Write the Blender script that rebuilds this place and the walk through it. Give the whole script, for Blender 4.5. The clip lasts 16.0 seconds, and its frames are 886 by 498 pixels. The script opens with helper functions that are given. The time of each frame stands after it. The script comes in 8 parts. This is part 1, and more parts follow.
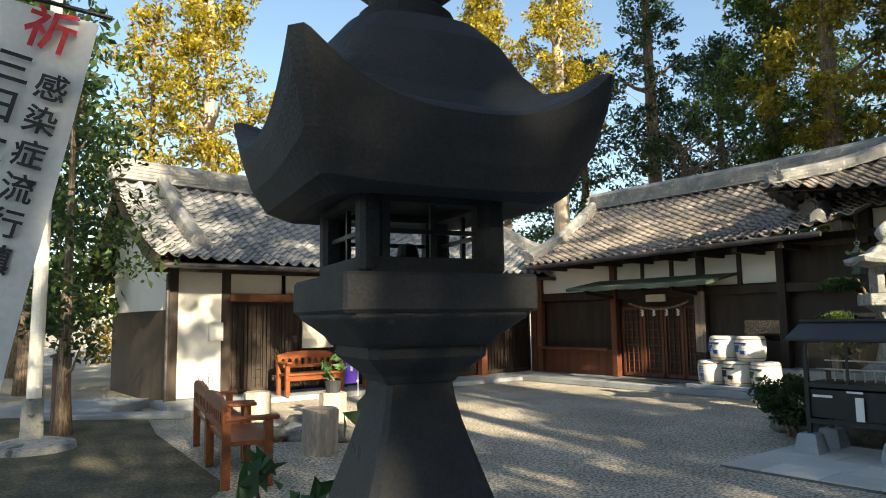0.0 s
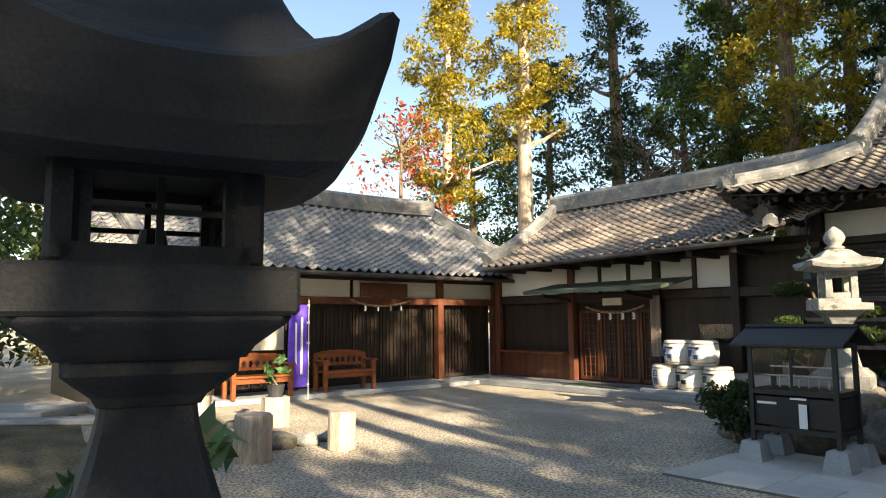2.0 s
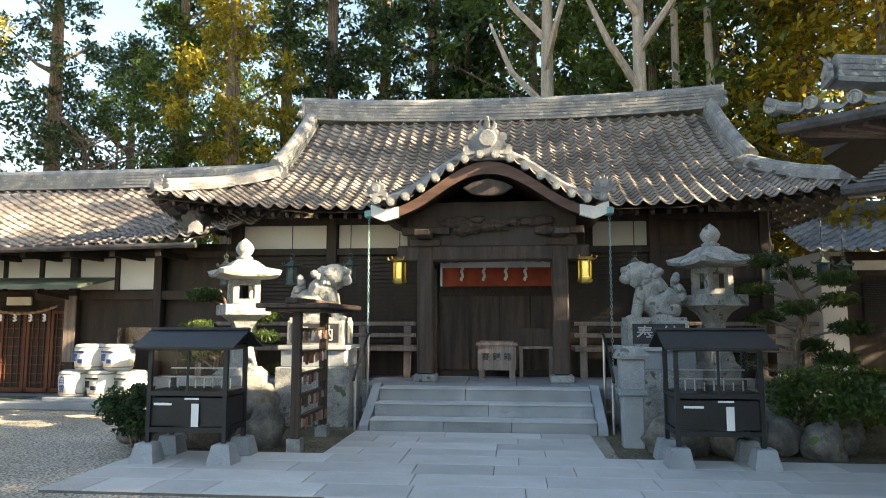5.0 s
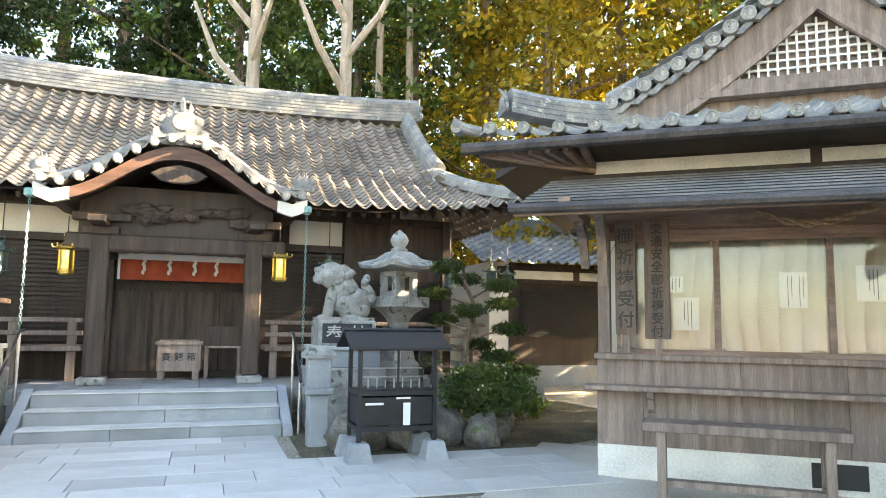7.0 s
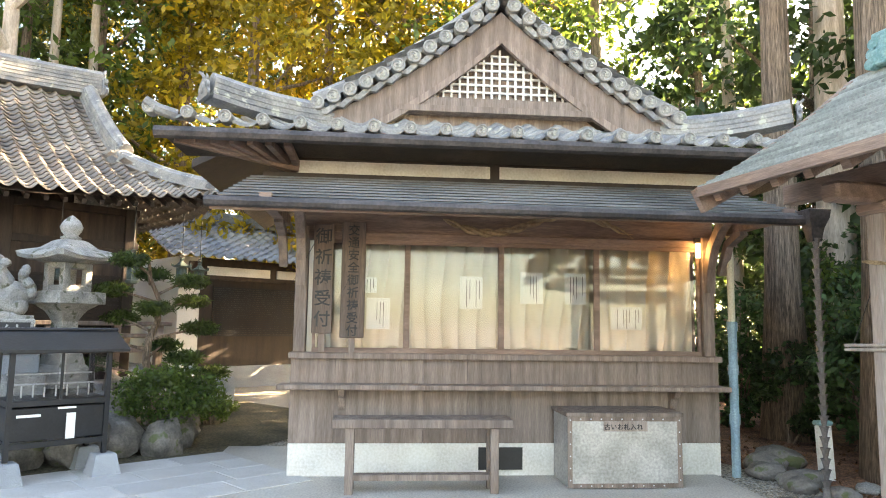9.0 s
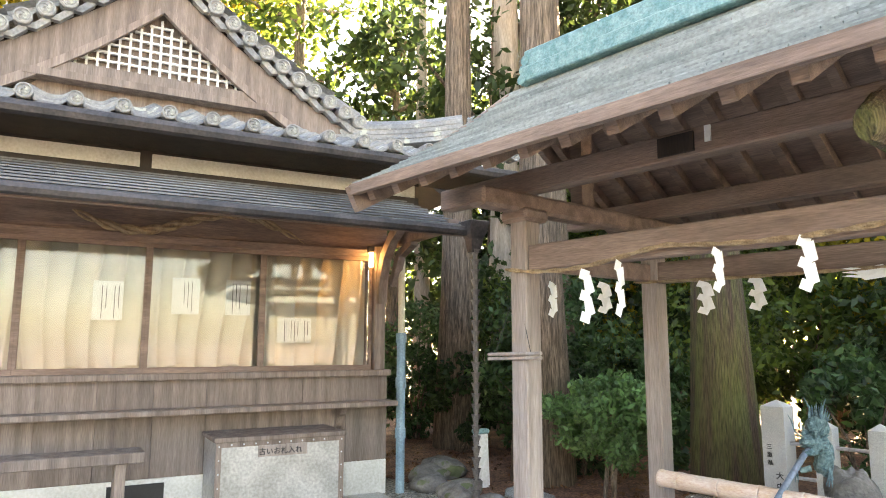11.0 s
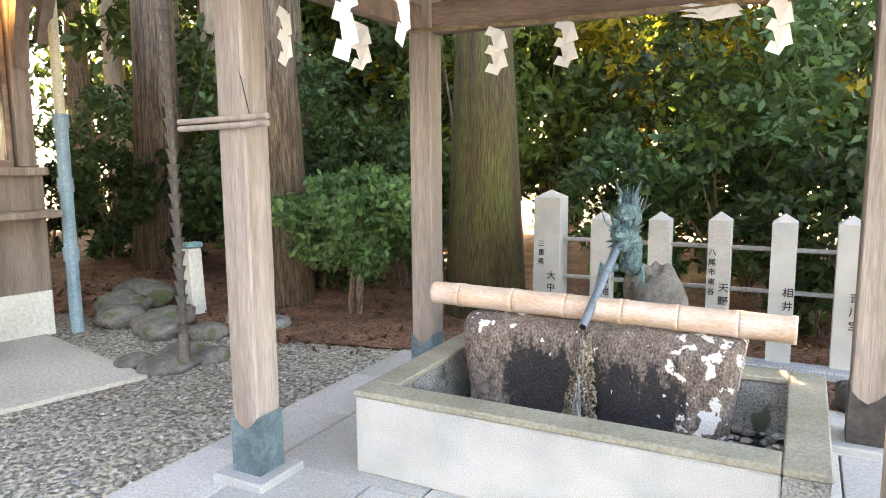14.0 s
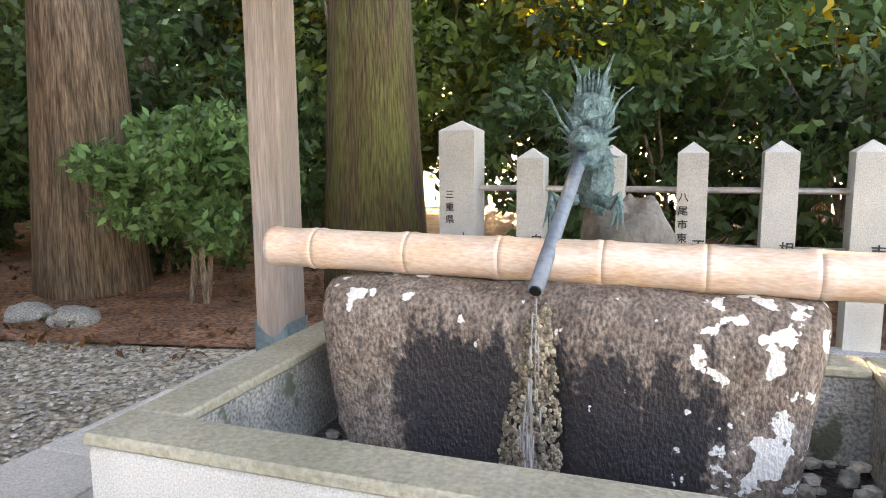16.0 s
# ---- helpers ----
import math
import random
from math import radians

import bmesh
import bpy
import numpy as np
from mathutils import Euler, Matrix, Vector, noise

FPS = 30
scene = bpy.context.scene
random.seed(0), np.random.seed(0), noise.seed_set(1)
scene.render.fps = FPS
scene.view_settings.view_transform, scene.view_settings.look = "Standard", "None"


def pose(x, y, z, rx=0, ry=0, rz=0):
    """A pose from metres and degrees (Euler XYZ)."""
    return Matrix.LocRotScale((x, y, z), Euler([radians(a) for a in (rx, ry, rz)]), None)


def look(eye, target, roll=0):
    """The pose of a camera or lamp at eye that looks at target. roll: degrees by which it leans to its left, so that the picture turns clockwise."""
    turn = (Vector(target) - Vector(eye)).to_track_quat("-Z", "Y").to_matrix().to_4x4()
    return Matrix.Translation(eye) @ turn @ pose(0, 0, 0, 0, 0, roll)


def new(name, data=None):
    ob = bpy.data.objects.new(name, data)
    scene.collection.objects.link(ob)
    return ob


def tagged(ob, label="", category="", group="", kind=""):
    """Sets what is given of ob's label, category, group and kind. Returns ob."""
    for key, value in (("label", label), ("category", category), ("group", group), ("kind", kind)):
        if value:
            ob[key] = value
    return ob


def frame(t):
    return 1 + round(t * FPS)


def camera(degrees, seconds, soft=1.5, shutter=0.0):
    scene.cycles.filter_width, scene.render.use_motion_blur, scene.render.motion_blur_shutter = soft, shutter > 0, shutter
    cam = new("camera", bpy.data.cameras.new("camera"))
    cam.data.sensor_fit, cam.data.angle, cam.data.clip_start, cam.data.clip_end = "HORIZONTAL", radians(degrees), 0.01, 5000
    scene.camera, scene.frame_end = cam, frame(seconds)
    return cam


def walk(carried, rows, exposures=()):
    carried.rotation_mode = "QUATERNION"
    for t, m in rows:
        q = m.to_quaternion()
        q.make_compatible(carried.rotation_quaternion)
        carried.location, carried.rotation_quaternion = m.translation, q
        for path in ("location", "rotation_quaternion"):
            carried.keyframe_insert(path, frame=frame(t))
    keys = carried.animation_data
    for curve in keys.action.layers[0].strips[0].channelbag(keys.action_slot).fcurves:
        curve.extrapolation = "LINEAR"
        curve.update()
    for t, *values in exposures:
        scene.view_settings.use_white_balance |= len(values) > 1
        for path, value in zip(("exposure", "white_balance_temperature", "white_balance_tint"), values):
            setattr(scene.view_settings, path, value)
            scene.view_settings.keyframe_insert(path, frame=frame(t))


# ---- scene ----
cam = camera(65.3, 16.0, 1.0)
# seconds, x, y, eye height, yaw, pitch, roll
ROWS = [
    (0.0, 0.000, -0.000, 1.498, 1.65, 5.82, 0.82),
    (0.5, 0.066, 0.076, 1.500, 1.860, 5.860, 0.750),
    (1.0, 0.157, 0.154, 1.500, 1.800, 5.930, 0.820),
    (1.5, 0.263, 0.216, 1.500, 1.670, 5.960, 0.680),
    (2.0, 0.320, 0.273, 1.500, -0.830, 5.980, 0.470),
    (2.5, 0.384, 0.283, 1.500, -7.210, 5.800, 0.230),
    (3.0, 0.450, 0.250, 1.500, -15.500, 5.770, 0.180),
    (3.5, 0.510, 0.200, 1.500, -23.550, 5.840, 0.020),
    (4.0, 0.560, 0.170, 1.490, -30.930, 6.030, 0.160),
    (6.5, 0.718, 0.142, 1.509, -63.62, 6.02, -0.80),
    (7.0, 0.733, 0.154, 1.510, -69.56, 6.09, -0.78),
    (7.5, 0.755, 0.165, 1.511, -76.02, 6.18, -0.80),
    (8.0, 0.781, 0.174, 1.512, -82.66, 6.32, -0.84),
    (8.5, 0.779, 0.166, 1.512, -88.36, 6.34, -0.91),
    (9.0, 0.810, 0.173, 1.513, -94.32, 6.34, -0.83),
    (9.5, 0.967, 0.018, 1.530, -100.20, 6.23, -0.72),
    (10.0, 1.080, -0.095, 1.536, -107.00, 6.26, -0.65),
    (12.5, 1.849, -0.923, 1.384, -127.94, 6.27, 0.09),
    (13.0, 2.086, -0.985, 1.369, -130.58, 1.32, -0.03),
    (13.5, 2.339, -1.102, 1.351, -135.06, -6.06, 0.20),
    (14.0, 2.578, -1.336, 1.299, -139.88, -7.82, 0.41),
    (14.5, 2.810, -1.607, 1.231, -142.82, -8.19, 0.25),
    (15.0, 3.042, -1.909, 1.147, -144.21, -8.37, 0.26),
    (15.5, 3.213, -2.170, 1.025, -146.19, -7.83, 0.53),
    (16.0, 3.287, -2.416, 0.909, -147.97, -8.10, 0.48)
]
EXPOSURES = [(0.0, 1.65, 6700, 4), (2.0, 1.85, 7000, 8), (3.0, 1.85, 7200, 10), (3.5, 1.62, 7500, 9), (4.0, 1.8, 6850, 6), (5.2, 3.05, 7400, 8), (6.5, 3.9, 7700, 9), (9.0, 4.3, 8400, 15), (10.0, 4.2, 8700, 19), (12.5, 4.88, 9000, 19), (14.0, 4.8, 9300, 21), (16.0, 4.8, 9600, 24)]
walk(cam, [(t, pose(x, y, z, 90 + pitch, roll, yaw)) for t, x, y, z, yaw, pitch, roll in ROWS], EXPOSURES)

# ---- sky and sun ----
SUN_YAW, SUN_UP = 152.0, 24.0
world = bpy.data.worlds.new("sky")
world.use_nodes = True
scene.world = world
sky = world.node_tree.nodes.new("ShaderNodeTexSky")
sky.sky_type, sky.sun_disc = "NISHITA", False
sky.sun_elevation, sky.sun_rotation = radians(SUN_UP), radians(SUN_YAW)
back = world.node_tree.nodes["Background"]
back.inputs["Strength"].default_value = 0.08
world.node_tree.links.new(sky.outputs["Color"], back.inputs["Color"])
sun = new("sun", bpy.data.lights.new("sun", "SUN"))
sun.data.energy, sun.data.angle, sun.data.color = 5.0, radians(0.5), (1.0, 0.84, 0.62)
sun.matrix_world = look((math.sin(radians(SUN_YAW)) * 50, math.cos(radians(SUN_YAW)) * 50, math.tan(radians(SUN_UP)) * 50), (0, 0, 0))


# ---- materials ----
def material(name, c1, c2, size=0.3, rough=0.8, bump=0.3, fine=60.0, metal=0.0, vary=0.0, stretch=(1, 1, 1), spots=None, island=0.0, grainy=0.0):
    """Two colours mixed by coarse noise of that size in metres, fine grain on top, relief, optional lichen spots."""
    m = bpy.data.materials.new(name)
    m.use_nodes = True
    nt = m.node_tree
    b = nt.nodes["Principled BSDF"]
    b.inputs["Roughness"].default_value, b.inputs["Metallic"].default_value = rough, metal
    co = nt.nodes.new("ShaderNodeTexCoord")
    mp = nt.nodes.new("ShaderNodeMapping")
    mp.inputs["Scale"].default_value = stretch
    nt.links.new(co.outputs["Object"], mp.inputs["Vector"])

    def tex(scale, detail):
        n = nt.nodes.new("ShaderNodeTexNoise")
        n.inputs["Scale"].default_value, n.inputs["Detail"].default_value = scale, detail
        nt.links.new(mp.outputs["Vector"], n.inputs["Vector"])
        return n
    big, small = tex(1 / size, 5), tex(fine, 3)
    ramp = nt.nodes.new("ShaderNodeValToRGB")
    ramp.color_ramp.elements[0].position, ramp.color_ramp.elements[1].position = 0.36, 0.64
    ramp.color_ramp.elements[0].color, ramp.color_ramp.elements[1].color = (*c1, 1), (*c2, 1)
    nt.links.new(big.outputs["Fac"], ramp.inputs["Fac"])
    grain = nt.nodes.new("ShaderNodeMixRGB")
    grain.blend_type, grain.inputs["Fac"].default_value = "OVERLAY", 0.55
    nt.links.new(ramp.outputs["Color"], grain.inputs["Color1"])
    if grainy:
        gr = nt.nodes.new("ShaderNodeValToRGB")
        gr.color_ramp.elements[0].position, gr.color_ramp.elements[1].position = 0.5 - grainy, 0.5 + grainy
        nt.links.new(small.outputs["Fac"], gr.inputs["Fac"])
        nt.links.new(gr.outputs["Color"], grain.inputs["Color2"])
    else:
        nt.links.new(small.outputs["Fac"], grain.inputs["Color2"])
    out = grain.outputs["Color"]
    if vary or island:
        hsv = nt.nodes.new("ShaderNodeHueSaturation")
        rnd = nt.nodes.new("ShaderNodeObjectInfo").outputs["Random"] if vary else nt.nodes.new("ShaderNodeNewGeometry").outputs["Random Per Island"]
        amount = vary or island
        mr = nt.nodes.new("ShaderNodeMapRange")
        mr.inputs["To Min"].default_value, mr.inputs["To Max"].default_value = 1 - amount, 1 + amount
        nt.links.new(rnd, mr.inputs["Value"])
        nt.links.new(mr.outputs["Result"], hsv.inputs["Value"])
        nt.links.new(out, hsv.inputs["Color"])
        out = hsv.outputs["Color"]
    if spots:
        colour, scale, cover = spots
        sp = tex(scale, 6)
        r2 = nt.nodes.new("ShaderNodeValToRGB")
        r2.color_ramp.elements[0].position, r2.color_ramp.elements[1].position = cover, cover + 0.04
        nt.links.new(sp.outputs["Fac"], r2.inputs["Fac"])
        mx = nt.nodes.new("ShaderNodeMixRGB")
        mx.inputs["Color2"].default_value = (*colour, 1)
        nt.links.new(r2.outputs["Color"], mx.inputs["Fac"])
        nt.links.new(out, mx.inputs["Color1"])
        out = mx.outputs["Color"]
    nt.links.new(out, b.inputs["Base Color"])
    if bump:
        bp = nt.nodes.new("ShaderNodeBump")
        bp.inputs["Strength"].default_value, bp.inputs["Distance"].default_value = bump, 0.02
        nt.links.new(small.outputs["Fac"], bp.inputs["Height"])
        nt.links.new(bp.outputs["Normal"], b.inputs["Normal"])
    return m


def leaf_material(name, c1, c2, island=0.45, glow=0.5):
    """Thin leaf: light passes through it."""
    m = material(name, c1, c2, 0.8, 0.45, 0, 8.0, island=island)
    nt = m.node_tree
    b = nt.nodes["Principled BSDF"]
    tr = nt.nodes.new("ShaderNodeBsdfTranslucent")
    src = b.inputs["Base Color"].links[0].from_socket
    nt.links.new(src, tr.inputs["Color"])
    mx = nt.nodes.new("ShaderNodeMixShader")
    mx.inputs["Fac"].default_value = glow
    nt.links.new(b.outputs["BSDF"], mx.inputs[1])
    nt.links.new(tr.outputs["BSDF"], mx.inputs[2])
    nt.links.new(mx.outputs["Shader"], nt.nodes["Material Output"].inputs["Surface"])
    return m


GRAVEL = material("gravel", (0.29, 0.255, 0.2), (0.43, 0.38, 0.305), 1.4, 0.95, 1.0, 34.0, grainy=0.1)
PEBBLE = material("pebble", (0.28, 0.265, 0.235), (0.52, 0.5, 0.45), 0.05, 0.8, 0.2, 90, island=0.5)
DIRT = material("earth", (0.055, 0.052, 0.03), (0.12, 0.10, 0.06), 0.6, 0.95, 0.8, 30.0, grainy=0.16)
LITTER = material("leaf_litter", (0.13, 0.06, 0.037), (0.26, 0.13, 0.08), 0.3, 0.9, 0.8, 45.0, grainy=0.12)
PAVING = material("granite_paving", (0.45, 0.44, 0.415), (0.55, 0.54, 0.515), 0.7, 0.7, 0.25, 120.0, vary=0.16)
STEP = material("step_granite", (0.25, 0.27, 0.29), (0.34, 0.36, 0.38), 0.5, 0.65, 0.3, 140.0, vary=0.1, grainy=0.2)
# one step granite in two tones: shade painted into risers, light into treads
RISER_SHADED = material("shaded_riser_granite", (0.24, 0.25, 0.255), (0.33, 0.34, 0.345), 0.4, 0.65, 0.3, 140.0, vary=0.12, grainy=0.2)
TREAD_LIT = material("lit_tread_granite", (0.46, 0.46, 0.455), (0.57, 0.57, 0.56), 0.4, 0.65, 0.2, 140.0, vary=0.1, grainy=0.25)
CONCRETE = material("concrete", (0.42, 0.39, 0.34), (0.52, 0.49, 0.43), 0.8, 0.85, 0.15, 50.0)
MORTAR = material("joint", (0.12, 0.11, 0.10), (0.17, 0.16, 0.14), 0.3, 0.95, 0.3)
TILE = material("roof_tile", (0.19, 0.20, 0.22), (0.32, 0.31, 0.30), 0.9, 0.5, 0.2, 40.0, island=0.12)
TILE_DARK = material("ridge_tile", (0.16, 0.165, 0.175), (0.30, 0.29, 0.27), 0.25, 0.55, 0.25, 40.0, spots=((0.42, 0.42, 0.36), 7.0, 0.62))
TILE_BROWN = material("hall_roof_tile", (0.14, 0.12, 0.108), (0.29, 0.25, 0.215), 0.9, 0.5, 0.2, 40.0, island=0.18)
WOOD_DARK = material("dark_wood", (0.022, 0.014, 0.010), (0.045, 0.028, 0.019), 0.5, 0.6, 0.25, 26.0, stretch=(4, 4, 0.4))
WOOD_RED = material("red_brown_wood", (0.11, 0.035, 0.017), (0.17, 0.06, 0.028), 0.5, 0.5, 0.2, 26.0, stretch=(4, 4, 0.4))
WOOD_GREY = material("weathered_wood", (0.175, 0.13, 0.107), (0.285, 0.222, 0.185), 0.35, 0.75, 0.35, 30.0, vary=0.12, stretch=(5, 5, 0.35))
WOOD_PALE = material("pale_post_wood", (0.27, 0.215, 0.185), (0.40, 0.335, 0.30), 0.4, 0.7, 0.3, 34.0, stretch=(5, 5, 0.3))
WOOD_BROWN = material("brown_beam_wood", (0.19, 0.128, 0.1), (0.31, 0.215, 0.17), 0.4, 0.7, 0.3, 30.0, stretch=(0.5, 5, 5))
WOOD_SIGN = material("sign_wood", (0.09, 0.062, 0.048), (0.16, 0.115, 0.09), 0.4, 0.7, 0.3, 30.0, stretch=(5, 5, 0.4))
WOOD_PORCH = material("porch_wood", (0.034, 0.022, 0.016), (0.075, 0.05, 0.037), 0.4, 0.7, 0.35, 28.0, stretch=(5, 5, 0.4))
GABLE_WOOD = material("brown_bargeboard", (0.07, 0.034, 0.022), (0.13, 0.066, 0.045), 0.4, 0.6, 0.25, 28.0, stretch=(0.6, 5, 5))
BENCH = material("varnished_wood", (0.17, 0.05, 0.018), (0.26, 0.085, 0.03), 0.4, 0.35, 0.12, 24.0, stretch=(0.6, 4, 4))
PLASTER = material("white_plaster", (0.74, 0.72, 0.66), (0.82, 0.80, 0.75), 1.2, 0.85, 0.08, 40.0)
PLASTER_OLD = material("base_plaster", (0.62, 0.6, 0.55), (0.76, 0.74, 0.68), 0.4, 0.85, 0.15, 40.0)
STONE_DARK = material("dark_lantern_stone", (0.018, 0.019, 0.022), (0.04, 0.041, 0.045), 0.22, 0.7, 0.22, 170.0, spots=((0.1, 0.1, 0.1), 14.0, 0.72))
STONE = material("grey_granite", (0.22, 0.225, 0.22), (0.36, 0.355, 0.335), 0.18, 0.8, 0.6, 110.0, spots=((0.11, 0.12, 0.09), 8.0, 0.6), grainy=0.2)
STONE_PALE = material("pale_granite", (0.38, 0.385, 0.375), (0.5, 0.5, 0.48), 0.3, 0.7, 0.05, 240.0, grainy=0.42)
STONE_RIM = material("rim_stone", (0.26, 0.25, 0.19), (0.37, 0.35, 0.28), 0.35, 0.75, 0.3, 90.0)
ROCK = material("rough_rock", (0.10, 0.095, 0.085), (0.22, 0.2, 0.18), 0.18, 0.85, 0.7, 40.0, spots=((0.11, 0.13, 0.06), 5.0, 0.6))
TROUGH = material("basin_rock", (0.14, 0.105, 0.09), (0.25, 0.205, 0.175), 0.05, 0.7, 0.65, 95.0, grainy=0.16, stretch=(1.3, 1, 0.8))


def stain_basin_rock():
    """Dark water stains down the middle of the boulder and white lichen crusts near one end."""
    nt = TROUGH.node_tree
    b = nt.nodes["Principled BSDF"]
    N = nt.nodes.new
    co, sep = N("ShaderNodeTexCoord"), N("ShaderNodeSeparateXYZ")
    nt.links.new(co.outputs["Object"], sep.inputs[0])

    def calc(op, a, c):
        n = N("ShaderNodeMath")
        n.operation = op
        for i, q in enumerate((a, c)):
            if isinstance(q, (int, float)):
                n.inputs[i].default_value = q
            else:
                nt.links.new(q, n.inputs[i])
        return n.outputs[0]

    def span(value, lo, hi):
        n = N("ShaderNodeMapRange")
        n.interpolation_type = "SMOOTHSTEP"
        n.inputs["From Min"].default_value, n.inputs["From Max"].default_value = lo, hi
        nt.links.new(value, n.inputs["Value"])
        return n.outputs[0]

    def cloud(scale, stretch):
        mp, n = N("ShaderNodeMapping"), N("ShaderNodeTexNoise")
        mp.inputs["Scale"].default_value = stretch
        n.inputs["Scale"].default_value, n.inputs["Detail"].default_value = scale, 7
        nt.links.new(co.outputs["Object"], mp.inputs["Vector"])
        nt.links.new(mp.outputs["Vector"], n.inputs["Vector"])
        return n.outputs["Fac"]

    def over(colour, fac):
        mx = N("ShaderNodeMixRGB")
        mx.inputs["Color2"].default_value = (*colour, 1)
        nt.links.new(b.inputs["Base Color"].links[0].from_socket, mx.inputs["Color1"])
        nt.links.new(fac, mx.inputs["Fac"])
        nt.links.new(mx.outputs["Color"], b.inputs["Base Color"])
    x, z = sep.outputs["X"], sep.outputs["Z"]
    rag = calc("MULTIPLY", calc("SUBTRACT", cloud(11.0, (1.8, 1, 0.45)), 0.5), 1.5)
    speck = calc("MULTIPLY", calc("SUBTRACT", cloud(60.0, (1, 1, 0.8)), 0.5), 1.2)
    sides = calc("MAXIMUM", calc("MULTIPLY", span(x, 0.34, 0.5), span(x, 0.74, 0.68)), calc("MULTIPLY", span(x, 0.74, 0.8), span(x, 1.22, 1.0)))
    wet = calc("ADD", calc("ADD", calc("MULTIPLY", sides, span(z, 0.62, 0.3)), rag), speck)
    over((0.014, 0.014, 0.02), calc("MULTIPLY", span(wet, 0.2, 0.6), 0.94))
    right = calc("MULTIPLY", span(x, 0.98, 1.16), 0.13)
    left = calc("MULTIPLY", calc("MULTIPLY", span(x, 0.46, 0.4), span(z, 0.5, 0.56)), 0.1)
    over((0.78, 0.78, 0.76), span(calc("ADD", cloud(19.0, (1, 1, 1)), calc("ADD", right, left)), 0.69, 0.705))

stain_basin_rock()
CRUST = material("mineral_crust", (0.16, 0.13, 0.095), (0.36, 0.31, 0.235), 0.02, 0.85, 0.6, 120.0, island=0.6)
LICHEN = material("white_lichen", (0.66, 0.66, 0.63), (0.8, 0.8, 0.78), 0.05, 0.9, 0.4, 90.0)
WET = material("wet_stone", (0.018, 0.018, 0.022), (0.05, 0.045, 0.042), 0.1, 0.3, 0.7, 60.0)
IRON = material("black_metal", (0.008, 0.009, 0.011), (0.017, 0.018, 0.022), 0.4, 0.45, 0.1, 50.0)
STEEL = material("steel", (0.5, 0.5, 0.52), (0.62, 0.62, 0.64), 0.3, 0.3, 0.05, 50.0, metal=1.0)
COPPER = material("patina_copper", (0.14, 0.30, 0.30), (0.26, 0.42, 0.42), 0.06, 0.55, 0.4, 60.0, metal=0.35)
COPPER_DARK = material("dark_copper", (0.05, 0.045, 0.045), (0.10, 0.085, 0.08), 0.2, 0.5, 0.15, 40.0, metal=0.4)
SHINGLE = material("slate_sheet", (0.10, 0.10, 0.10), (0.17, 0.165, 0.16), 0.5, 0.6, 0.2, 40.0, island=0.25)
SHINGLE_GREEN = material("mossy_shingle", (0.18, 0.20, 0.18), (0.28, 0.29, 0.26), 0.4, 0.7, 0.3, 40.0, island=0.2)
GOLD = material("gilt_brass", (0.80, 0.55, 0.12), (0.95, 0.72, 0.25), 0.1, 0.28, 0.1, 60.0, metal=0.9)
BRONZE = material("green_bronze", (0.07, 0.10, 0.09), (0.13, 0.17, 0.15), 0.1, 0.6, 0.2, 60.0, metal=0.5)
CLOTH = material("cream_curtain", (0.66, 0.60, 0.48), (0.78, 0.73, 0.62), 0.5, 0.9, 0.1, 200.0)
PAPER = material("white_paper", (0.80, 0.80, 0.78), (0.86, 0.86, 0.84), 0.3, 0.8, 0.02)
INK = material("black_ink", (0.012, 0.012, 0.013), (0.025, 0.025, 0.027), 0.1, 0.6, 0.0)
RED_INK = material("red_ink", (0.6, 0.03, 0.04), (0.66, 0.05, 0.06), 0.1, 0.7, 0.0)
BLUE_INK = material("blue_ink", (0.05, 0.09, 0.22), (0.07, 0.12, 0.28), 0.1, 0.7, 0.0)
RED_CLOTH = material("red_curtain", (0.30, 0.05, 0.025), (0.40, 0.08, 0.04), 0.2, 0.9, 0.1, 90.0)
PURPLE = material("purple_cloth", (0.11, 0.05, 0.55), (0.16, 0.08, 0.68), 0.2, 0.8, 0.05)
STRAW = material("straw_rope", (0.27, 0.18, 0.105), (0.42, 0.3, 0.18), 0.05, 0.9, 0.5, 120.0)
BAMBOO = material("bamboo", (0.62, 0.43, 0.30), (0.74, 0.60, 0.52), 0.22, 0.4, 0.08, 50.0, stretch=(1, 4, 4))
BARK = material("cedar_bark", (0.11, 0.08, 0.055), (0.26, 0.19, 0.14), 0.2, 0.9, 1.0, 20.0, stretch=(6, 6, 0.35), grainy=0.2)
BARK_PALE = material("pale_bark", (0.34, 0.28, 0.22), (0.50, 0.42, 0.34), 0.4, 0.85, 0.6, 18.0, stretch=(4, 4, 0.6))
BARK_MOSS = material("mossy_bark", (0.11, 0.07, 0.05), (0.14, 0.145, 0.05), 0.5, 0.9, 1.0, 20.0, stretch=(6, 6, 0.3), grainy=0.2)
SHEET = material("galvanised_sheet", (0.36, 0.35, 0.33), (0.50, 0.49, 0.47), 0.25, 0.45, 0.1, 40.0, metal=0.5, spots=((0.28, 0.28, 0.16), 3.0, 0.68))
PIPE_BLUE = material("blue_pipe", (0.16, 0.26, 0.32), (0.24, 0.36, 0.42), 0.3, 0.5, 0.1)
PIPE_GREY = material("grey_pipe", (0.13, 0.17, 0.22), (0.2, 0.25, 0.31), 0.2, 0.45, 0.1)
DRAGON = material("dark_patina_bronze", (0.07, 0.14, 0.15), (0.19, 0.31, 0.32), 0.035, 0.5, 0.6, 70.0, metal=0.4)
SHOE = material("patinated_shoe", (0.09, 0.14, 0.165), (0.17, 0.25, 0.28), 0.1, 0.5, 0.2, 60.0, metal=0.3)
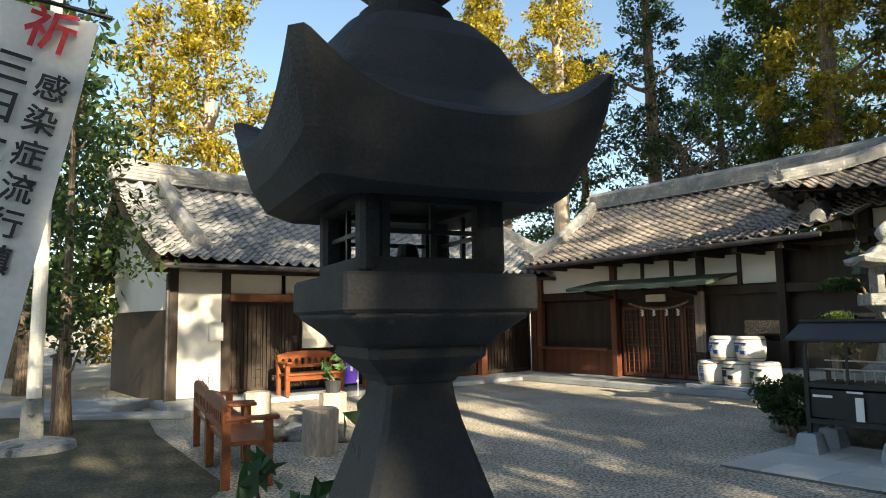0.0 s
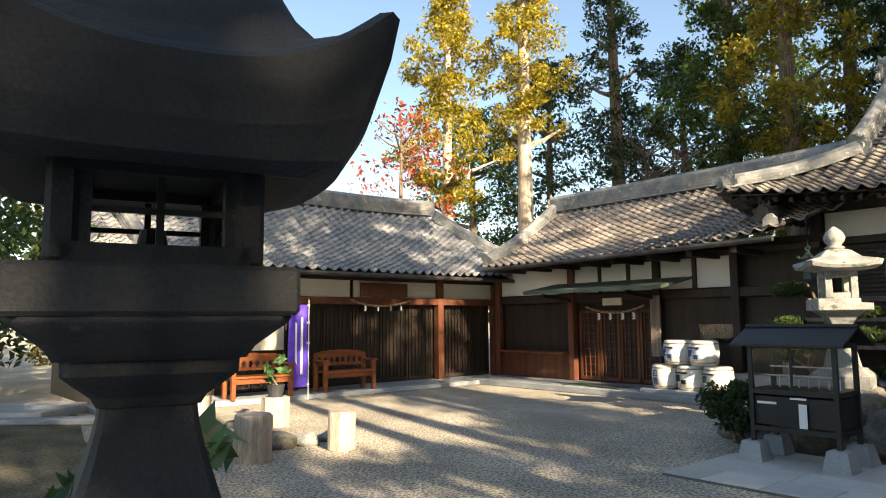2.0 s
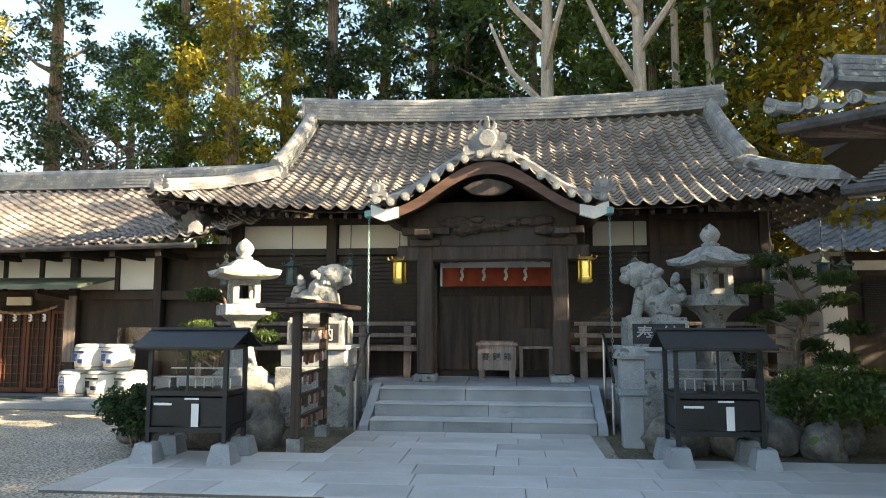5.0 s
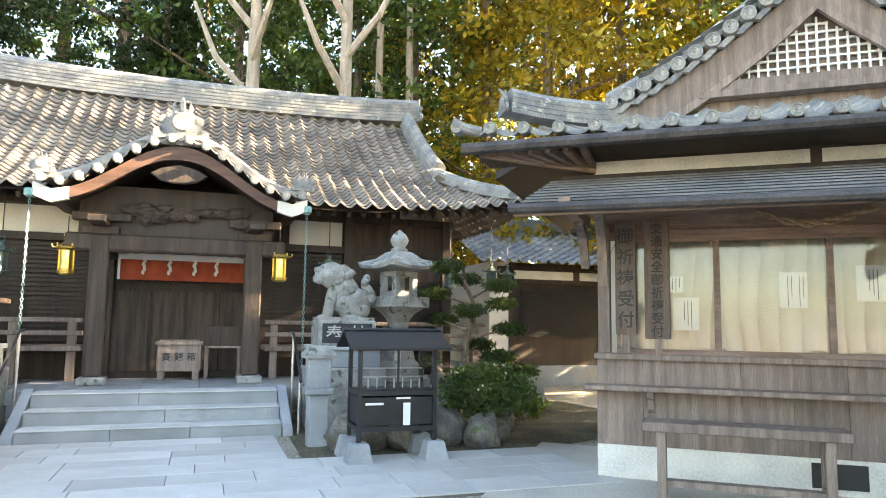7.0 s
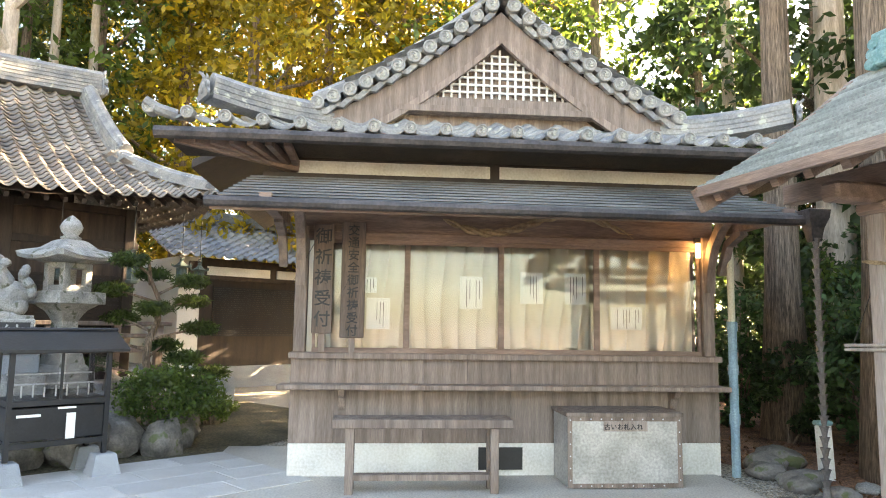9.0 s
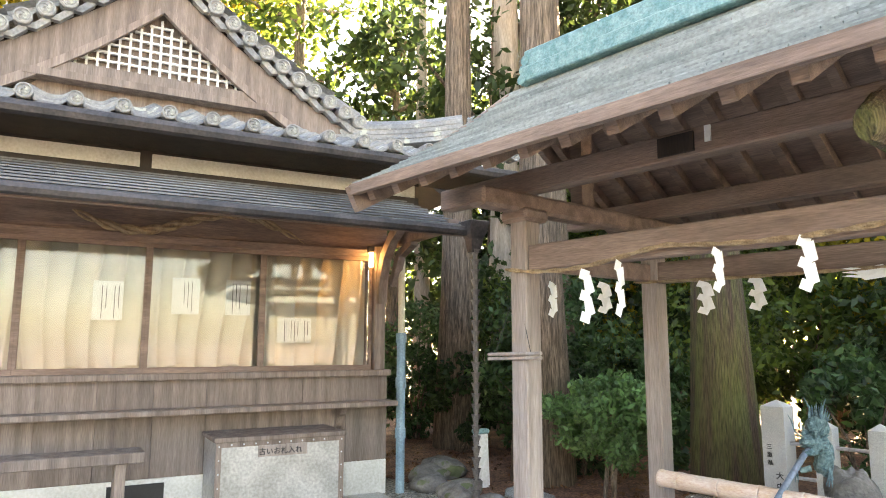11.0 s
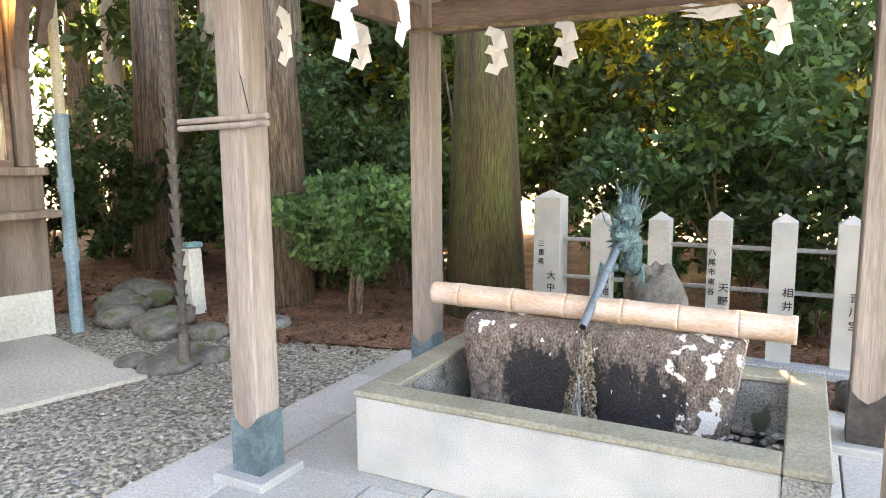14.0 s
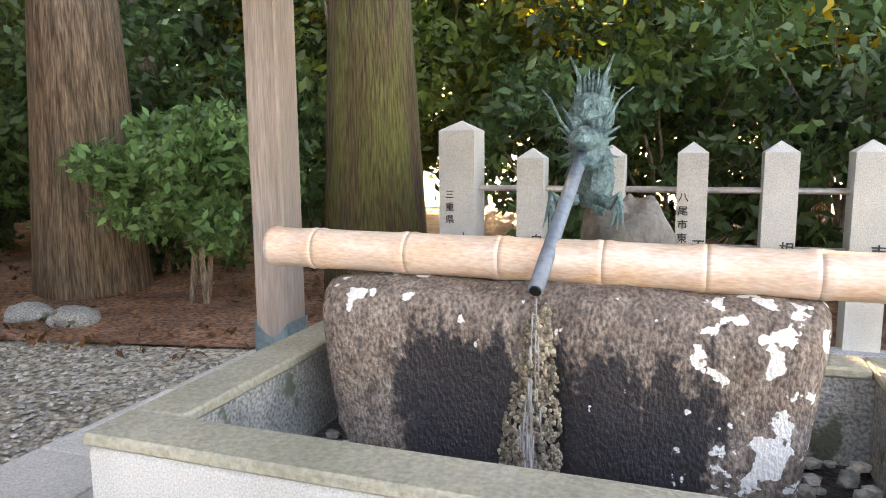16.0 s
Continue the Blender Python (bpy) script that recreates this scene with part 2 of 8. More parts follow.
PIPE_IVORY = material("ivory_pipe", (0.55, 0.5, 0.36), (0.62, 0.57, 0.42), 0.3, 0.5, 0.05)
GREEN_SHEET = material("green_copper_sheet", (0.055, 0.08, 0.055), (0.10, 0.13, 0.095), 0.5, 0.6, 0.1)
# green foliage with warm sunlight mixed into its colour
LEAF_SUNLIT = leaf_material("sunlit_gold_leaf", (0.2, 0.17, 0.015), (0.42, 0.33, 0.03))
LEAF_DARK = leaf_material("dark_cedar_leaf", (0.028, 0.055, 0.018), (0.065, 0.11, 0.032))
LEAF_MID = leaf_material("mid_green_leaf", (0.05, 0.095, 0.018), (0.13, 0.19, 0.035))
LEAF_SHINY = leaf_material("glossy_leaf", (0.045, 0.105, 0.035), (0.11, 0.21, 0.07), glow=0.35)
LEAF_CAMELLIA = leaf_material("camellia_leaf", (0.08, 0.18, 0.06), (0.17, 0.31, 0.11), glow=0.35)
LEAF_FALLEN = leaf_material("fallen_leaf", (0.10, 0.045, 0.02), (0.30, 0.15, 0.07))
WATER = bpy.data.materials.new("falling_water")
WATER.use_nodes = True
WATER.node_tree.nodes["Principled BSDF"].inputs["Roughness"].default_value = 0.06
WATER.node_tree.nodes["Principled BSDF"].inputs["Transmission Weight"].default_value = 0.65
WATER.node_tree.nodes["Principled BSDF"].inputs["IOR"].default_value = 1.33
CHAIN = material("chain_metal", (0.12, 0.105, 0.10), (0.21, 0.19, 0.18), 0.2, 0.5, 0.1, 60.0, metal=0.4)
LEAF_YELLOW = leaf_material("yellow_leaf", (0.36, 0.26, 0.02), (0.5, 0.36, 0.04))
LEAF_RED = leaf_material("red_maple_leaf", (0.30, 0.05, 0.02), (0.45, 0.10, 0.04))
LEAF_PINE = leaf_material("pine_needle", (0.04, 0.075, 0.02), (0.09, 0.13, 0.03))
GLASS = bpy.data.materials.new("window_glass")
GLASS.use_nodes = True
GLASS.node_tree.nodes["Principled BSDF"].inputs["Roughness"].default_value = 0.02
GLASS.node_tree.nodes["Principled BSDF"].inputs["Transmission Weight"].default_value = 1.0
GLASS.node_tree.nodes["Principled BSDF"].inputs["IOR"].default_value = 1.45
LAMP_GLOW = bpy.data.materials.new("lamp_glow")
LAMP_GLOW.use_nodes = True
LAMP_GLOW.node_tree.nodes["Principled BSDF"].inputs["Emission Color"].default_value = (1, 0.62, 0.25, 1)
LAMP_GLOW.node_tree.nodes["Principled BSDF"].inputs["Emission Strength"].default_value = 3


# ---- mesh helpers ----
def part(name, bm, mat, parent=None, label="", bevel=0.0, smooth=False):
    """Links a bmesh as one mesh object, under its parent if given."""
    if bevel:
        bmesh.ops.bevel(bm, geom=list(bm.edges), offset=bevel, segments=1, affect="EDGES")
    me = bpy.data.meshes.new(name)
    bm.to_mesh(me)
    bm.free()
    return link(name, me, mat, parent, label, smooth)


def link(name, me, mat, parent=None, label="", smooth=False):
    if mat and not me.materials:
        me.materials.append(mat)
    if smooth:
        me.shade_smooth()
    ob = new(name, me)
    ob.parent = parent
    if label:
        ob["label"] = label
    return ob


def arrays(name, verts, quads, mat, parent=None, label="", smooth=False):
    """Mesh from numpy arrays of corners and four-sided faces."""
    me = bpy.data.meshes.new(name)
    verts, quads = np.asarray(verts, np.float32), np.asarray(quads, np.int32)
    me.vertices.add(len(verts))
    me.vertices.foreach_set("co", verts.ravel())
    me.loops.add(quads.size)
    me.loops.foreach_set("vertex_index", quads.ravel())
    me.polygons.add(len(quads))
    me.polygons.foreach_set("loop_start", np.arange(0, quads.size, 4, dtype=np.int32))
    me.update(calc_edges=True)
    return link(name, me, mat, parent, label, smooth)


def thing(name, m, label="", category="", group="", kind=""):
    ob = new(name)
    ob.empty_display_size = 0.2
    ob.matrix_world = m
    return tagged(ob, label, category, group, kind)


def box(bm, x0, x1, y0, y1, z0, z1, m=None):
    mat = Matrix.Translation(((x0 + x1) / 2, (y0 + y1) / 2, (z0 + z1) / 2)) @ Matrix.Diagonal((x1 - x0, y1 - y0, z1 - z0, 1))
    bmesh.ops.create_cube(bm, size=1, matrix=m @ mat if m else mat)
    return bm


def boxes(*dims):
    bm = bmesh.new()
    for d in dims:
        box(bm, *d)
    return bm


def rod(bm, a, b, r0, r1=None, seg=10):
    a, b = Vector(a), Vector(b)
    d = b - a
    m = Matrix.Translation((a + b) / 2) @ d.to_track_quat("Z", "Y").to_matrix().to_4x4()
    bmesh.ops.create_cone(bm, cap_ends=True, segments=seg, radius1=r0, radius2=r0 if r1 is None else r1, depth=d.length, matrix=m)
    return bm


def lathe(bm, profile, seg=24, turn=0.0, m=None, square=False):
    """Rings of (radius, height) turned round z; square: radius is half the side of a square."""
    k = 1 / math.cos(math.pi / seg) if square else 1
    rings = []
    for r, z in profile:
        ring = []
        for i in range(seg):
            a = turn + 2 * math.pi * i / seg
            v = Vector((r * k * math.cos(a), r * k * math.sin(a), z))
            ring.append(bm.verts.new(m @ v if m else v))
        rings.append(ring)
    for p, q in zip(rings, rings[1:]):
        for i in range(seg):
            bm.faces.new((p[i], p[(i + 1) % seg], q[(i + 1) % seg], q[i]))
    bm.faces.new(rings[0][::-1])
    bm.faces.new(rings[-1])
    return bm


def sweep(bm, points, profile, up=(0, 0, 1), taper=None):
    """A closed profile of (side, up) carried along points."""
    pts = [Vector(p) for p in points]
    rings = []
    for i, p in enumerate(pts):
        d = (pts[min(i + 1, len(pts) - 1)] - pts[max(i - 1, 0)]).normalized()
        side = d.cross(Vector(up))
        side = side.normalized() if side.length > 1e-4 else Vector((1, 0, 0))
        top = side.cross(d)
        k = taper[i] if taper else 1
        rings.append([bm.verts.new(p + side * s * k + top * h * k) for s, h in profile])
    n = len(profile)
    for a, b in zip(rings, rings[1:]):
        for i in range(n):
            bm.faces.new((a[i], a[(i + 1) % n], b[(i + 1) % n], b[i]))
    bm.faces.new(rings[0][::-1])
    bm.faces.new(rings[-1])
    return bm


def ring_profile(r, n=8):
    return [(r * math.cos(2 * math.pi * i / n), r * math.sin(2 * math.pi * i / n)) for i in range(n)]


def plate(bm, outline, depth, m=None):
    """An outline of (x, z) given thickness along y."""
    front = [bm.verts.new((m @ Vector((x, 0, z))) if m else (x, 0, z)) for x, z in outline]
    rear = [bm.verts.new((m @ Vector((x, depth, z))) if m else (x, depth, z)) for x, z in outline]
    n = len(outline)
    bm.faces.new(front)
    bm.faces.new(rear[::-1])
    for i in range(n):
        bm.faces.new((front[i], rear[i], rear[(i + 1) % n], front[(i + 1) % n]))
    bmesh.ops.recalc_face_normals(bm, faces=bm.faces)
    return bm


def boulder(bm, centre, size, seed, rough=0.25, sub=3):
    rnd = random.Random(seed)
    off = Vector((rnd.random() * 50, rnd.random() * 50, rnd.random() * 50))
    made = bmesh.ops.create_icosphere(bm, subdivisions=sub, radius=1)["verts"]
    for v in made:
        n = noise.noise(v.co * 1.3 + off) + 0.5 * noise.noise(v.co * 3.1 + off)
        p = v.co * (1 + rough * n)
        v.co = Vector((p.x * size[0], p.y * size[1], p.z * size[2])) + Vector(centre)
    return bm


def writing(text, height, m, mat, parent, vertical=True, step=1.08):
    """Characters, one below the other or in a row, as thin meshes facing the -y of m."""
    bm = bmesh.new()
    for i, ch in enumerate(text):
        if ch == " ":
            continue
        cu = bpy.data.curves.new("glyph", "FONT")
        cu.body, cu.size, cu.extrude, cu.align_x = ch, height, 0.002, "CENTER"
        cu.resolution_u, cu.offset = 2, 0.012 * height
        ob = bpy.data.objects.new("glyph", cu)
        scene.collection.objects.link(ob)
        bpy.context.view_layer.update()
        me = bpy.data.meshes.new_from_object(ob.evaluated_get(bpy.context.evaluated_depsgraph_get()))
        bpy.data.objects.remove(ob)
        bpy.data.curves.remove(cu)
        shift = Vector((0, -i * height * step, 0)) if vertical else Vector((i * height * step, 0, 0))
        me.transform(m @ pose(0, 0, 0, 90) @ Matrix.Translation(shift))
        bm.from_mesh(me)
        bpy.data.meshes.remove(me)
    return part("lettering", bm, mat, parent)


def frame_at(x, y, ux, uy, z=0.0):
    """A building's own frame: x along its front, y into it."""
    k = math.hypot(ux, uy)
    ux, uy = ux / k, uy / k
    return Matrix(((ux, -uy, 0, x), (uy, ux, 0, y), (0, 0, 1, z), (0, 0, 0, 1)))


HALL = frame_at(7.665, 6.525, 0.636, -0.772)
SHOP = frame_at(7.89, 1.16, 0.016, -1)
BASIN = frame_at(4.5, -3.05, -0.976, -0.218)
LEFT = frame_at(-5.35, 12.6, 0.772, 0.636)
ANNEX = frame_at(4.07, 15.6, 0.636, -0.772)


# ---- tiled roofs ----
def roof_point(u, t, y0, y1, z0, z1, sag=0.45, lift=0.0, mid=0.0, half=1.0):
    """A point of a slope that hangs between eave (t=0) and ridge (t=1); its eave rises towards the corners."""
    k = min(abs(u - mid) / half, 1.0)
    return Vector((u, y0 + (y1 - y0) * t, z0 + (z1 - z0) * (t * (1 - sag) + t * t * sag) + lift * k ** 4 * (1 - t) ** 2))


def tile_slope(name, parent, mat, at, u0, u1, rows, inside, tile=0.27, wave=0.046, lip=0.046, turn=None, label=""):
    """Courses of S-shaped pan tiles laid over the surface at(u, t)."""
    cols = max(1, round((u1 - u0) / tile))
    prof = [0.0, 0.16, 0.32, 0.5, 0.66, 0.8, 0.9, 1.0]
    high = [0.6, -0.15, -0.7, -0.85, -0.5, 0.45, 1.0, 0.6]
    verts, quads = [], []
    for j in range(cols):
        for i in range(rows):
            um, tm = u0 + (j + 0.5) * (u1 - u0) / cols, (i + 0.5) / rows
            if not inside(um, tm):
                continue
            base = len(verts)
            for t, raise_ in ((i / rows, lip), ((i + 1.04) / rows, 0.0), (i / rows, lip - 0.03)):
                for s, h in zip(prof, high):
                    p = at(u0 + (j + s) * (u1 - u0) / cols, t)
                    q = at(u0 + (j + s) * (u1 - u0) / cols, t + 0.01)
                    d = (q - p).normalized()
                    n = Vector((1, 0, 0)).cross(d) if turn is None else turn.cross(d)
                    p = p + n * (wave * h + raise_)
                    verts.append(p)
            n = len(prof)
            for k in range(n - 1):
                quads.append((base + k, base + k + 1, base + n + k + 1, base + n + k))
                quads.append((base + 2 * n + k, base + 2 * n + k + 1, base + k + 1, base + k))
    ob = arrays(name, [tuple(v) for v in verts], quads, mat, parent, label)
    ob["kind"] = "stuff"
    return ob


def ridge_profile(w, h, layers=4):
    """Stacked flat tiles, each a little proud, under a round cap."""
    side = []
    for i in range(layers):
        z0, z1 = h * i / layers, h * (i + 0.72) / layers
        ww = w * (1 - 0.12 * i / layers)
        side += [(ww, z0), (ww, z1), (ww * 0.9, z1), (ww * 0.9, h * (i + 1) / layers)]
    cap = [(w * 0.62 * math.cos(a), h + w * 0.55 * math.sin(a)) for a in (0.3, 0.9, 1.57, 2.24, 2.84)]
    return side + cap + [(-x, z) for x, z in side[::-1]]


def ridge(parent, points, w=0.14, h=0.3, mat=None, layers=4, name="ridge"):
    return part(name, sweep(bmesh.new(), points, ridge_profile(w, h, layers)), mat or TILE_DARK, parent)


def ornament_mesh(scale=1.0):
    """End tile of a ridge: a shield with a knob and two curling horns."""
    bm = bmesh.new()
    shield = [(-0.2, 0), (0.2, 0), (0.24, 0.1), (0.19, 0.24), (0.1, 0.34), (0, 0.38), (-0.1, 0.34), (-0.19, 0.24), (-0.24, 0.1)]
    plate(bm, [(x * scale, z * scale) for x, z in shield], 0.07 * scale)
    rod(bm, (0, -0.03 * scale, 0.2 * scale), (0, 0.0, 0.2 * scale), 0.1 * scale, 0.12 * scale, 14)
    for s in (-1, 1):
        rod(bm, (s * 0.24 * scale, 0.0, 0.06 * scale), (s * 0.24 * scale, 0.05 * scale, 0.06 * scale), 0.07 * scale, seg=10)
        rod(bm, (s * 0.19 * scale, 0.0, 0.22 * scale), (s * 0.19 * scale, 0.05 * scale, 0.22 * scale), 0.06 * scale, seg=10)
        sweep(bm, [(s * 0.06 * scale, 0.03, 0.3 * scale), (s * 0.1 * scale, 0.03, 0.38 * scale), (s * 0.08 * scale, 0.02, 0.44 * scale)], ring_profile(0.035 * scale, 6), taper=[1, 0.8, 0.3], up=(0, 1, 0))
    sweep(bm, [(0, 0.03, 0.34 * scale), (0, 0.0, 0.42 * scale), (0, -0.04, 0.48 * scale)], ring_profile(0.04 * scale, 6), taper=[1, 0.8, 0.4], up=(0, 1, 0))
    return bm


# ---- ground ----
def sheet(name, corners, z, mat, label, thick=0.0, kind="structure"):
    bm = bmesh.new()
    f = bm.faces.new([bm.verts.new((x, y, z)) for x, y in corners])
    if thick:
        r = bmesh.ops.extrude_face_region(bm, geom=[f])
        bmesh.ops.translate(bm, verts=[v for v in r["geom"] if isinstance(v, bmesh.types.BMVert)], vec=(0, 0, -thick))
        bmesh.ops.recalc_face_normals(bm, faces=bm.faces)
    return tagged(part(name, bm, mat), label, "ground", kind=kind)


def local(m, pts):
    return [tuple((m @ Vector((x, y, 0)))[:2]) for x, y in pts]


sheet("ground", [(-900, -900), (900, -900), (900, 900), (-900, 900)], -0.004, GRAVEL, "raked grey-brown gravel courtyard")
sheet("ground_earth", [(-30, -6), (-1.9, -6), (-2.2, 6.5), (-4.2, 9.5), (-5.6, 12.1), (-30, 12)], 0.004, DIRT, "bare dark earth beside the courtyard")
sheet("ground_litter", local(BASIN, [(-9, 1.3), (-2.1, 1.5), (-0.78, 1.76), (4, 1.76), (6, 2.2), (14, 8), (-14, 12)]), 0.012, LITTER, "brown fallen cedar needles under the trees")
sheet("ground_garden", local(HALL, [(1.6, -1.6), (4.6, -1.62), (7.5, -0.4), (7.0, 5.5), (1.7, 2.2)]), 0.008, DIRT, "mossy garden earth beside the steps")
sheet("ground_garden", local(HALL, [(-1.7, -0.1), (-1.7, -1.8), (-3.6, -1.8), (-6.2, 1.8), (-2.0, 2.2)]), 0.008, DIRT, "mossy garden earth beside the steps")
sheet("pavement_concrete", [(6.46, -3.22), (6.62, 1.98), (9.6, 2.1), (9.6, 1.1), (8.1, 1.1), (8.1, -3.22)], 0.022, CONCRETE, "pale concrete apron before the office", 0.05)

# ---- main hall ----
hall = thing("shrine_hall", HALL, "dark wooden shrine hall with brown tiled roof", "building")
bm = boxes((-6.5, 6.8, 2.75, 9.5, 0.0, 0.5))
part("podium", bm, STEP, hall, bevel=0.01)
part("wall", boxes((-5.0, 5.1, 3.6, 9.0, 0.5, 3.45)), WOOD_DARK, hall)
# deep open bay in the middle with a back wall and lattice doors
for x in (-4.9, -3.0, -1.05, 1.3, 3.05, 5.0):
    part("post", boxes((x - 0.1, x + 0.1, 3.42, 3.62, 0.5, 3.5)), WOOD_DARK, hall, bevel=0.01)
for z in (2.78, 3.38):
    part("beam", boxes((-5.05, 5.15, 3.46, 3.6, z, z + 0.13)), WOOD_DARK, hall, bevel=0.008)
for x0, x1 in ((-4.78, -3.12), (-2.88, -1.17), (1.95, 2.93)):
    part("plaster_panel", boxes((x0, x1, 3.55, 3.58, 2.92, 3.37)), PLASTER, hall, "white plaster panel")
part("board_panel", boxes((3.15, 4.9, 3.5, 3.57, 2.3, 3.37)), WOOD_PORCH, hall, "brown wooden board")
# louvred shutters
for x0, x1 in ((-4.78, -3.12), (-2.88, -1.17), (1.42, 2.93), (3.15, 4.9)):
    for k in range(22):
        z = 1.12 + k * 0.075
        part("shutter_slat", boxes((x0, x1, 3.53, 3.57, z, z + 0.055)), WOOD_DARK, hall)
for k, x in enumerate((-0.62, -0.05, 0.52, 1.05)):
    part("door_panel", boxes((x - 0.42 if k == 0 else x - 0.27, x + 0.25, 3.54, 3.58, 0.62, 2.0)), WOOD_PORCH, hall, "dark brown door panel", bevel=0.008)
for x in (-0.62, -0.05, 0.52, 1.05):
    bm = bmesh.new()
    for i in range(7):
        for s in (-1, 1):
            c = x - 0.22 + i * 0.075
            rod(bm, (c - 0.05 * s, 3.5, 2.0), (c + 0.05 * s, 3.5, 2.14), 0.006, seg=5)
    part("lattice", bm, WOOD_PORCH, hall)
# white-edged red curtain across the doorway
bm = bmesh.new()
pts = [(-0.86 + 2.1 * i / 40, 3.28 + 0.02 * math.sin(i * 0.9), 0) for i in range(41)]
for a, b in zip(pts, pts[1:]):
    bm.faces.new([bm.verts.new(v) for v in ((a[0], a[1], 2.16), (b[0], b[1], 2.16), (b[0], b[1], 2.5), (a[0], a[1], 2.5))])
part("curtain", bm, RED_CLOTH, hall, "dark red cloth curtain", smooth=True)
part("curtain_edge", boxes((-0.88, 1.26, 3.24, 3.25, 2.5, 2.62), (-0.88, -0.84, 3.24, 3.25, 2.16, 2.5)), PAPER, hall, "white cloth border")
# veranda
part("veranda", boxes((-5.4, -1.25, 2.55, 3.5, 1.0, 1.08), (1.5, 5.5, 2.55, 3.5, 1.0, 1.08)), WOOD_GREY, hall, bevel=0.008)
for x in (-5.2, -4.2, -3.2, -2.2, -1.4, 1.65, 2.6, 3.6, 4.6, 5.3):
    part("veranda_post", boxes((x - 0.06, x + 0.06, 2.62, 2.74, 0.5, 1.46)), WOOD_GREY, hall, bevel=0.006)
for z in (1.24, 1.44):
    part("rail", boxes((-5.4, -1.25, 2.6, 2.7, z, z + 0.07)), WOOD_GREY, hall, bevel=0.01)
    part("rail", boxes((1.5, 5.5, 2.6, 2.7, z, z + 0.07)), WOOD_GREY, hall, bevel=0.01)
# porch
for x in (-0.98, 1.22):
    p = part("porch_pillar", boxes((x - 0.13, x + 0.13, 1.78, 2.04, 0.66, 2.75)), WOOD_PORCH, hall, bevel=0.025)
    part("pillar_base", boxes((x - 0.19, x + 0.19, 1.72, 2.10, 0.54, 0.66)), STONE, hall, bevel=0.02)
    part("bracket", boxes((x - 0.25, x + 0.25, 1.8, 2.02, 2.75, 2.87), (x - 0.4, x + 0.4, 1.82, 2.0, 2.95, 3.07), (x - 0.12, x + 0.12, 1.3, 2.5, 2.87, 2.97)), WOOD_PORCH, hall, bevel=0.012)
part("porch_beam", boxes((-1.45, 1.7, 1.8, 2.02, 2.5, 2.76)), WOOD_PORCH, hall, bevel=0.03)
for x in (-0.98, 1.22):
    part("tie_beam", boxes((x - 0.08, x + 0.08, 2.0, 3.5, 2.5, 2.68)), WOOD_PORCH, hall)
for i in range(26):
    rnd = random.Random(i)
    part("carving", boulder(bmesh.new(), (0.12 + (rnd.random() - 0.5) * 1.9, 1.86, 2.98 + 0.22 * rnd.random()), (0.14, 0.06, 0.07), i, 0.5, 2), WOOD_PORCH, hall)
part("carving_back", boxes((-1.3, 1.5, 1.95, 1.98, 2.75, 3.5)), WOOD_DARK, hall)


def kara(s):
    """Undulating gable line: s from -1 to 1, height above its ends."""
    return 0.74 * (0.5 + 0.5 * math.cos(math.pi * min(1, abs(s) * 1.12))) - 0.05 * max(0, abs(s) - 0.8) / 0.2 + 0.12 * max(0, abs(s) - 0.86) / 0.14


KX, KW, KZ = 0.08, 1.86, 3.28
ks = [-1 + i / 20 for i in range(41)]
bm = bmesh.new()
plate(bm, [(KX + KW * s, KZ + kara(s)) for s in ks] + [(KX + KW * s, KZ + kara(s) - 0.2 + 0.06 * abs(s)) for s in ks[::-1]], 0.1, Matrix.Translation((0, 1.22, 0)))
part("bargeboard", bm, GABLE_WOOD, hall, "curved brown bargeboard")
for s in (-1, 1):
    bm = plate(bmesh.new(), [(KX + KW * s * k, KZ + kara(k) - d) for k, d in ((0.76, 0.0), (0.88, 0.0), (1.0, -0.01), (1.0, 0.17), (0.88, 0.19), (0.76, 0.17))], 0.11, Matrix.Translation((0, 1.21, 0)))
    part("bargeboard_end", bm, PLASTER_OLD, hall, "pale metal-sheathed bargeboard end")
bm = plate(bmesh.new(), [(KX + x, 3.56 + z) for x, z in ((-0.4, 0.05), (-0.25, -0.05), (-0.1, -0.08), (0.1, -0.08), (0.25, -0.05), (0.4, 0.05), (0.25, 0.14), (0, 0.2), (-0.25, 0.14))], 0.08, Matrix.Translation((0, 1.26, 0)))
part("gable_pendant", bm, WOOD_PORCH, hall, bevel=0.015)
kz = lambda x: KZ + 0.03 + kara((x - KX) / KW)
tile_slope("porch_roof_tiles", hall, TILE_BROWN, lambda u, t: Vector((u, 1.15 + 2.6 * t, kz(u) + 0.06 + 0.25 * t)), KX - KW, KX + KW, 11, lambda u, t: True, 0.25, label="grey-brown pan tiles of the porch")
part("porch_soffit", sweep(bmesh.new(), [(KX + KW * s, 2.4, KZ + kara(s) - 0.06) for s in ks], [(-1.15, -0.02), (1.1, -0.02), (1.1, 0.03), (-1.15, 0.03)]), WOOD_DARK, hall)
disc = bmesh.new()
rod(disc, (0, -0.03, 0), (0, 0.1, 0), 0.066, seg=14)
rod(disc, (0, -0.04, 0), (0, -0.03, 0), 0.045, seg=14)
disc_me = bpy.data.meshes.new("end_tile")
disc.to_mesh(disc_me)
disc.free()
for i in range(16):
    x = KX - KW + 0.1 + (2 * KW - 0.2) * i / 15
    ob = link("end_tile", disc_me, TILE_DARK, hall)
    ob.location = (x, 1.12, kz(x) + 0.07)
ridge(hall, [(KX + 1.0 * KW * s, 1.32, KZ + kara(s) + 0.14) for s in ks], 0.08, 0.08, layers=2, name="verge")
o = part("ridge_end", ornament_mesh(1.25), TILE_DARK, hall)
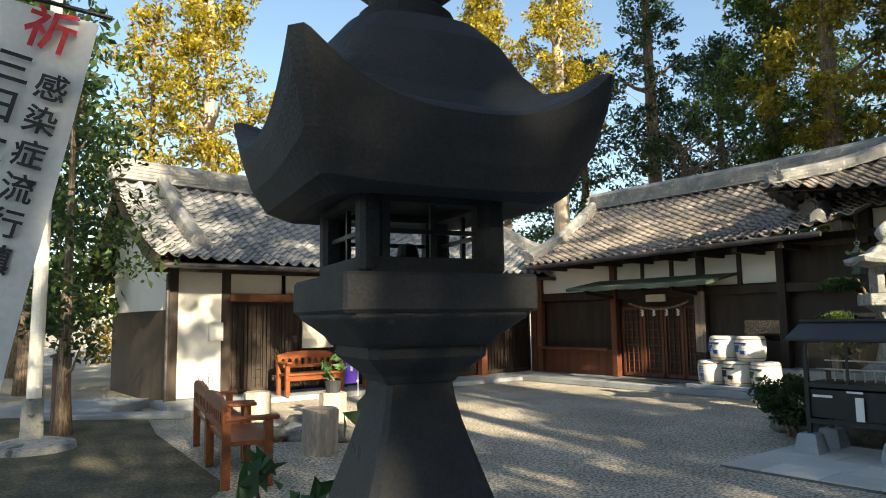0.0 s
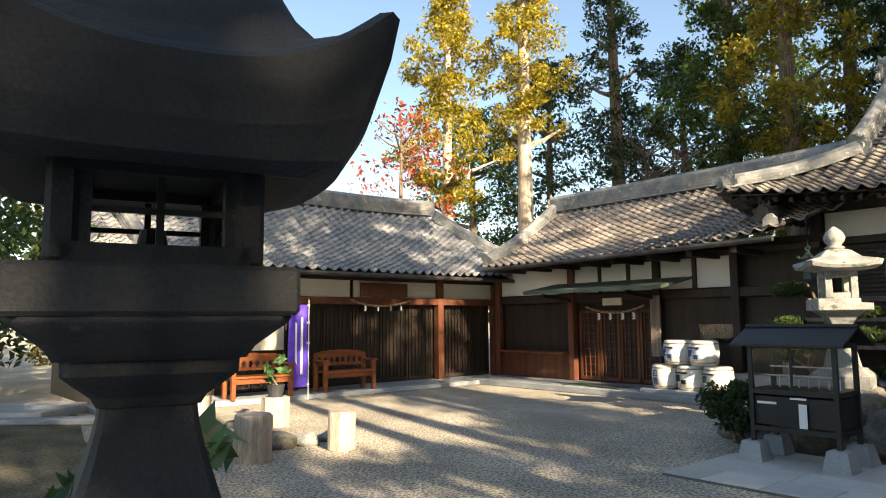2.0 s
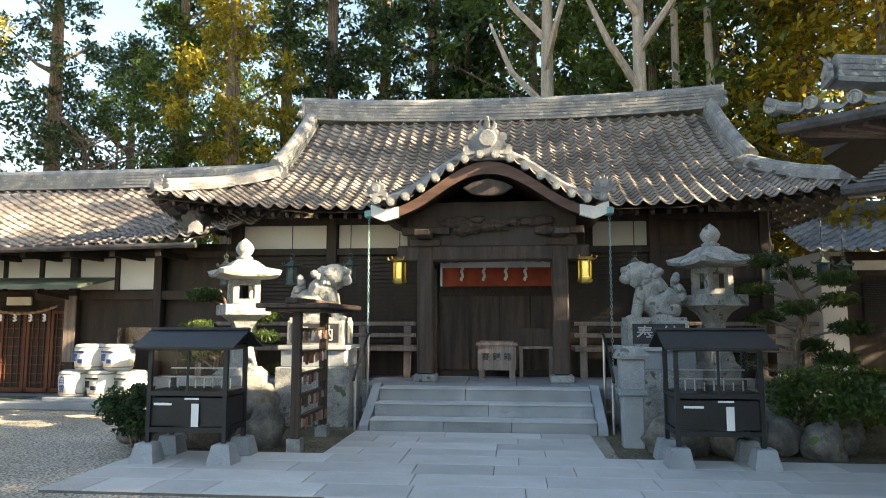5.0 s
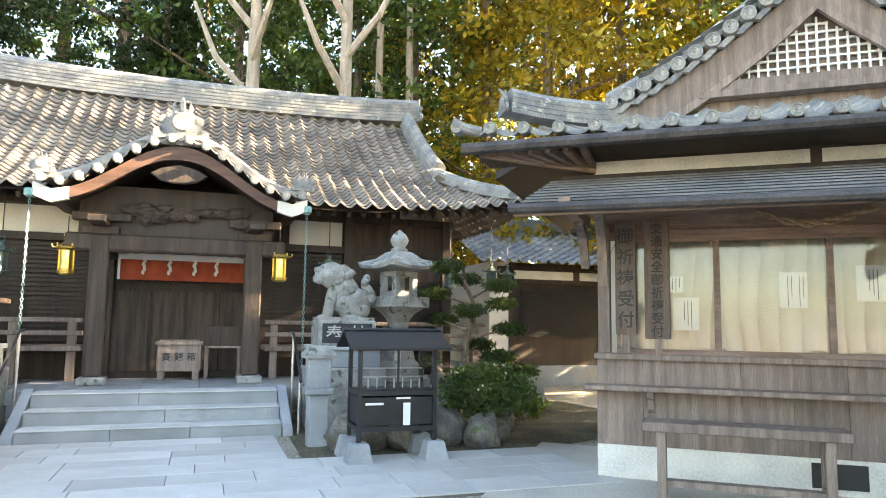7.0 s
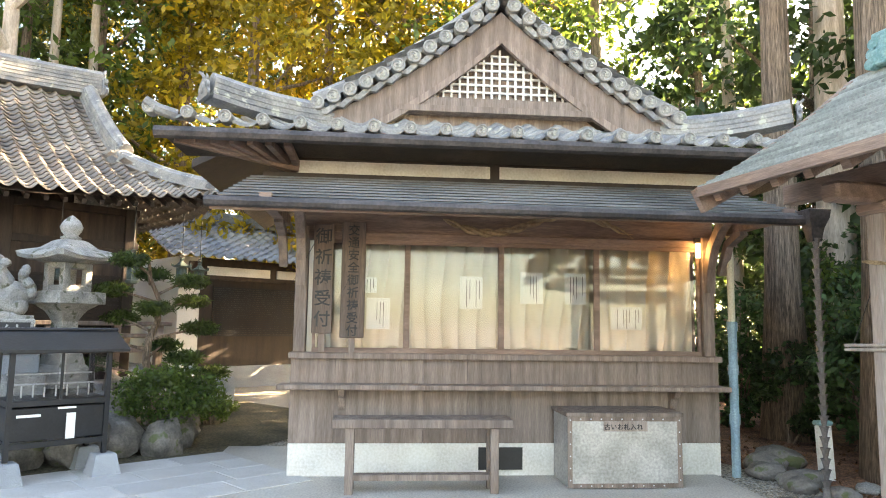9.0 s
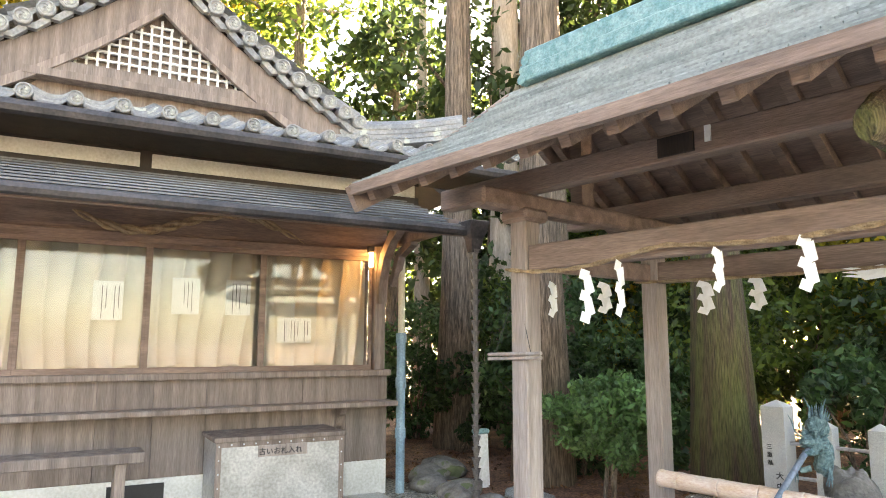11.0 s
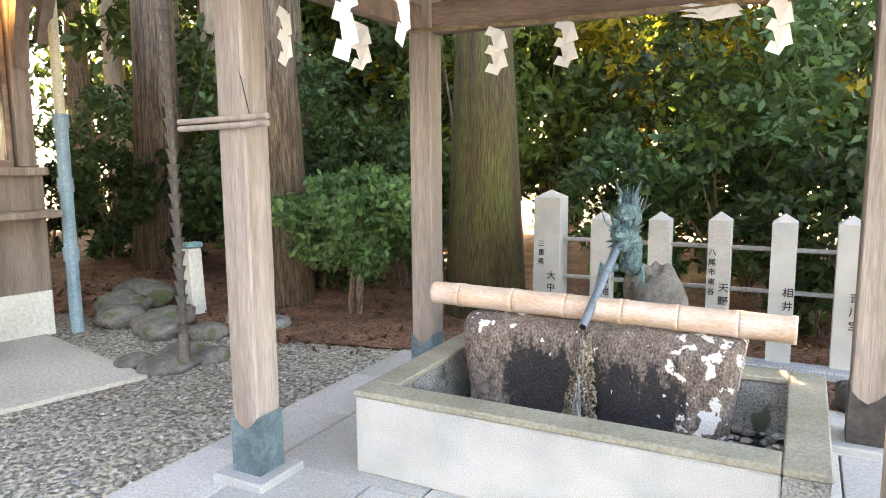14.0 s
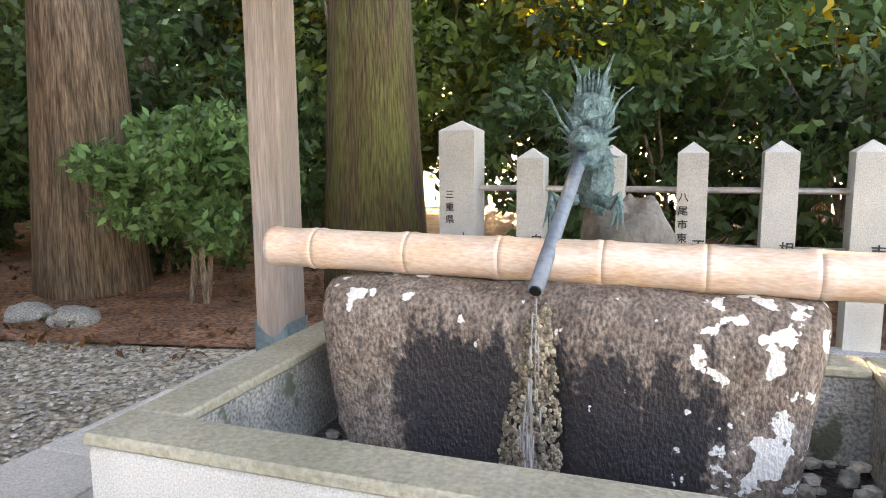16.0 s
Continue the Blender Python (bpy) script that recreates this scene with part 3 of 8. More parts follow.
o.location = (KX, 1.15, KZ + 0.84)
bm = plate(bmesh.new(), [(-0.6, 0), (0.6, 0), (0.45, 0.1), (0.25, 0.22), (0, 0.3), (-0.25, 0.22), (-0.45, 0.1)], 0.12)
o = part("ridge_end_wing", bm, TILE_DARK, hall, bevel=0.02)
o.location = (KX, 1.2, KZ + 0.76)
for s in (-1, 1):
    o = part("corner_ornament", ornament_mesh(0.6), TILE_DARK, hall)
    o.location = (KX + s * (KW - 0.08), 1.2, KZ + 0.22)
ridge(hall, [(KX, 1.2 + 0.3 * i, KZ + 0.86 + 0.08 * i) for i in range(9)], 0.1, 0.16, layers=3)

# hall roof: hipped skirt below, gable above
HE, HR, HZ0, HZ1 = 2.0, 6.0, 3.42, 6.1
hall_at = lambda u, t: roof_point(u, t, HE, HR, HZ0, HZ1, 0.35, 0.34, 0.2, 5.9)


def hall_inside(u, t):
    lo, hi = -6.0 + 1.8 * min(t, 0.42) / 0.42, 6.1 - 1.25 * min(t, 0.42) / 0.42
    return lo < u < hi and not (t < 0.35 and abs(u - KX) < (KW - 0.2) * (1 - 1.5 * t))


tile_slope("roof_tiles", hall, TILE_BROWN, hall_at, -6.05, 6.15, 27, hall_inside, 0.27, label="weathered brown pan tiles")
bm = bmesh.new()
for t0, t1 in ((0, 0.15), (0.15, 0.42), (0.42, 0.7), (0.7, 1)):
    for a, b in ((-6.0, -3), (-3, 0.2), (0.2, 3.2), (3.2, 6.1)):
        q = []
        for u, t in ((a, t0), (b, t0), (b, t1), (a, t1)):
            lo, hi = -6.0 + 1.8 * min(t, 0.42) / 0.42, 6.1 - 1.25 * min(t, 0.42) / 0.42
            q.append(bm.verts.new(hall_at(min(max(u, lo), hi), t) - Vector((0, 0, 0.08))))
        bm.faces.new(q)
part("roof_boarding", bm, WOOD_DARK, hall)
part("roof_rear", boxes((-4.1, 4.7, 5.9, 6.2, 3.4, 6.0)), WOOD_DARK, hall)
ridge(hall, [(-4.4 + 9.5 * i / 12, HR, HZ1 - 0.05 + 0.16 * abs(i / 6 - 1) ** 2.5) for i in range(13)], 0.2, 0.46, layers=6)
for s, x in ((-1, -4.43), (1, 5.13)):
    o = part("ridge_end", ornament_mesh(1.3), TILE_DARK, hall)
    o.matrix_local = pose(x, HR, HZ1 + 0.1, 0, 0, 90 * s)
    xg = -4.17 if s < 0 else 4.82
    ridge(hall, [hall_at(xg + s * 0.12 * (1 - t), t) + Vector((0, 0, 0.03)) for t in (0.99, 0.85, 0.7, 0.56, 0.44)], 0.15, 0.26, layers=3, name="descending_ridge")
    o = part("ridge_end", ornament_mesh(0.8), TILE_DARK, hall)
    o.location = hall_at(xg, 0.41) + Vector((0, 0, 0.02))
    c = -6.0 if s < 0 else 6.1
    ridge(hall, [hall_at(xg + (c - xg) * k, 0.42 * (1 - k)) + Vector((0, 0, 0.02)) for k in (0, 0.25, 0.5, 0.75, 0.95)], 0.13, 0.17, layers=3, name="hip_ridge")
    o = part("ridge_end", ornament_mesh(0.6), TILE_DARK, hall)
    o.location = hall_at(c - s * 0.2, 0.02) + Vector((0, 0, 0.1))
    # verge of the upper gable and the slope round the corner
    side = lambda u, t, s=s, c=c: Vector((c - s * 1.5 * t, u, HZ0 + 1.1 * t * (0.8 + 0.2 * t) + 0.34 * max(0, 1 - (u - HE) / 3) ** 4 * (1 - t)))
    tile_slope("side_roof_tiles", hall, TILE_BROWN, side, HE, 10, 10, lambda u, t: u > HE + 1.7 * t, 0.27, turn=Vector((0, s, 0)))
for i in range(46):
    x = -5.75 + i * 0.258
    if abs(x - KX) > KW - 0.3:
        k = hall_at(x, 0.0).z
        bm = sweep(bmesh.new(), [(x, HE + 0.06, k - 0.13), (x, 3.5, hall_at(x, 0.38).z - 0.16)], [(-0.03, -0.04), (0.03, -0.04), (0.03, 0.04), (-0.03, 0.04)])
        part("rafter", bm, WOOD_DARK, hall)

# ---- steps ----
steps = thing("stone_steps", HALL, "grey granite steps with sloping side slabs", "steps")
for i in range(3):
    y, z = i * 0.36, 0.18 * (i + 1)
    cuts = ((-1.52, -0.5, 0.42, 1.55), (-1.52, 0.1, 1.55), (-1.52, -0.25, 1.55))[i]
    for a, b in zip(cuts, cuts[1:]):
        # upright faces take the darkened tone, tread tops the brightened one
        part("step_block", boxes((a + 0.003, b - 0.003, y + 0.03, y + 0.44, z - 0.18, z - 0.022)), RISER_SHADED, steps, bevel=0.004)
        part("tread_slab", boxes((a + 0.002, b - 0.002, y + 0.012, y + 0.44, z - 0.018, z)), TREAD_LIT, steps, bevel=0.004)
for a in range(5):
    part("landing_slab", boxes((-1.9 + a * 0.8 + 0.003, -1.1 + a * 0.8 - 0.003, 1.08 + 0.06, 2.75, 0.36, 0.54)), RISER_SHADED, steps, bevel=0.006)
for x in (-1.66, 1.56):
    bm = bmesh.new()
    o = [(0.0, 0), (1.1, 0), (1.1, 0.58), (0.98, 0.58), (0.0, 0.1)]
    f = [[bm.verts.new((x + d, y, z)) for y, z in o] for d in (0, 0.13)]
    bm.faces.new(f[0])
    bm.faces.new(f[1][::-1])
    for i in range(5):
        bm.faces.new((f[0][i], f[1][i], f[1][(i + 1) % 5], f[0][(i + 1) % 5]))
    bmesh.ops.recalc_face_normals(bm, faces=bm.faces)
    part("side_slab", bm, STEP, steps, bevel=0.006)
for x in (-1.75, 1.78):
    rail = thing("handrail", HALL, "slim steel handrail beside stone steps", "handrail", "handrails of the steps")
    for y, z0, z1 in ((0.15, 0.0, 0.78), (1.0, 0.0, 1.3)):
        part("rail_post", rod(bmesh.new(), (x, y, z0), (x, y, z1), 0.02), STEEL, rail)
    part("rail_bar", sweep(bmesh.new(), [(x, 0.05, 0.7), (x, 0.15, 0.8), (x, 1.0, 1.32), (x, 1.25, 1.34)], ring_profile(0.02), up=(1, 0, 0)), IRON, rail)

# ---- left building ----
left = thing("shrine_office_hall", LEFT, "long white and dark wood building with grey tiled roof", "building")
part("wall", boxes((0.02, 9.4, 0.35, 4.3, 0.0, 3.0)), WOOD_DARK, left)
part("white_wall", boxes((0.0, 0.95, 0.0, 0.4, 0.12, 2.62)), PLASTER, left, "white plaster wall")
part("gable_wall", boxes((-0.02, 0.06, 0.12, 4.3, 1.75, 2.7)), PLASTER, left, "white plaster gable wall")
bm = plate(bmesh.new(), [(0.1, 2.6), (4.3, 2.6), (2.2, 4.5)], 0.08, pose(-0.02, 0, 0, 0, 0, 90))
part("gable_wall", bm, PLASTER, left, "white plaster gable wall")
part("gable_cladding", boxes((-0.05, 0.0, 0.1, 4.3, 0.0, 1.74)), WOOD_DARK, left, "dark board cladding")
part("corner_post", boxes((-0.06, 0.1, -0.06, 0.08, 0.0, 2.65)), WOOD_DARK, left)
for x in (1.02, 3.6, 7.6, 9.5):
    part("post", boxes((x - 0.09, x + 0.09, -0.02, 0.16, 0.05, 2.55)), WOOD_RED if x > 7 else WOOD_DARK, left, bevel=0.01)
part("lintel", boxes((0.95, 9.6, 0.0, 0.14, 1.9, 2.06)), WOOD_RED, left, bevel=0.01)
part("eave_beam", boxes((-0.3, 9.6, 0.0, 0.14, 2.44, 2.6)), WOOD_DARK, left, bevel=0.01)
for a, b in ((1.12, 2.2), (2.3, 3.5), (3.7, 5.0), (5.1, 7.5), (7.7, 9.4)):
    part("plaster_panel", boxes((a, b, 0.08, 0.12, 2.06, 2.44)), PLASTER, left, "white plaster panel")


def lattice_door(parent, x0, x1, y, z0, z1, nx, nz, mat, backing=None):
    """A sliding door: rails, stiles, bars and a dark board behind."""
    bm = boxes((x0, x1, y, y + 0.04, z0, z0 + 0.08), (x0, x1, y, y + 0.04, z1 - 0.06, z1), (x0, x0 + 0.06, y, y + 0.04, z0, z1), (x1 - 0.06, x1, y, y + 0.04, z0, z1))
    for i in range(1, nx):
        c = x0 + (x1 - x0) * i / nx
        box(bm, c - 0.008, c + 0.008, y + 0.005, y + 0.03, z0, z1)
    for i in range(1, nz):
        c = z0 + (z1 - z0) * i / nz
        box(bm, x0, x1, y + 0.008, y + 0.032, c - 0.008, c + 0.008)
    d = part("sliding_door", bm, mat, parent, "lattice sliding door")
    part("door_board", boxes((x0, x1, y + 0.045, y + 0.06, z0, z1)), backing or WOOD_DARK, d)
    return d


for i in range(6):
    lattice_door(left, 1.15 + i * 0.4, 1.53 + i * 0.4, 0.2, 0.12, 1.9, 4, 12, WOOD_DARK)
for i in range(5):
    lattice_door(left, 3.72 + i * 0.76, 4.46 + i * 0.76, 0.2, 0.12, 1.9, 7, 14, WOOD_DARK)
for i in range(2):
    lattice_door(left, 7.72 + i * 0.86, 8.56 + i * 0.86, 0.2, 0.12, 1.9, 8, 10, WOOD_DARK)
part("notice_board", boxes((2.62, 3.32, -0.06, 0.0, 0.95, 1.6)), CLOTH, left, "cream notice board", bevel=0.004)
part("name_board", boxes((5.2, 6.5, -0.1, -0.03, 2.08, 2.38)), WOOD_RED, left, "brown wooden name board", bevel=0.01)
part("switch_box", boxes((0.68, 0.95, -0.08, 0.0, 1.15, 1.5)), PLASTER, left, "white meter box", bevel=0.01)
part("plinth", boxes((-0.3, 9.6, -0.9, 0.3, 0.0, 0.1)), STEP, left, bevel=0.01)
LE, LR, LZ0, LZ1 = -0.85, 2.4, 2.58, 4.5
left_at = lambda u, t: roof_point(u, t, LE, LR, LZ0, LZ1, 0.3, 0.12, 4.6, 5.2)
left_in = lambda u, t: -0.55 < u < 10.6 - 1.3 * t
tile_slope("roof_tiles", left, TILE, left_at, -0.55, 10.6, 20, left_in, 0.25, label="blue-grey pan tiles")
tile_slope("rear_roof_tiles", left, TILE, lambda u, t: roof_point(u, t, 5.5, LR, LZ0, LZ1, 0.3), -0.55, 10.6, 20, left_in, 0.25, turn=Vector((-1, 0, 0)))
bm = bmesh.new()
for a, b in ((LE, LR), (5.5, LR)):
    for t0, t1 in ((0, 0.5), (0.5, 1)):
        q = [roof_point(u, t, a, b, LZ0 - 0.08, LZ1 - 0.08, 0.3) for u, t in ((-0.5, t0), (10.4 - 1.3 * t0, t0), (10.4 - 1.3 * t1, t1), (-0.5, t1))]
        bm.faces.new([bm.verts.new(v) for v in q])
part("roof_boarding", bm, WOOD_DARK, left)
ridge(left, [(-0.6 + 9.9 * i / 8, LR, LZ1 - 0.02 + 0.08 * abs(i / 4 - 1) ** 3) for i in range(9)], 0.18, 0.36, layers=5)
ridge(left, [left_at(0.42, t) + Vector((0, 0, 0.02)) for t in (0.98, 0.8, 0.6, 0.4, 0.22)], 0.14, 0.2, layers=3, name="descending_ridge")
o = part("ridge_end", ornament_mesh(0.75), TILE_DARK, left)
o.location = left_at(0.42, 0.18)
ridge(left, [left_at(9.3 + 1.2 * (1 - t), t) + Vector((0, 0, 0.02)) for t in (0.98, 0.75, 0.5, 0.25, 0.03)], 0.15, 0.2, layers=3, name="hip_ridge")
o = part("ridge_end", ornament_mesh(1.0), TILE_DARK, left)
o.matrix_local = pose(-0.62, LR, LZ1, 0, 0, -90)
part("verge", sweep(bmesh.new(), [left_at(-0.5, t) + Vector((0, 0, -0.1)) for t in (0, 0.25, 0.5, 0.75, 1)], [(-0.04, -0.16), (0.04, -0.16), (0.04, 0.08), (-0.04, 0.08)]), WOOD_DARK, left)
part("gutter", sweep(bmesh.new(), [(-0.5, LE - 0.04, LZ0 - 0.08), (10.3, LE - 0.04, LZ0 - 0.08)], ring_profile(0.05, 8)), COPPER_DARK, left)
part("drainpipe", rod(bmesh.new(), (-0.1, -0.1, 0.05), (-0.1, -0.1, 2.4), 0.035), COPPER_DARK, left)

# ---- wing between the two ----
annex = thing("shrine_wing", ANNEX, "white and dark wood wing with pale tiled roof", "building")
part("wall", boxes((-3.6, 4.6, 0.3, 4.5, 0.0, 3.0)), WOOD_DARK, annex)
part("plinth", boxes((-3.4, 5.2, -1.15, 0.3, 0.0, 0.13)), STEP, annex, bevel=0.012)
for x in (-3.3, -0.9, 1.36, 3.05):
    part("post", boxes((x - 0.08, x + 0.08, 0.0, 0.16, 0.13, 2.9)), WOOD_RED if x < 0 else WOOD_DARK, annex, bevel=0.01)
for i, x in enumerate((-0.9, -0.1, 0.65, 1.36, 2.2, 3.05)):
    part("strut", boxes((x - 0.04, x + 0.04, 0.06, 0.14, 2.06, 2.75)), WOOD_DARK, annex)
for a, b in ((-3.2, -1.75), (-1.75, -0.95), (-0.86, -0.14), (-0.06, 0.6), (0.7, 1.3), (1.42, 2.15), (2.25, 3.0)):
    part("plaster_panel", boxes((a, b, 0.1, 0.14, 2.12, 2.72)), PLASTER, annex, "white plaster panel")
part("beam", boxes((-3.3, 4.6, 0.04, 0.16, 1.92, 2.1)), WOOD_DARK, annex, bevel=0.01)
part("beam", boxes((-3.3, 4.6, 0.04, 0.16, 2.72, 2.84)), WOOD_DARK, annex, bevel=0.01)
for a, b in ((-0.8, -0.25), (-0.23, 0.3), (0.32, 0.8), (0.82, 1.28)):
    lattice_door(annex, a, b, 0.2, 0.16, 1.72, 4, 9, WOOD_RED, WOOD_DARK)
part("counter", boxes((-3.2, -1.0, -0.15, 0.28, 0.72, 0.78)), WOOD_RED, annex, bevel=0.01)
part("counter_front", boxes((-3.2, -1.0, 0.1, 0.28, 0.13, 0.72)), WOOD_RED, annex)
part("service_window", boxes((-3.2, -1.0, 0.2, 0.28, 0.78, 1.9)), WOOD_DARK, annex)
part("shutter_board", boxes((1.45, 3.0, 0.18, 0.24, 0.13, 1.92)), WOOD_DARK, annex)
part("glass_pane", boxes((2.2, 2.95, 0.16, 0.178, 1.0, 1.4)), GLASS, annex)
part("vertical_board", boxes((1.25, 1.48, -0.06, -0.02, 0.75, 2.0)), WOOD_GREY, annex, "weathered wooden signboard", bevel=0.004)
# small green awning over the entrance
bm = sweep(bmesh.new(), [(-1.3, -0.55, 2.2), (2.2, -0.55, 2.2)], [(0.6, -0.12), (-0.55, 0.1), (-0.55, 0.15), (0.6, -0.05)])
part("entrance_awning", bm, GREEN_SHEET, annex, "dark green sheet awning")
for x in (-0.9, 1.3):
    part("awning_bracket", sweep(bmesh.new(), [(x, 0.05, 1.95), (x, -0.95, 2.05)], [(-0.03, -0.04), (0.03, -0.04), (0.03, 0.04), (-0.03, 0.04)]), WOOD_DARK, annex)
part("entrance_plaque", boxes((0.05, 0.55, -0.05, 0.0, 1.82, 1.98)), CLOTH, annex, "pale wooden plaque", bevel=0.005)
AE, AR, AZ0, AZ1 = -1.05, 2.2, 2.78, 4.5
ann_at = lambda u, t: roof_point(u, t, AE, AR, AZ0, AZ1, 0.3, 0.3, -1.0, 5.6)
ann_in = lambda u, t: -2.6 + (-0.5) * t < u < 4.45 + 1.5 * t
tile_slope("roof_tiles", annex, TILE_BROWN, ann_at, -3.2, 6.0, 20, ann_in, 0.25, label="pale weathered pan tiles")
bm = bmesh.new()
for t0, t1 in ((0, 0.5), (0.5, 1)):
    bm.faces.new([bm.verts.new(ann_at(u, t) - Vector((0, 0, 0.08))) for u, t in ((-2.6, t0), (4.4, t0), (4.4, t1), (-3.0, t1))])
part("roof_boarding", bm, WOOD_DARK, annex)
ridge(annex, [(-3.2 + 9.2 * i / 8, AR, AZ1 + 0.35 * max(0, i / 8 - 0.4) ** 2) for i in range(9)], 0.18, 0.36, layers=5)
ridge(annex, [ann_at(-3.1 + 0.5 * (1 - t), t) + Vector((0, 0, 0.02)) for t in (0.98, 0.75, 0.5, 0.25, 0.03)], 0.15, 0.2, layers=3, name="hip_ridge")
ridge(annex, [ann_at(3.9 + 0.35 * k, 0.35 * (1 - k)) + Vector((0, 0, 0.02)) for k in (0, 0.3, 0.6, 0.95)], 0.12, 0.15, layers=3, name="hip_ridge")
o = part("ridge_end", ornament_mesh(0.9), TILE_DARK, annex)
o.location = ann_at(3.7, 0.32)
o = part("ridge_end", ornament_mesh(0.9), TILE_DARK, annex)
o.matrix_local = pose(-3.25, AR, AZ1 + 0.1, 0, 0, -90)
part("gutter", sweep(bmesh.new(), [(-2.6, AE - 0.04, AZ0 - 0.07), (4.3, AE - 0.04, AZ0 + 0.05)], ring_profile(0.05, 8)), COPPER_DARK, annex)
for i in range(8):
    x = -2.4 + i * 0.85
    part("rafter", boxes((x - 0.05, x + 0.05, AE + 0.1, 0.1, AZ0 - 0.12, AZ0 - 0.02)), WOOD_DARK, annex)

# ---- store house behind the garden ----
store = thing("store_house", HALL, "dark shuttered store house with tiled roof", "building")
part("wall", boxes((7.5, 12.5, 6.0, 9.0, 0.5, 3.0)), WOOD_DARK, store)
part("white_wall", boxes((7.0, 7.5, 6.0, 9.0, 0.5, 3.0)), PLASTER, store, "white plaster wall")
part("plinth", boxes((6.9, 12.6, 5.9, 9.0, 0.0, 0.5)), STEP, store)
for k in range(24):
    part("shutter_slat", boxes((7.8, 11.8, 5.92, 5.97, 1.2 + k * 0.048, 1.2 + k * 0.048 + 0.035)), IRON, store)
part("fascia", boxes((7.2, 12.6, 5.9, 6.0, 2.5, 2.9)), WOOD_DARK, store)
part("plaster_panel", boxes((7.6, 9.2, 5.85, 5.9, 2.6, 2.8), (9.4, 12.4, 5.85, 5.9, 2.6, 2.8)), PLASTER_OLD, store, "grey plaster panel")
store_at = lambda u, t: roof_point(u, t, 5.2, 7.4, 2.95, 4.0, 0.2)
tile_slope("roof_tiles", store, TILE, store_at, 6.4, 13, 10, lambda u, t: True, 0.25, label="grey-brown pan tiles")
ridge(store, [(6.3, 7.4, 4.0), (13, 7.4, 4.0)], 0.15, 0.25)

# ---- prayer office with counter ----
shop = thing("prayer_office", SHOP, "weathered wooden prayer reception office with tiled gable roof", "building")
W = 4.45
part("base", boxes((0, W, 0.0, 4.0, 0.0, 0.34)), PLASTER_OLD, shop, "off-white plaster base", bevel=0.006)
part("wall", boxes((0.04, W - 0.04, 0.45, 4.0, 0.34, 3.45)), WOOD_BROWN, shop)
n = 10
for i in range(n):
    part("plank", boxes((i * W / n + 0.002, (i + 1) * W / n - 0.002, 0.0, 0.05, 0.34, 1.17)), WOOD_GREY, shop)
part("wall_core", boxes((0.0, W, 0.05, 0.45, 0.34, 1.17), (0, W, 0.05, 0.45, 2.44, 3.1)), WOOD_BROWN, shop)
part("counter_shelf", boxes((-0.1, W + 0.02, -0.24, 0.0, 0.88, 0.93)), WOOD_GREY, shop, bevel=0.008)
for x in (0.55, 3.95):
    bm = plate(bmesh.new(), [(0, 0), (-0.2, 0), (-0.16, -0.06), (-0.08, -0.09), (-0.05, -0.18), (0, -0.22)], 0.06, pose(x, -0.0, 0.88, 0, 0, 90))
    part("shelf_bracket", bm, WOOD_GREY, shop)
part("sill", boxes((-0.02, W + 0.02, -0.06, 0.2, 1.17, 1.23)), WOOD_GREY, shop, bevel=0.008)
part("window_head", boxes((0.1, W - 0.1, 0.0, 0.16, 2.38, 2.46)), WOOD_BROWN, shop, bevel=0.006)
for x in (0.08, W - 0.1):
    part("post", boxes((x - 0.06, x + 0.06, -0.03, 0.1, 1.23, 2.5)), WOOD_GREY, shop, bevel=0.008)
    part("curved_brace", sweep(bmesh.new(), [(x, -0.04, 1.9), (x, -0.06, 2.15), (x, -0.16, 2.38), (x, -0.34, 2.55), (x, -0.55, 2.66)], [(-0.045, -0.05), (0.045, -0.05), (0.045, 0.05), (-0.045, 0.05)]), WOOD_GREY, shop)
panes = [0.2, 1.15, 2.13, 3.15, 4.28]
for i, (a, b) in enumerate(zip(panes, panes[1:])):
    fr = part("window_frame", boxes((a, b, 0.02, 0.06, 1.23, 1.28), (a, b, 0.02, 0.06, 2.34, 2.39), (a, a + 0.03, 0.02, 0.06, 1.28, 2.34), (b - 0.03, b, 0.02, 0.06, 1.28, 2.34)), WOOD_BROWN, shop, "brown sliding window frame", bevel=0.003)
    g = part("pane", boxes((a + 0.03, b - 0.03, 0.036, 0.042, 1.28, 2.34)), GLASS, fr)
    g.visible_shadow = False
    # pleated cream curtain
    cols, rows_ = 90, 14
    v, q = [], []
    rnd = random.Random(40 + i)
    ph = rnd.random() * 6
    for r in range(rows_ + 1):
        f = r / rows_
        for c in range(cols + 1):
            s = c / cols
            x = a + 0.02 + (b - a - 0.04) * (s + 0.02 * math.sin(5 * f + ph) * (1 - f))
            y = 0.2 + 0.12 * (abs(math.sin(s * 17 + ph + 0.9 * math.sin(f * 2 + s * 3))) ** 0.6 - 0.6) * (0.55 + 0.45 * f) + 0.03 * math.sin(s * 9 + ph) * (1 - f)
            v.append((x, y, 1.27 + 1.1 * f + (0.03 * math.sin(s * 13 + ph) if r == 0 else 0)))
    for r in range(rows_):
        for c in range(cols):
            k = r * (cols + 1) + c
            q.append((k, k + 1, k + cols + 2, k + cols + 1))
    arrays("curtain", v, q, CLOTH, shop, "cream pleated curtain", True)
part("back_board", boxes((0.1, W - 0.1, 0.40, 0.44, 1.2, 2.44)), CLOTH, shop)
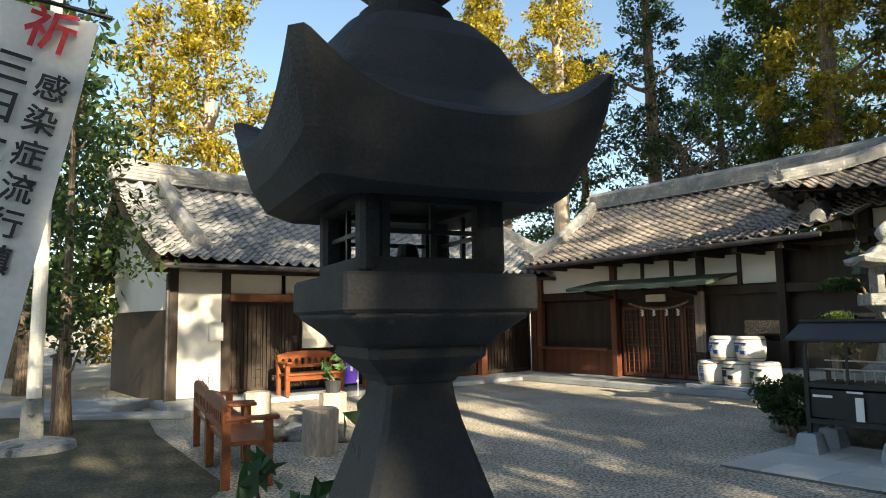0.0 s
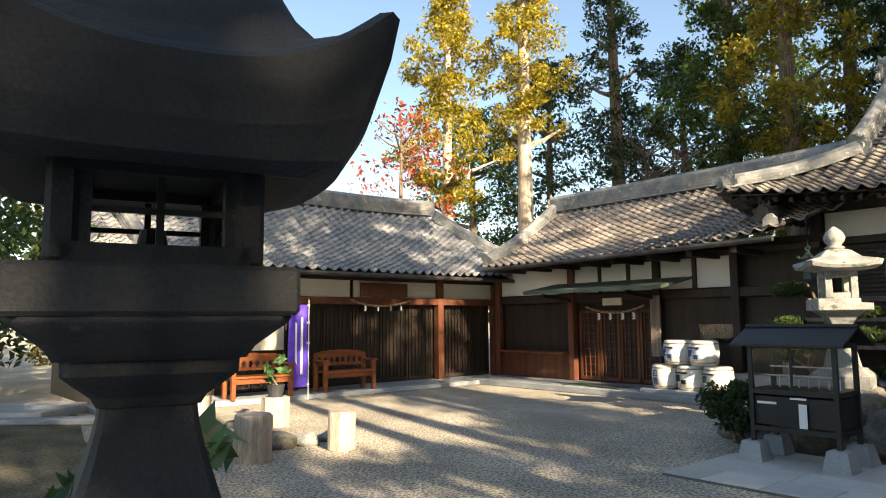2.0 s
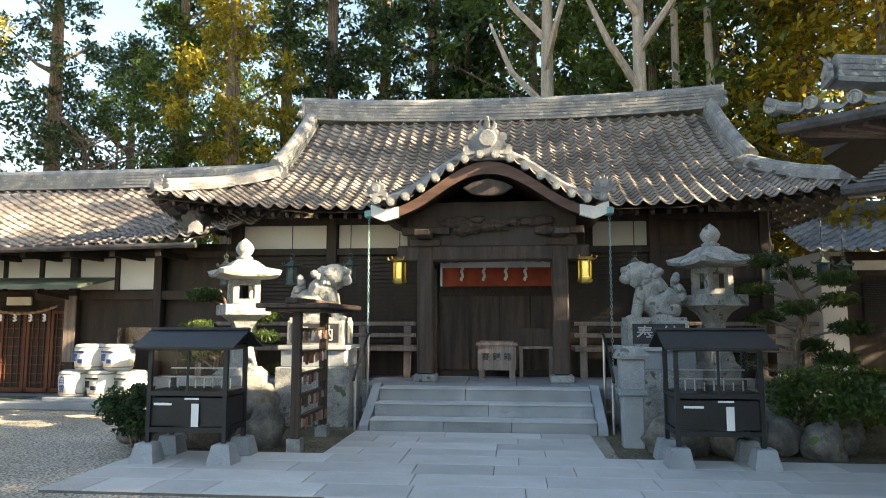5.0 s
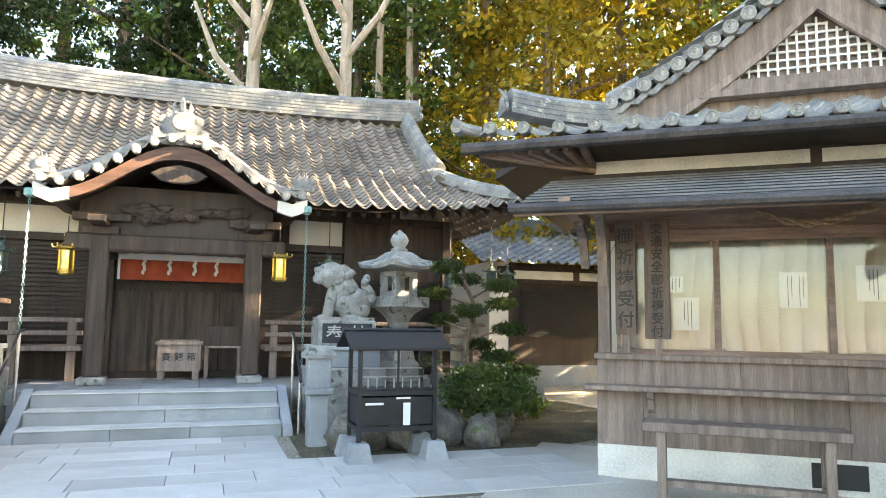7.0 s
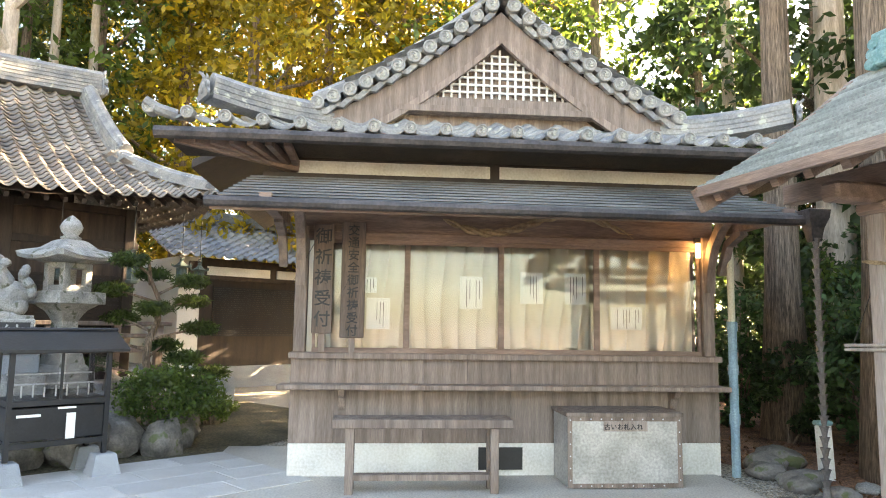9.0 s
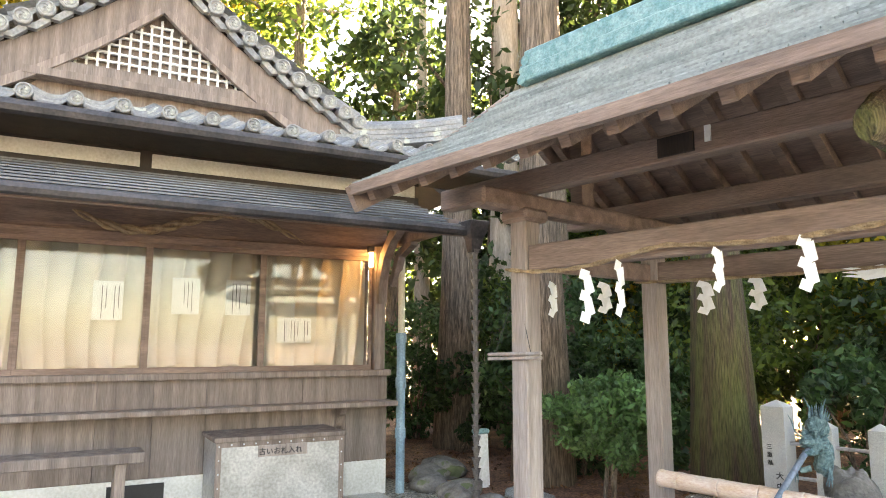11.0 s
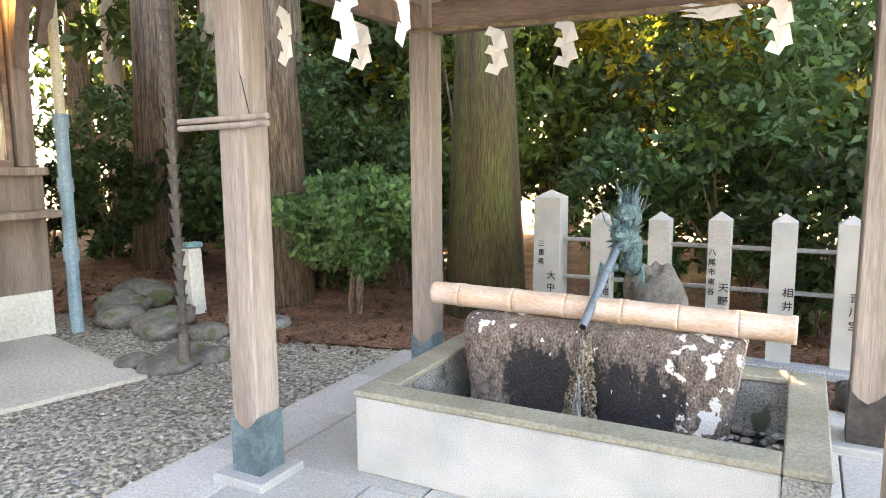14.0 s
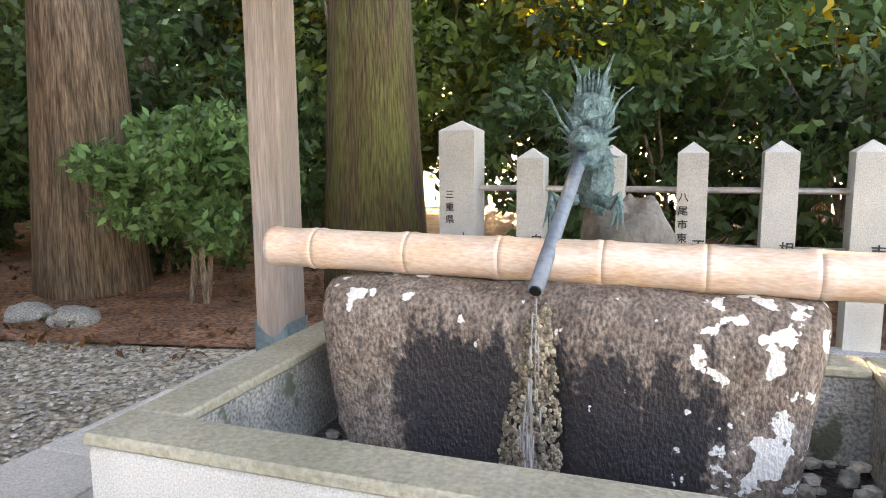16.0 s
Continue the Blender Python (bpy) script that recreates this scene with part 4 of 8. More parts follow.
for x, z, w, h in ((0.72, 1.92, 0.24, 0.16), (0.86, 1.63, 0.24, 0.32), (1.82, 1.86, 0.24, 0.34), (2.46, 1.92, 0.24, 0.33), (2.93, 1.92, 0.23, 0.33), (3.48, 1.62, 0.34, 0.24)):
    p = tagged(part("notice_paper", boxes((x - w / 2, x + w / 2, 0.068, 0.071, z - h / 2, z + h / 2)), PAPER, None), "white paper notice taped inside the glass", "notice", "notices in the window")
    p.matrix_world = SHOP
    bm = bmesh.new()
    for k in range(int(w / 0.035) - 1):
        if (k * 7 + int(x * 10)) % 4:
            xx = x + w / 2 - 0.035 - k * 0.033
            box(bm, xx - 0.0028, xx + 0.0028, 0.0655, 0.068, z - h * (0.2 + 0.25 * ((k * 5) % 3) / 2), z + h * 0.38)
    part("writing_line", bm, INK, p)
for x, w, z0, z1, text, size in ((0.3, 0.2, 1.42, 2.52, "御祈祷受付", 0.17), (0.6, 0.24, 1.38, 2.55, "交通安全御祈祷受付", 0.118)):
    sgn = thing("signboard", SHOP, "weathered wooden signboard with black brush writing", "signboard", "signboards of the office")
    part("board", boxes((x - w / 2, x + w / 2, -0.09, -0.06, z0, z1)), WOOD_SIGN, sgn, bevel=0.005)
    part("hanger", boxes((x - 0.03, x + 0.03, -0.06, -0.035, z0 - 0.18, z0 + 0.1)), WOOD_GREY, sgn)
    writing(text, size, pose(x, -0.0915, z1 - size * 1.1), INK, sgn, step=1.22 if len(text) < 7 else 1.07)
# awning
AF, AZ = -1.4, 2.52
for i in range(9):
    t0, t1 = i / 9, (i + 1) / 9
    y0, y1, za, zb = AF - 0.02 + (0.05 - AF) * t0, AF + (0.05 - AF) * (t1 + 0.02), AZ + 0.51 * t0, AZ + 0.51 * t1
    bm = bmesh.new()
    cuts = [-0.5 + 0.05 * i / 9] + [-0.5 + (k + 0.5 * (i % 2)) * 0.62 for k in range(1, 8)] + [4.6]
    for a, b in zip(cuts, cuts[1:]):
        v = [bm.verts.new(p) for p in ((a, y0, za + 0.014), (b - 0.004, y0, za + 0.014), (b - 0.004, y1, zb + 0.004), (a, y1, zb + 0.004), (a, y0, za), (b - 0.004, y0, za))]
        bm.faces.new(v[:4])
        bm.faces.new((v[4], v[5], v[1], v[0]))
    part("shingle_course", bm, SHINGLE, shop)
bm = sweep(bmesh.new(), [(-0.48, AF, AZ - 0.02), (-0.48, 0.04, AZ + 0.49)], [(0, -0.04), (5.06, -0.04), (5.06, 0.0), (0, 0.0)], up=(0, 0, 1))
part("awning_soffit", bm, WOOD_BROWN, shop)
part("awning_fascia", boxes((-0.52, 4.62, AF - 0.02, AF + 0.02, AZ - 0.09, AZ - 0.0)), WOOD_BROWN, shop)
part("gutter", sweep(bmesh.new(), [(-0.55, AF - 0.06, AZ - 0.03), (4.66, AF - 0.06, AZ - 0.05)], ring_profile(0.045, 8)), COPPER_DARK, shop)
part("rain_head", lathe(bmesh.new(), [(0.04, -0.22), (0.06, -0.1), (0.09, -0.02), (0.1, 0.05), (0.085, 0.06)], 4, math.pi / 4, Matrix.Translation((4.6, AF - 0.08, AZ - 0.02)), True), COPPER_DARK, shop)
for x in (-0.1, W + 0.05):
    part("outrigger", boxes((x - 0.05, x + 0.05, AF + 0.1, 0.0, AZ - 0.02, AZ + 0.08)), WOOD_BROWN, shop)
    part("awning_brace", sweep(bmesh.new(), [(x, -0.02, 2.1), (x, -0.2, 2.4), (x, -0.5, 2.5)], [(-0.04, -0.04), (0.04, -0.04), (0.04, 0.04), (-0.04, 0.04)]), WOOD_GREY, shop)
# white band and eaves
part("plaster_panel", boxes((0.0, 2.0, 0.0, 0.04, 3.06, 3.19), (2.1, W + 0.3, 0.0, 0.04, 3.06, 3.19)), PLASTER_OLD, shop, "grey-white plaster band")
part("wall_plate", boxes((-0.35, W + 0.35, 0.005, 0.3, 3.19, 3.32), (2.0, 2.1, 0.0, 0.1, 3.03, 3.19), (-0.35, W + 0.35, 0.005, 0.2, 2.98, 3.06)), WOOD_DARK, shop)
SE, SZ = -0.7, 3.32
part("eave_gutter", sweep(bmesh.new(), [(-1.2, SE - 0.06, SZ - 0.09), (5.6, SE - 0.06, SZ - 0.09)], ring_profile(0.06, 8)), COPPER_DARK, shop)
part("soffit", boxes((-1.15, 5.55, SE, 0.1, SZ - 0.1, SZ - 0.06)), WOOD_DARK, shop)
for k in range(7):
    x = -1.05 + 0.17 * k
    part("corner_rafter", sweep(bmesh.new(), [(x, SE + 0.05, SZ - 0.12), (0.0, 0.0 + 0.1 * k, SZ - 0.22)], [(-0.03, -0.035), (0.03, -0.035), (0.03, 0.035), (-0.03, 0.035)]), WOOD_BROWN, shop)
shop_at = lambda u, t: roof_point(u, t, SE, 0.45, SZ, SZ + 0.46, 0.15, 0.1, 2.15, 3.4)
tile_slope("front_roof_tiles", shop, TILE_DARK, shop_at, -1.25, 5.55, 4, lambda u, t: -1.25 + 1.0 * t < u < 5.55 - 1.0 * t, 0.34, 0.035, 0.03)
# end tiles with a raised rim and a swirl
bm = bmesh.new()
rod(bm, (0, -0.05, 0), (0, 0.08, 0), 0.062, seg=18)
sweep(bm, [(0.052 * math.cos(a), -0.055, 0.052 * math.sin(a)) for a in [i * math.pi / 9 for i in range(19)]], ring_profile(0.009, 5), up=(0, 1, 0))
for k in range(3):
    a0 = k * 2 * math.pi / 3
    sweep(bm, [((0.012 + 0.006 * i) * math.cos(a0 + 0.5 * i), -0.052, (0.012 + 0.006 * i) * math.sin(a0 + 0.5 * i)) for i in range(6)], ring_profile(0.009, 5), up=(0, 1, 0), taper=[1.3, 1.2, 1, 0.8, 0.6, 0.3])
swirl = bpy.data.meshes.new("swirl_tile")
bm.to_mesh(swirl)
bm.free()
for i in range(21):
    x = -1.25 + 0.34 * (i - 0.03)
    ob = link("end_tile", swirl, TILE_DARK, shop)
    ob.location = shop_at(x, 0) + Vector((0, -0.03, 0.035))
# gable
GX, GY, GZ = 2.15, 0.3, 5.05
gable = lambda s: GZ - 1.72 * abs(s) + 0.42 * s * s
GW = 2.0
ss = [-1 + i / 16 for i in range(33)]
part("gable_board", plate(bmesh.new(), [(GX + GW * s, gable(s) - 0.04) for s in ss] + [(GX + GW * s * 0.97, gable(s) - 0.36) for s in ss[::-1]], 0.05, Matrix.Translation((0, GY - 0.08, 0))), WOOD_GREY, shop, "pale grey bargeboard")
part("gable_moulding", plate(bmesh.new(), [(GX + GW * s * 0.96, gable(s) - 0.34) for s in ss] + [(GX + GW * s * 0.93, gable(s) - 0.41) for s in ss[::-1]], 0.06, Matrix.Translation((0, GY - 0.11, 0))), WOOD_GREY, shop)
part("gable_wall", plate(bmesh.new(), [(GX + 1.6 * s, gable(s) - 0.3) for s in ss], 0.03, Matrix.Translation((0, GY + 0.06, 0))), WOOD_GREY, shop)
bm = bmesh.new()
lat0, lat1 = 4.02, 4.6
for i in range(-9, 10):
    x = i * 0.09
    top = lat1 - abs(x) * 0.66
    if top > lat0 + 0.04:
        box(bm, GX + x - 0.011, GX + x + 0.011, GY - 0.0, GY + 0.03, lat0, top)
for k in range(7):
    z = lat0 + 0.085 * k
    wd = (lat1 - z) / 0.66
    box(bm, GX - wd, GX + wd, GY + 0.005, GY + 0.035, z - 0.01, z + 0.01)
part("gable_lattice", bm, PLASTER, shop, "white wooden lattice")
part("gable_sill", boxes((GX - 1.0, GX + 1.0, GY - 0.09, GY + 0.05, 3.9, 4.0), (GX - 1.12, GX + 1.12, GY - 0.12, GY + 0.05, 3.83, 3.898)), WOOD_GREY, shop)
main_at = lambda s: lambda u, t: Vector((GX + s * (3.4 - 3.4 * t), u, SZ + (GZ + 0.12 - SZ) * (t * 0.68 + t * t * 0.32)))
for s in (-1, 1):
    tile_slope("main_roof_tiles", shop, TILE_DARK, main_at(s), GY - 0.15, 5.5, 16, lambda u, t: t > 0.5 or u > 0.45 + 0.8 * (0.5 - t), 0.34, 0.03, 0.03, turn=Vector((0, -s, 0)) * -1)
    part("roof_boarding", plate(bmesh.new(), [(GX + s * 3.35, SZ - 0.05), (GX + s * 1.7, SZ + 0.62), (GX, GZ), (GX, GZ - 0.1), (GX + s * 3.35, SZ - 0.14)], 4.9, Matrix.Translation((0, 0.5, 0))), WOOD_DARK, shop)
    for i in range(12):
        f = 0.06 + i * 0.085
        x, z = GX + s * GW * f, gable(f)
        ob = link("verge_end_tile", swirl, TILE_DARK, shop)
        ob.matrix_local = Matrix.Translation((x, GY - 0.16, z + 0.09)) @ Matrix.Diagonal((1.25, 1, 1.25, 1))
        d = part("verge_tile", sweep(bmesh.new(), [(x - s * 0.02, GY - 0.13, z + 0.02), (x + s * 0.075, GY - 0.14, z - 0.075), (x + s * 0.15, GY - 0.13, z - 0.06)], [(-0.03, -0.03), (0.03, -0.03), (0.03, 0.04), (-0.03, 0.04)], up=(0, 1, 0)), TILE_DARK, shop)
    ridge(shop, [(GX + s * GW * f, GY + 0.02, gable(f) + 0.13) for f in (0, 0.2, 0.4, 0.6, 0.8, 1.0)], 0.1, 0.1, layers=2, name="verge_ridge")
    c = -1.25 if s < 0 else 5.55
    pts = [(GX + s * (1.75 + k * 1.22), GY + 0.1 - k * 0.85, 3.86 - 0.2 * k + 0.2 * k * k) for k in (0, 0.2, 0.4, 0.6, 0.8, 1.0)]
    ridge(shop, [(x, y, z - 0.22) for x, y, z in pts], 0.12, 0.22, layers=4, name="hip_ridge")
    o = part("ridge_end", ornament_mesh(0.55), TILE_DARK, shop)
    o.matrix_local = pose(pts[-1][0] + s * 0.05, pts[-1][1] - 0.04, pts[-1][2] - 0.22, 0, 0, 60 * s)
    o = part("corner_tip", sweep(bmesh.new(), [(c - s * 0.2, SE + 0.05, SZ + 0.1), (c - s * 0.06, SE - 0.03, SZ + 0.13), (c + s * 0.05, SE - 0.08, SZ + 0.2)], ring_profile(0.06, 8), taper=[1, 0.9, 0.7]), TILE_DARK, shop)
ridge(shop, [(GX, GY - 0.1, GZ + 0.12), (GX, 5.5, GZ + 0.12)], 0.14, 0.34, layers=5)
o = part("ridge_end", ornament_mesh(0.95), TILE_DARK, shop)
o.location = (GX, GY - 0.2, GZ + 0.1)
part("vent", boxes((1.9, 2.35, -0.012, 0.02, 0.08, 0.3)), IRON, shop, "dark mesh vent")
# drainpipe in two colours
dp = thing("drainpipe", SHOP, "blue and ivory drainpipe on the corner", "drainpipe")
part("pipe_upper", rod(bmesh.new(), (W + 0.1, -0.12, 1.5), (W + 0.1, -0.12, 2.6), 0.035), PIPE_IVORY, dp)
part("pipe_lower", rod(bmesh.new(), (W + 0.1, -0.12, 0.02), (W + 0.1, -0.12, 1.5), 0.045), PIPE_BLUE, dp)
for z in (0.55, 1.05, 1.5):
    part("collar", rod(bmesh.new(), (W + 0.1, -0.12, z), (W + 0.1, -0.12, z + 0.1), 0.055), PIPE_BLUE, dp)
# rain chain of small cups
rc = thing("rain_chain", SHOP @ Matrix.Translation((4.6, AF - 0.1, 0)), "dark copper rain chain of small cups", "rain chain")
cup = lathe(bmesh.new(), [(0.018, 0), (0.028, 0.05), (0.042, 0.085), (0.036, 0.085), (0.02, 0.05)], 8)
cup_me = bpy.data.meshes.new("cup")
cup.to_mesh(cup_me)
cup.free()
for i in range(26):
    ob = link("cup", cup_me, CHAIN, rc)
    ob.location = (0, 0, 0.2 + i * 0.088)
part("cord", rod(bmesh.new(), (0, 0, 0.05), (0, 0, AZ), 0.012, seg=6), CHAIN, rc)
part("foot", rod(bmesh.new(), (0, 0, 0.03), (0, 0, 0.22), 0.05, 0.03), CHAIN, rc)
for i, (x, y, r) in enumerate(((4.52, -1.42, 0.2), (4.77, -1.22, 0.18), (4.82, -1.46, 0.15), (4.44, -1.2, 0.13))):
    s = part("stepping_stone", boulder(bmesh.new(), (0, 0, 0), (r, r * 0.8, 0.06), 200 + i, 0.2), ROCK, None, smooth=True)
    s.matrix_world = SHOP @ Matrix.Translation((x, y, 0.02))
    tagged(s, "flat mossy stone under the rain chain", "stone", "stones under the rain chain")
# straw rope over the window
rp = thing("straw_rope", SHOP, "twisted straw rope hung above the window", "rope")
pts = [(1.5 + 2.0 * i / 40, -0.12, 2.6 - 0.12 * math.sin(math.pi * i / 40 * 2.2) - 0.06 * i / 40) for i in range(41)]
for k in range(2):
    part("strand", sweep(bmesh.new(), [(x, y + 0.022 * math.cos(i * 0.9 + k * math.pi), z + 0.022 * math.sin(i * 0.9 + k * math.pi)) for i, (x, y, z) in enumerate(pts)], ring_profile(0.026, 7), taper=[0.3 + 0.7 * min(1, i / 6) if i < 32 else max(0.15, 1 - (i - 32) / 9) for i in range(41)]), STRAW, rp)
# lamp under the awning
lamp = thing("wall_lamp", SHOP @ Matrix.Translation((4.22, -0.08, 2.36)), "small warm lamp in the corner of the window", "lamp")
part("bulb", rod(bmesh.new(), (0, 0, -0.09), (0, 0, 0.06), 0.022), LAMP_GLOW, lamp)
part("holder", boxes((-0.03, 0.03, -0.0, 0.04, 0.06, 0.12)), IRON, lamp)
pl_ = new("lamp_light", bpy.data.lights.new("lamp_light", "POINT"))
pl_.data.energy, pl_.data.color, pl_.data.shadow_soft_size = 0.05, (1, 0.5, 0.16), 0.03
pl_.matrix_world = SHOP @ Matrix.Translation((4.2, -0.2, 2.36))
# bench and chest in front
bench = thing("plank_bench", SHOP, "weathered grey wooden bench before the counter", "bench")
part("top", boxes((0.48, 2.1, -0.82, -0.5, 0.6, 0.68)), WOOD_GREY, bench, bevel=0.008)
for x in (0.6, 1.9):
    for y in (-0.78, -0.56):
        part("leg", boxes((x, x + 0.075, y, y + 0.05, 0.02, 0.6)), WOOD_GREY, bench, bevel=0.004)
    part("rail", boxes((x, x + 0.06, -0.74, -0.54, 0.15, 0.2)), WOOD_GREY, bench)
part("stretcher", boxes((0.66, 1.92, -0.72, -0.6, 0.13, 0.18)), WOOD_GREY, bench)
chest = thing("collection_chest", SHOP, "grey metal-clad chest for old talismans", "chest")
part("body", boxes((2.66, 3.76, -0.6, -0.06, 0.03, 0.68)), SHEET, chest, bevel=0.006)
part("lid", boxes((2.64, 3.78, -0.62, -0.04, 0.68, 0.72)), WOOD_GREY, chest, bevel=0.006)
for x0, x1, z0, z1 in ((2.655, 2.70, 0.03, 0.68), (3.72, 3.765, 0.03, 0.68), (2.70, 3.72, 0.64, 0.68), (2.70, 3.72, 0.03, 0.07)):
    part("edge_strip", boxes((x0, x1, -0.606, -0.6, z0, z1)), WOOD_GREY, chest)
nail = bpy.data.meshes.new("nail")
bm = bmesh.new()
boulder(bm, (0, 0, 0), (0.008, 0.006, 0.008), 1, 0, 1)
bm.to_mesh(nail)
bm.free()
for x, z in [(2.68, 0.1 + 0.11 * k) for k in range(6)] + [(3.74, 0.1 + 0.11 * k) for k in range(6)] + [(2.78 + 0.1 * k, 0.66) for k in range(9)] + [(2.78 + 0.1 * k, 0.05) for k in range(9)]:
    ob = link("nail", nail, STEEL, chest)
    ob.location = (x, -0.608, z)
part("label", boxes((3.0, 3.42, -0.625, -0.612, 0.55, 0.64)), WOOD_PALE, chest, "pale wooden label")
writing("古いお札入れ", 0.06, pose(3.03, -0.627, 0.57), INK, chest, False, 1.05)

# ---- water pavilion ----
pav = thing("water_pavilion", BASIN, "open wooden pavilion with shingled roof over a stone basin", "pavilion")
PX0, PX1, PY0, PY1 = -0.38, 1.79, -0.10, 1.28
for x, y in ((PX0, PY0), (PX1, PY0), (PX0 + 0.02, PY1), (PX1, PY1)):
    pst = part("post", boxes((x - 0.066, x + 0.066, y - 0.066, y + 0.066, 0.06, 2.3)), WOOD_PALE, pav, "grey-brown square post", bevel=0.008)
    shoe = plate(bmesh.new(), [(-0.07, 0.06), (0.07, 0.06), (0.07, 0.3), (0.035, 0.26), (0, 0.24), (-0.035, 0.26), (-0.07, 0.3)], 0.14, Matrix.Translation((x, y - 0.07, 0)))
    part("metal_shoe", shoe, COPPER_DARK if x > 0 else SHOE, pst, "patinated copper shoe")
    part("base_stone", boxes((x - 0.13, x + 0.13, y - 0.13, y + 0.13, 0.0, 0.06)), STONE_PALE, pav, bevel=0.008)
for y in (PY0, PY1):
    part("tie_beam", boxes((PX0 + 0.064, PX1 - 0.064, y - 0.045, y + 0.045, 1.935, 2.09)), WOOD_BROWN, pav, bevel=0.008)
    part("purlin", boxes((PX0 - 0.75, PX1 + 0.75, y - 0.06, y + 0.06, 2.42, 2.56)), WOOD_BROWN, pav, bevel=0.008)
for x in (PX0, PX1):
    part("cross_beam", boxes((x - 0.04, x + 0.04, PY0 + 0.064, PY1 - 0.064, 1.95, 2.075)), WOOD_BROWN, pav, bevel=0.008)
    part("bracket_beam", boxes((x - 0.07, x + 0.07, PY0 - 0.42, PY1 + 0.42, 2.3, 2.42)), WOOD_BROWN, pav, bevel=0.02)
    part("king_post", boxes((x - 0.05, x + 0.05, 0.42, 0.54, 2.42, 3.3)), WOOD_BROWN, pav)
for x in (PX0, PX1):
    for y in (PY0, PY1):
        part("bearing_block", boxes((x - 0.11, x + 0.11, y - 0.11, y + 0.11, 2.24, 2.32)), WOOD_BROWN, pav, bevel=0.02)
nose = sweep(bmesh.new(), [(PX1, PY0 - 0.06, 2.27), (PX1 - 0.02, PY0 - 0.25, 2.29), (PX1 - 0.05, PY0 - 0.42, 2.29), (PX1 - 0.07, PY0 - 0.54, 2.25)], [(0.085 * math.cos(k * math.pi / 5), 0.13 * math.sin(k * math.pi / 5)) for k in range(10)], taper=[1, 1, 0.85, 0.45], up=(0, 0, 1))
part("carved_beam_nose", nose, BARK_MOSS, pav, "mossy green carved beam end")
RY, RZ = 0.48, 3.3
part("ridge_beam", boxes((PX0 - 0.7, PX1 + 0.7, RY - 0.06, RY + 0.06, 3.2, 3.36)), WOOD_BROWN, pav)
EY0, EY1, EZ = -0.97, 2.0, 2.46
X0, X1 = -1.02, 2.5
for s, ey in ((-1, EY0), (1, EY1)):
    slope = lambda t, ey=ey: Vector((0, ey + (RY - ey) * t, EZ + (3.42 - EZ) * (0.75 * t + 0.25 * t * t)))
    for i in range(14):
        x = X0 + 0.12 + (X1 - X0 - 0.24) * i / 13
        part("rafter", sweep(bmesh.new(), [slope(t) + Vector((x, 0, -0.09)) for t in (0.04, 0.35, 0.7, 1)], [(-0.03, -0.04), (0.03, -0.04), (0.03, 0.03), (-0.03, 0.03)], up=(0, 0, 1)), WOOD_BROWN, pav)
    bm = bmesh.new()
    for t0, t1 in ((0, 0.33), (0.33, 0.66), (0.66, 1)):
        a, b = slope(t0), slope(t1)
        bm.faces.new([bm.verts.new((x, p.y, p.z - 0.05)) for x, p in ((X0, a), (X1, a), (X1, b), (X0, b))])
    part("roof_boarding", bm, WOOD_BROWN, pav)
    v, q = [], []
    for i in range(20):
        a, b = slope(i / 20), slope((i + 1.05) / 20)
        for k in range(8):
            xa, xb = X0 + (X1 - X0) * k / 8 + (0.1 if i % 2 else 0) * (0 < k), X0 + (X1 - X0) * (k + 1) / 8 + (0.1 if i % 2 else 0) * (k < 7) - 0.003
            n0 = len(v)
            v += [(xa, a.y, a.z + 0.022), (xb, a.y, a.z + 0.022), (xb, b.y, b.z + 0.004), (xa, b.y, b.z + 0.004), (xa, a.y, a.z - 0.003), (xb, a.y, a.z - 0.003)]
            q += [(n0, n0 + 1, n0 + 2, n0 + 3), (n0 + 4, n0 + 5, n0 + 1, n0)]
    ob = arrays("shingles", v, q, SHINGLE_GREEN, pav, "grey-green shingles")
    ob["kind"] = "stuff"
    part("eave_board", sweep(bmesh.new(), [(X0, ey, EZ - 0.03), (X1, ey, EZ - 0.03)], [(-0.02, -0.03), (0.02, -0.03), (0.02, 0.035), (-0.02, 0.035)]), WOOD_BROWN, pav)
    for x in (X0, X1):
        part("bargeboard", sweep(bmesh.new(), [slope(t) + Vector((x, 0, -0.08)) for t in (0, 0.25, 0.5, 0.75, 1)], [(-0.025, -0.09), (0.025, -0.09), (0.025, 0.075), (-0.025, 0.075)]), WOOD_BROWN, pav)
part("copper_ridge", boxes((X0 + 0.2, X1 - 0.2, RY - 0.13, RY + 0.13, 3.4, 3.52), (X0 + 0.2, X1 - 0.2, RY - 0.09, RY + 0.09, 3.52, 3.66)), COPPER, pav, "green patina copper ridge", bevel=0.01)
for x in (X0 + 0.22, X1 - 0.22):
    for k in range(3):
        part("ridge_roll", rod(bmesh.new(), (x, RY - 0.14 + 0.02 * k, 3.42 + 0.08 * k), (x, RY + 0.14 - 0.02 * k, 3.42 + 0.08 * k), 0.04), COPPER, pav)
part("inscription_board", boxes((0.62, 0.82, PY0 - 0.075, PY0 - 0.062, 2.44, 2.54)), WOOD_DARK, pav, "small dark carved board")
part("paper_slip", boxes((0.88, 0.91, PY0 - 0.075, PY0 - 0.062, 2.47, 2.55)), PAPER, pav)


# ---- foreground lantern ----
LANTERN = frame_at(-0.104, 1.32, math.cos(0.459), math.sin(0.459))


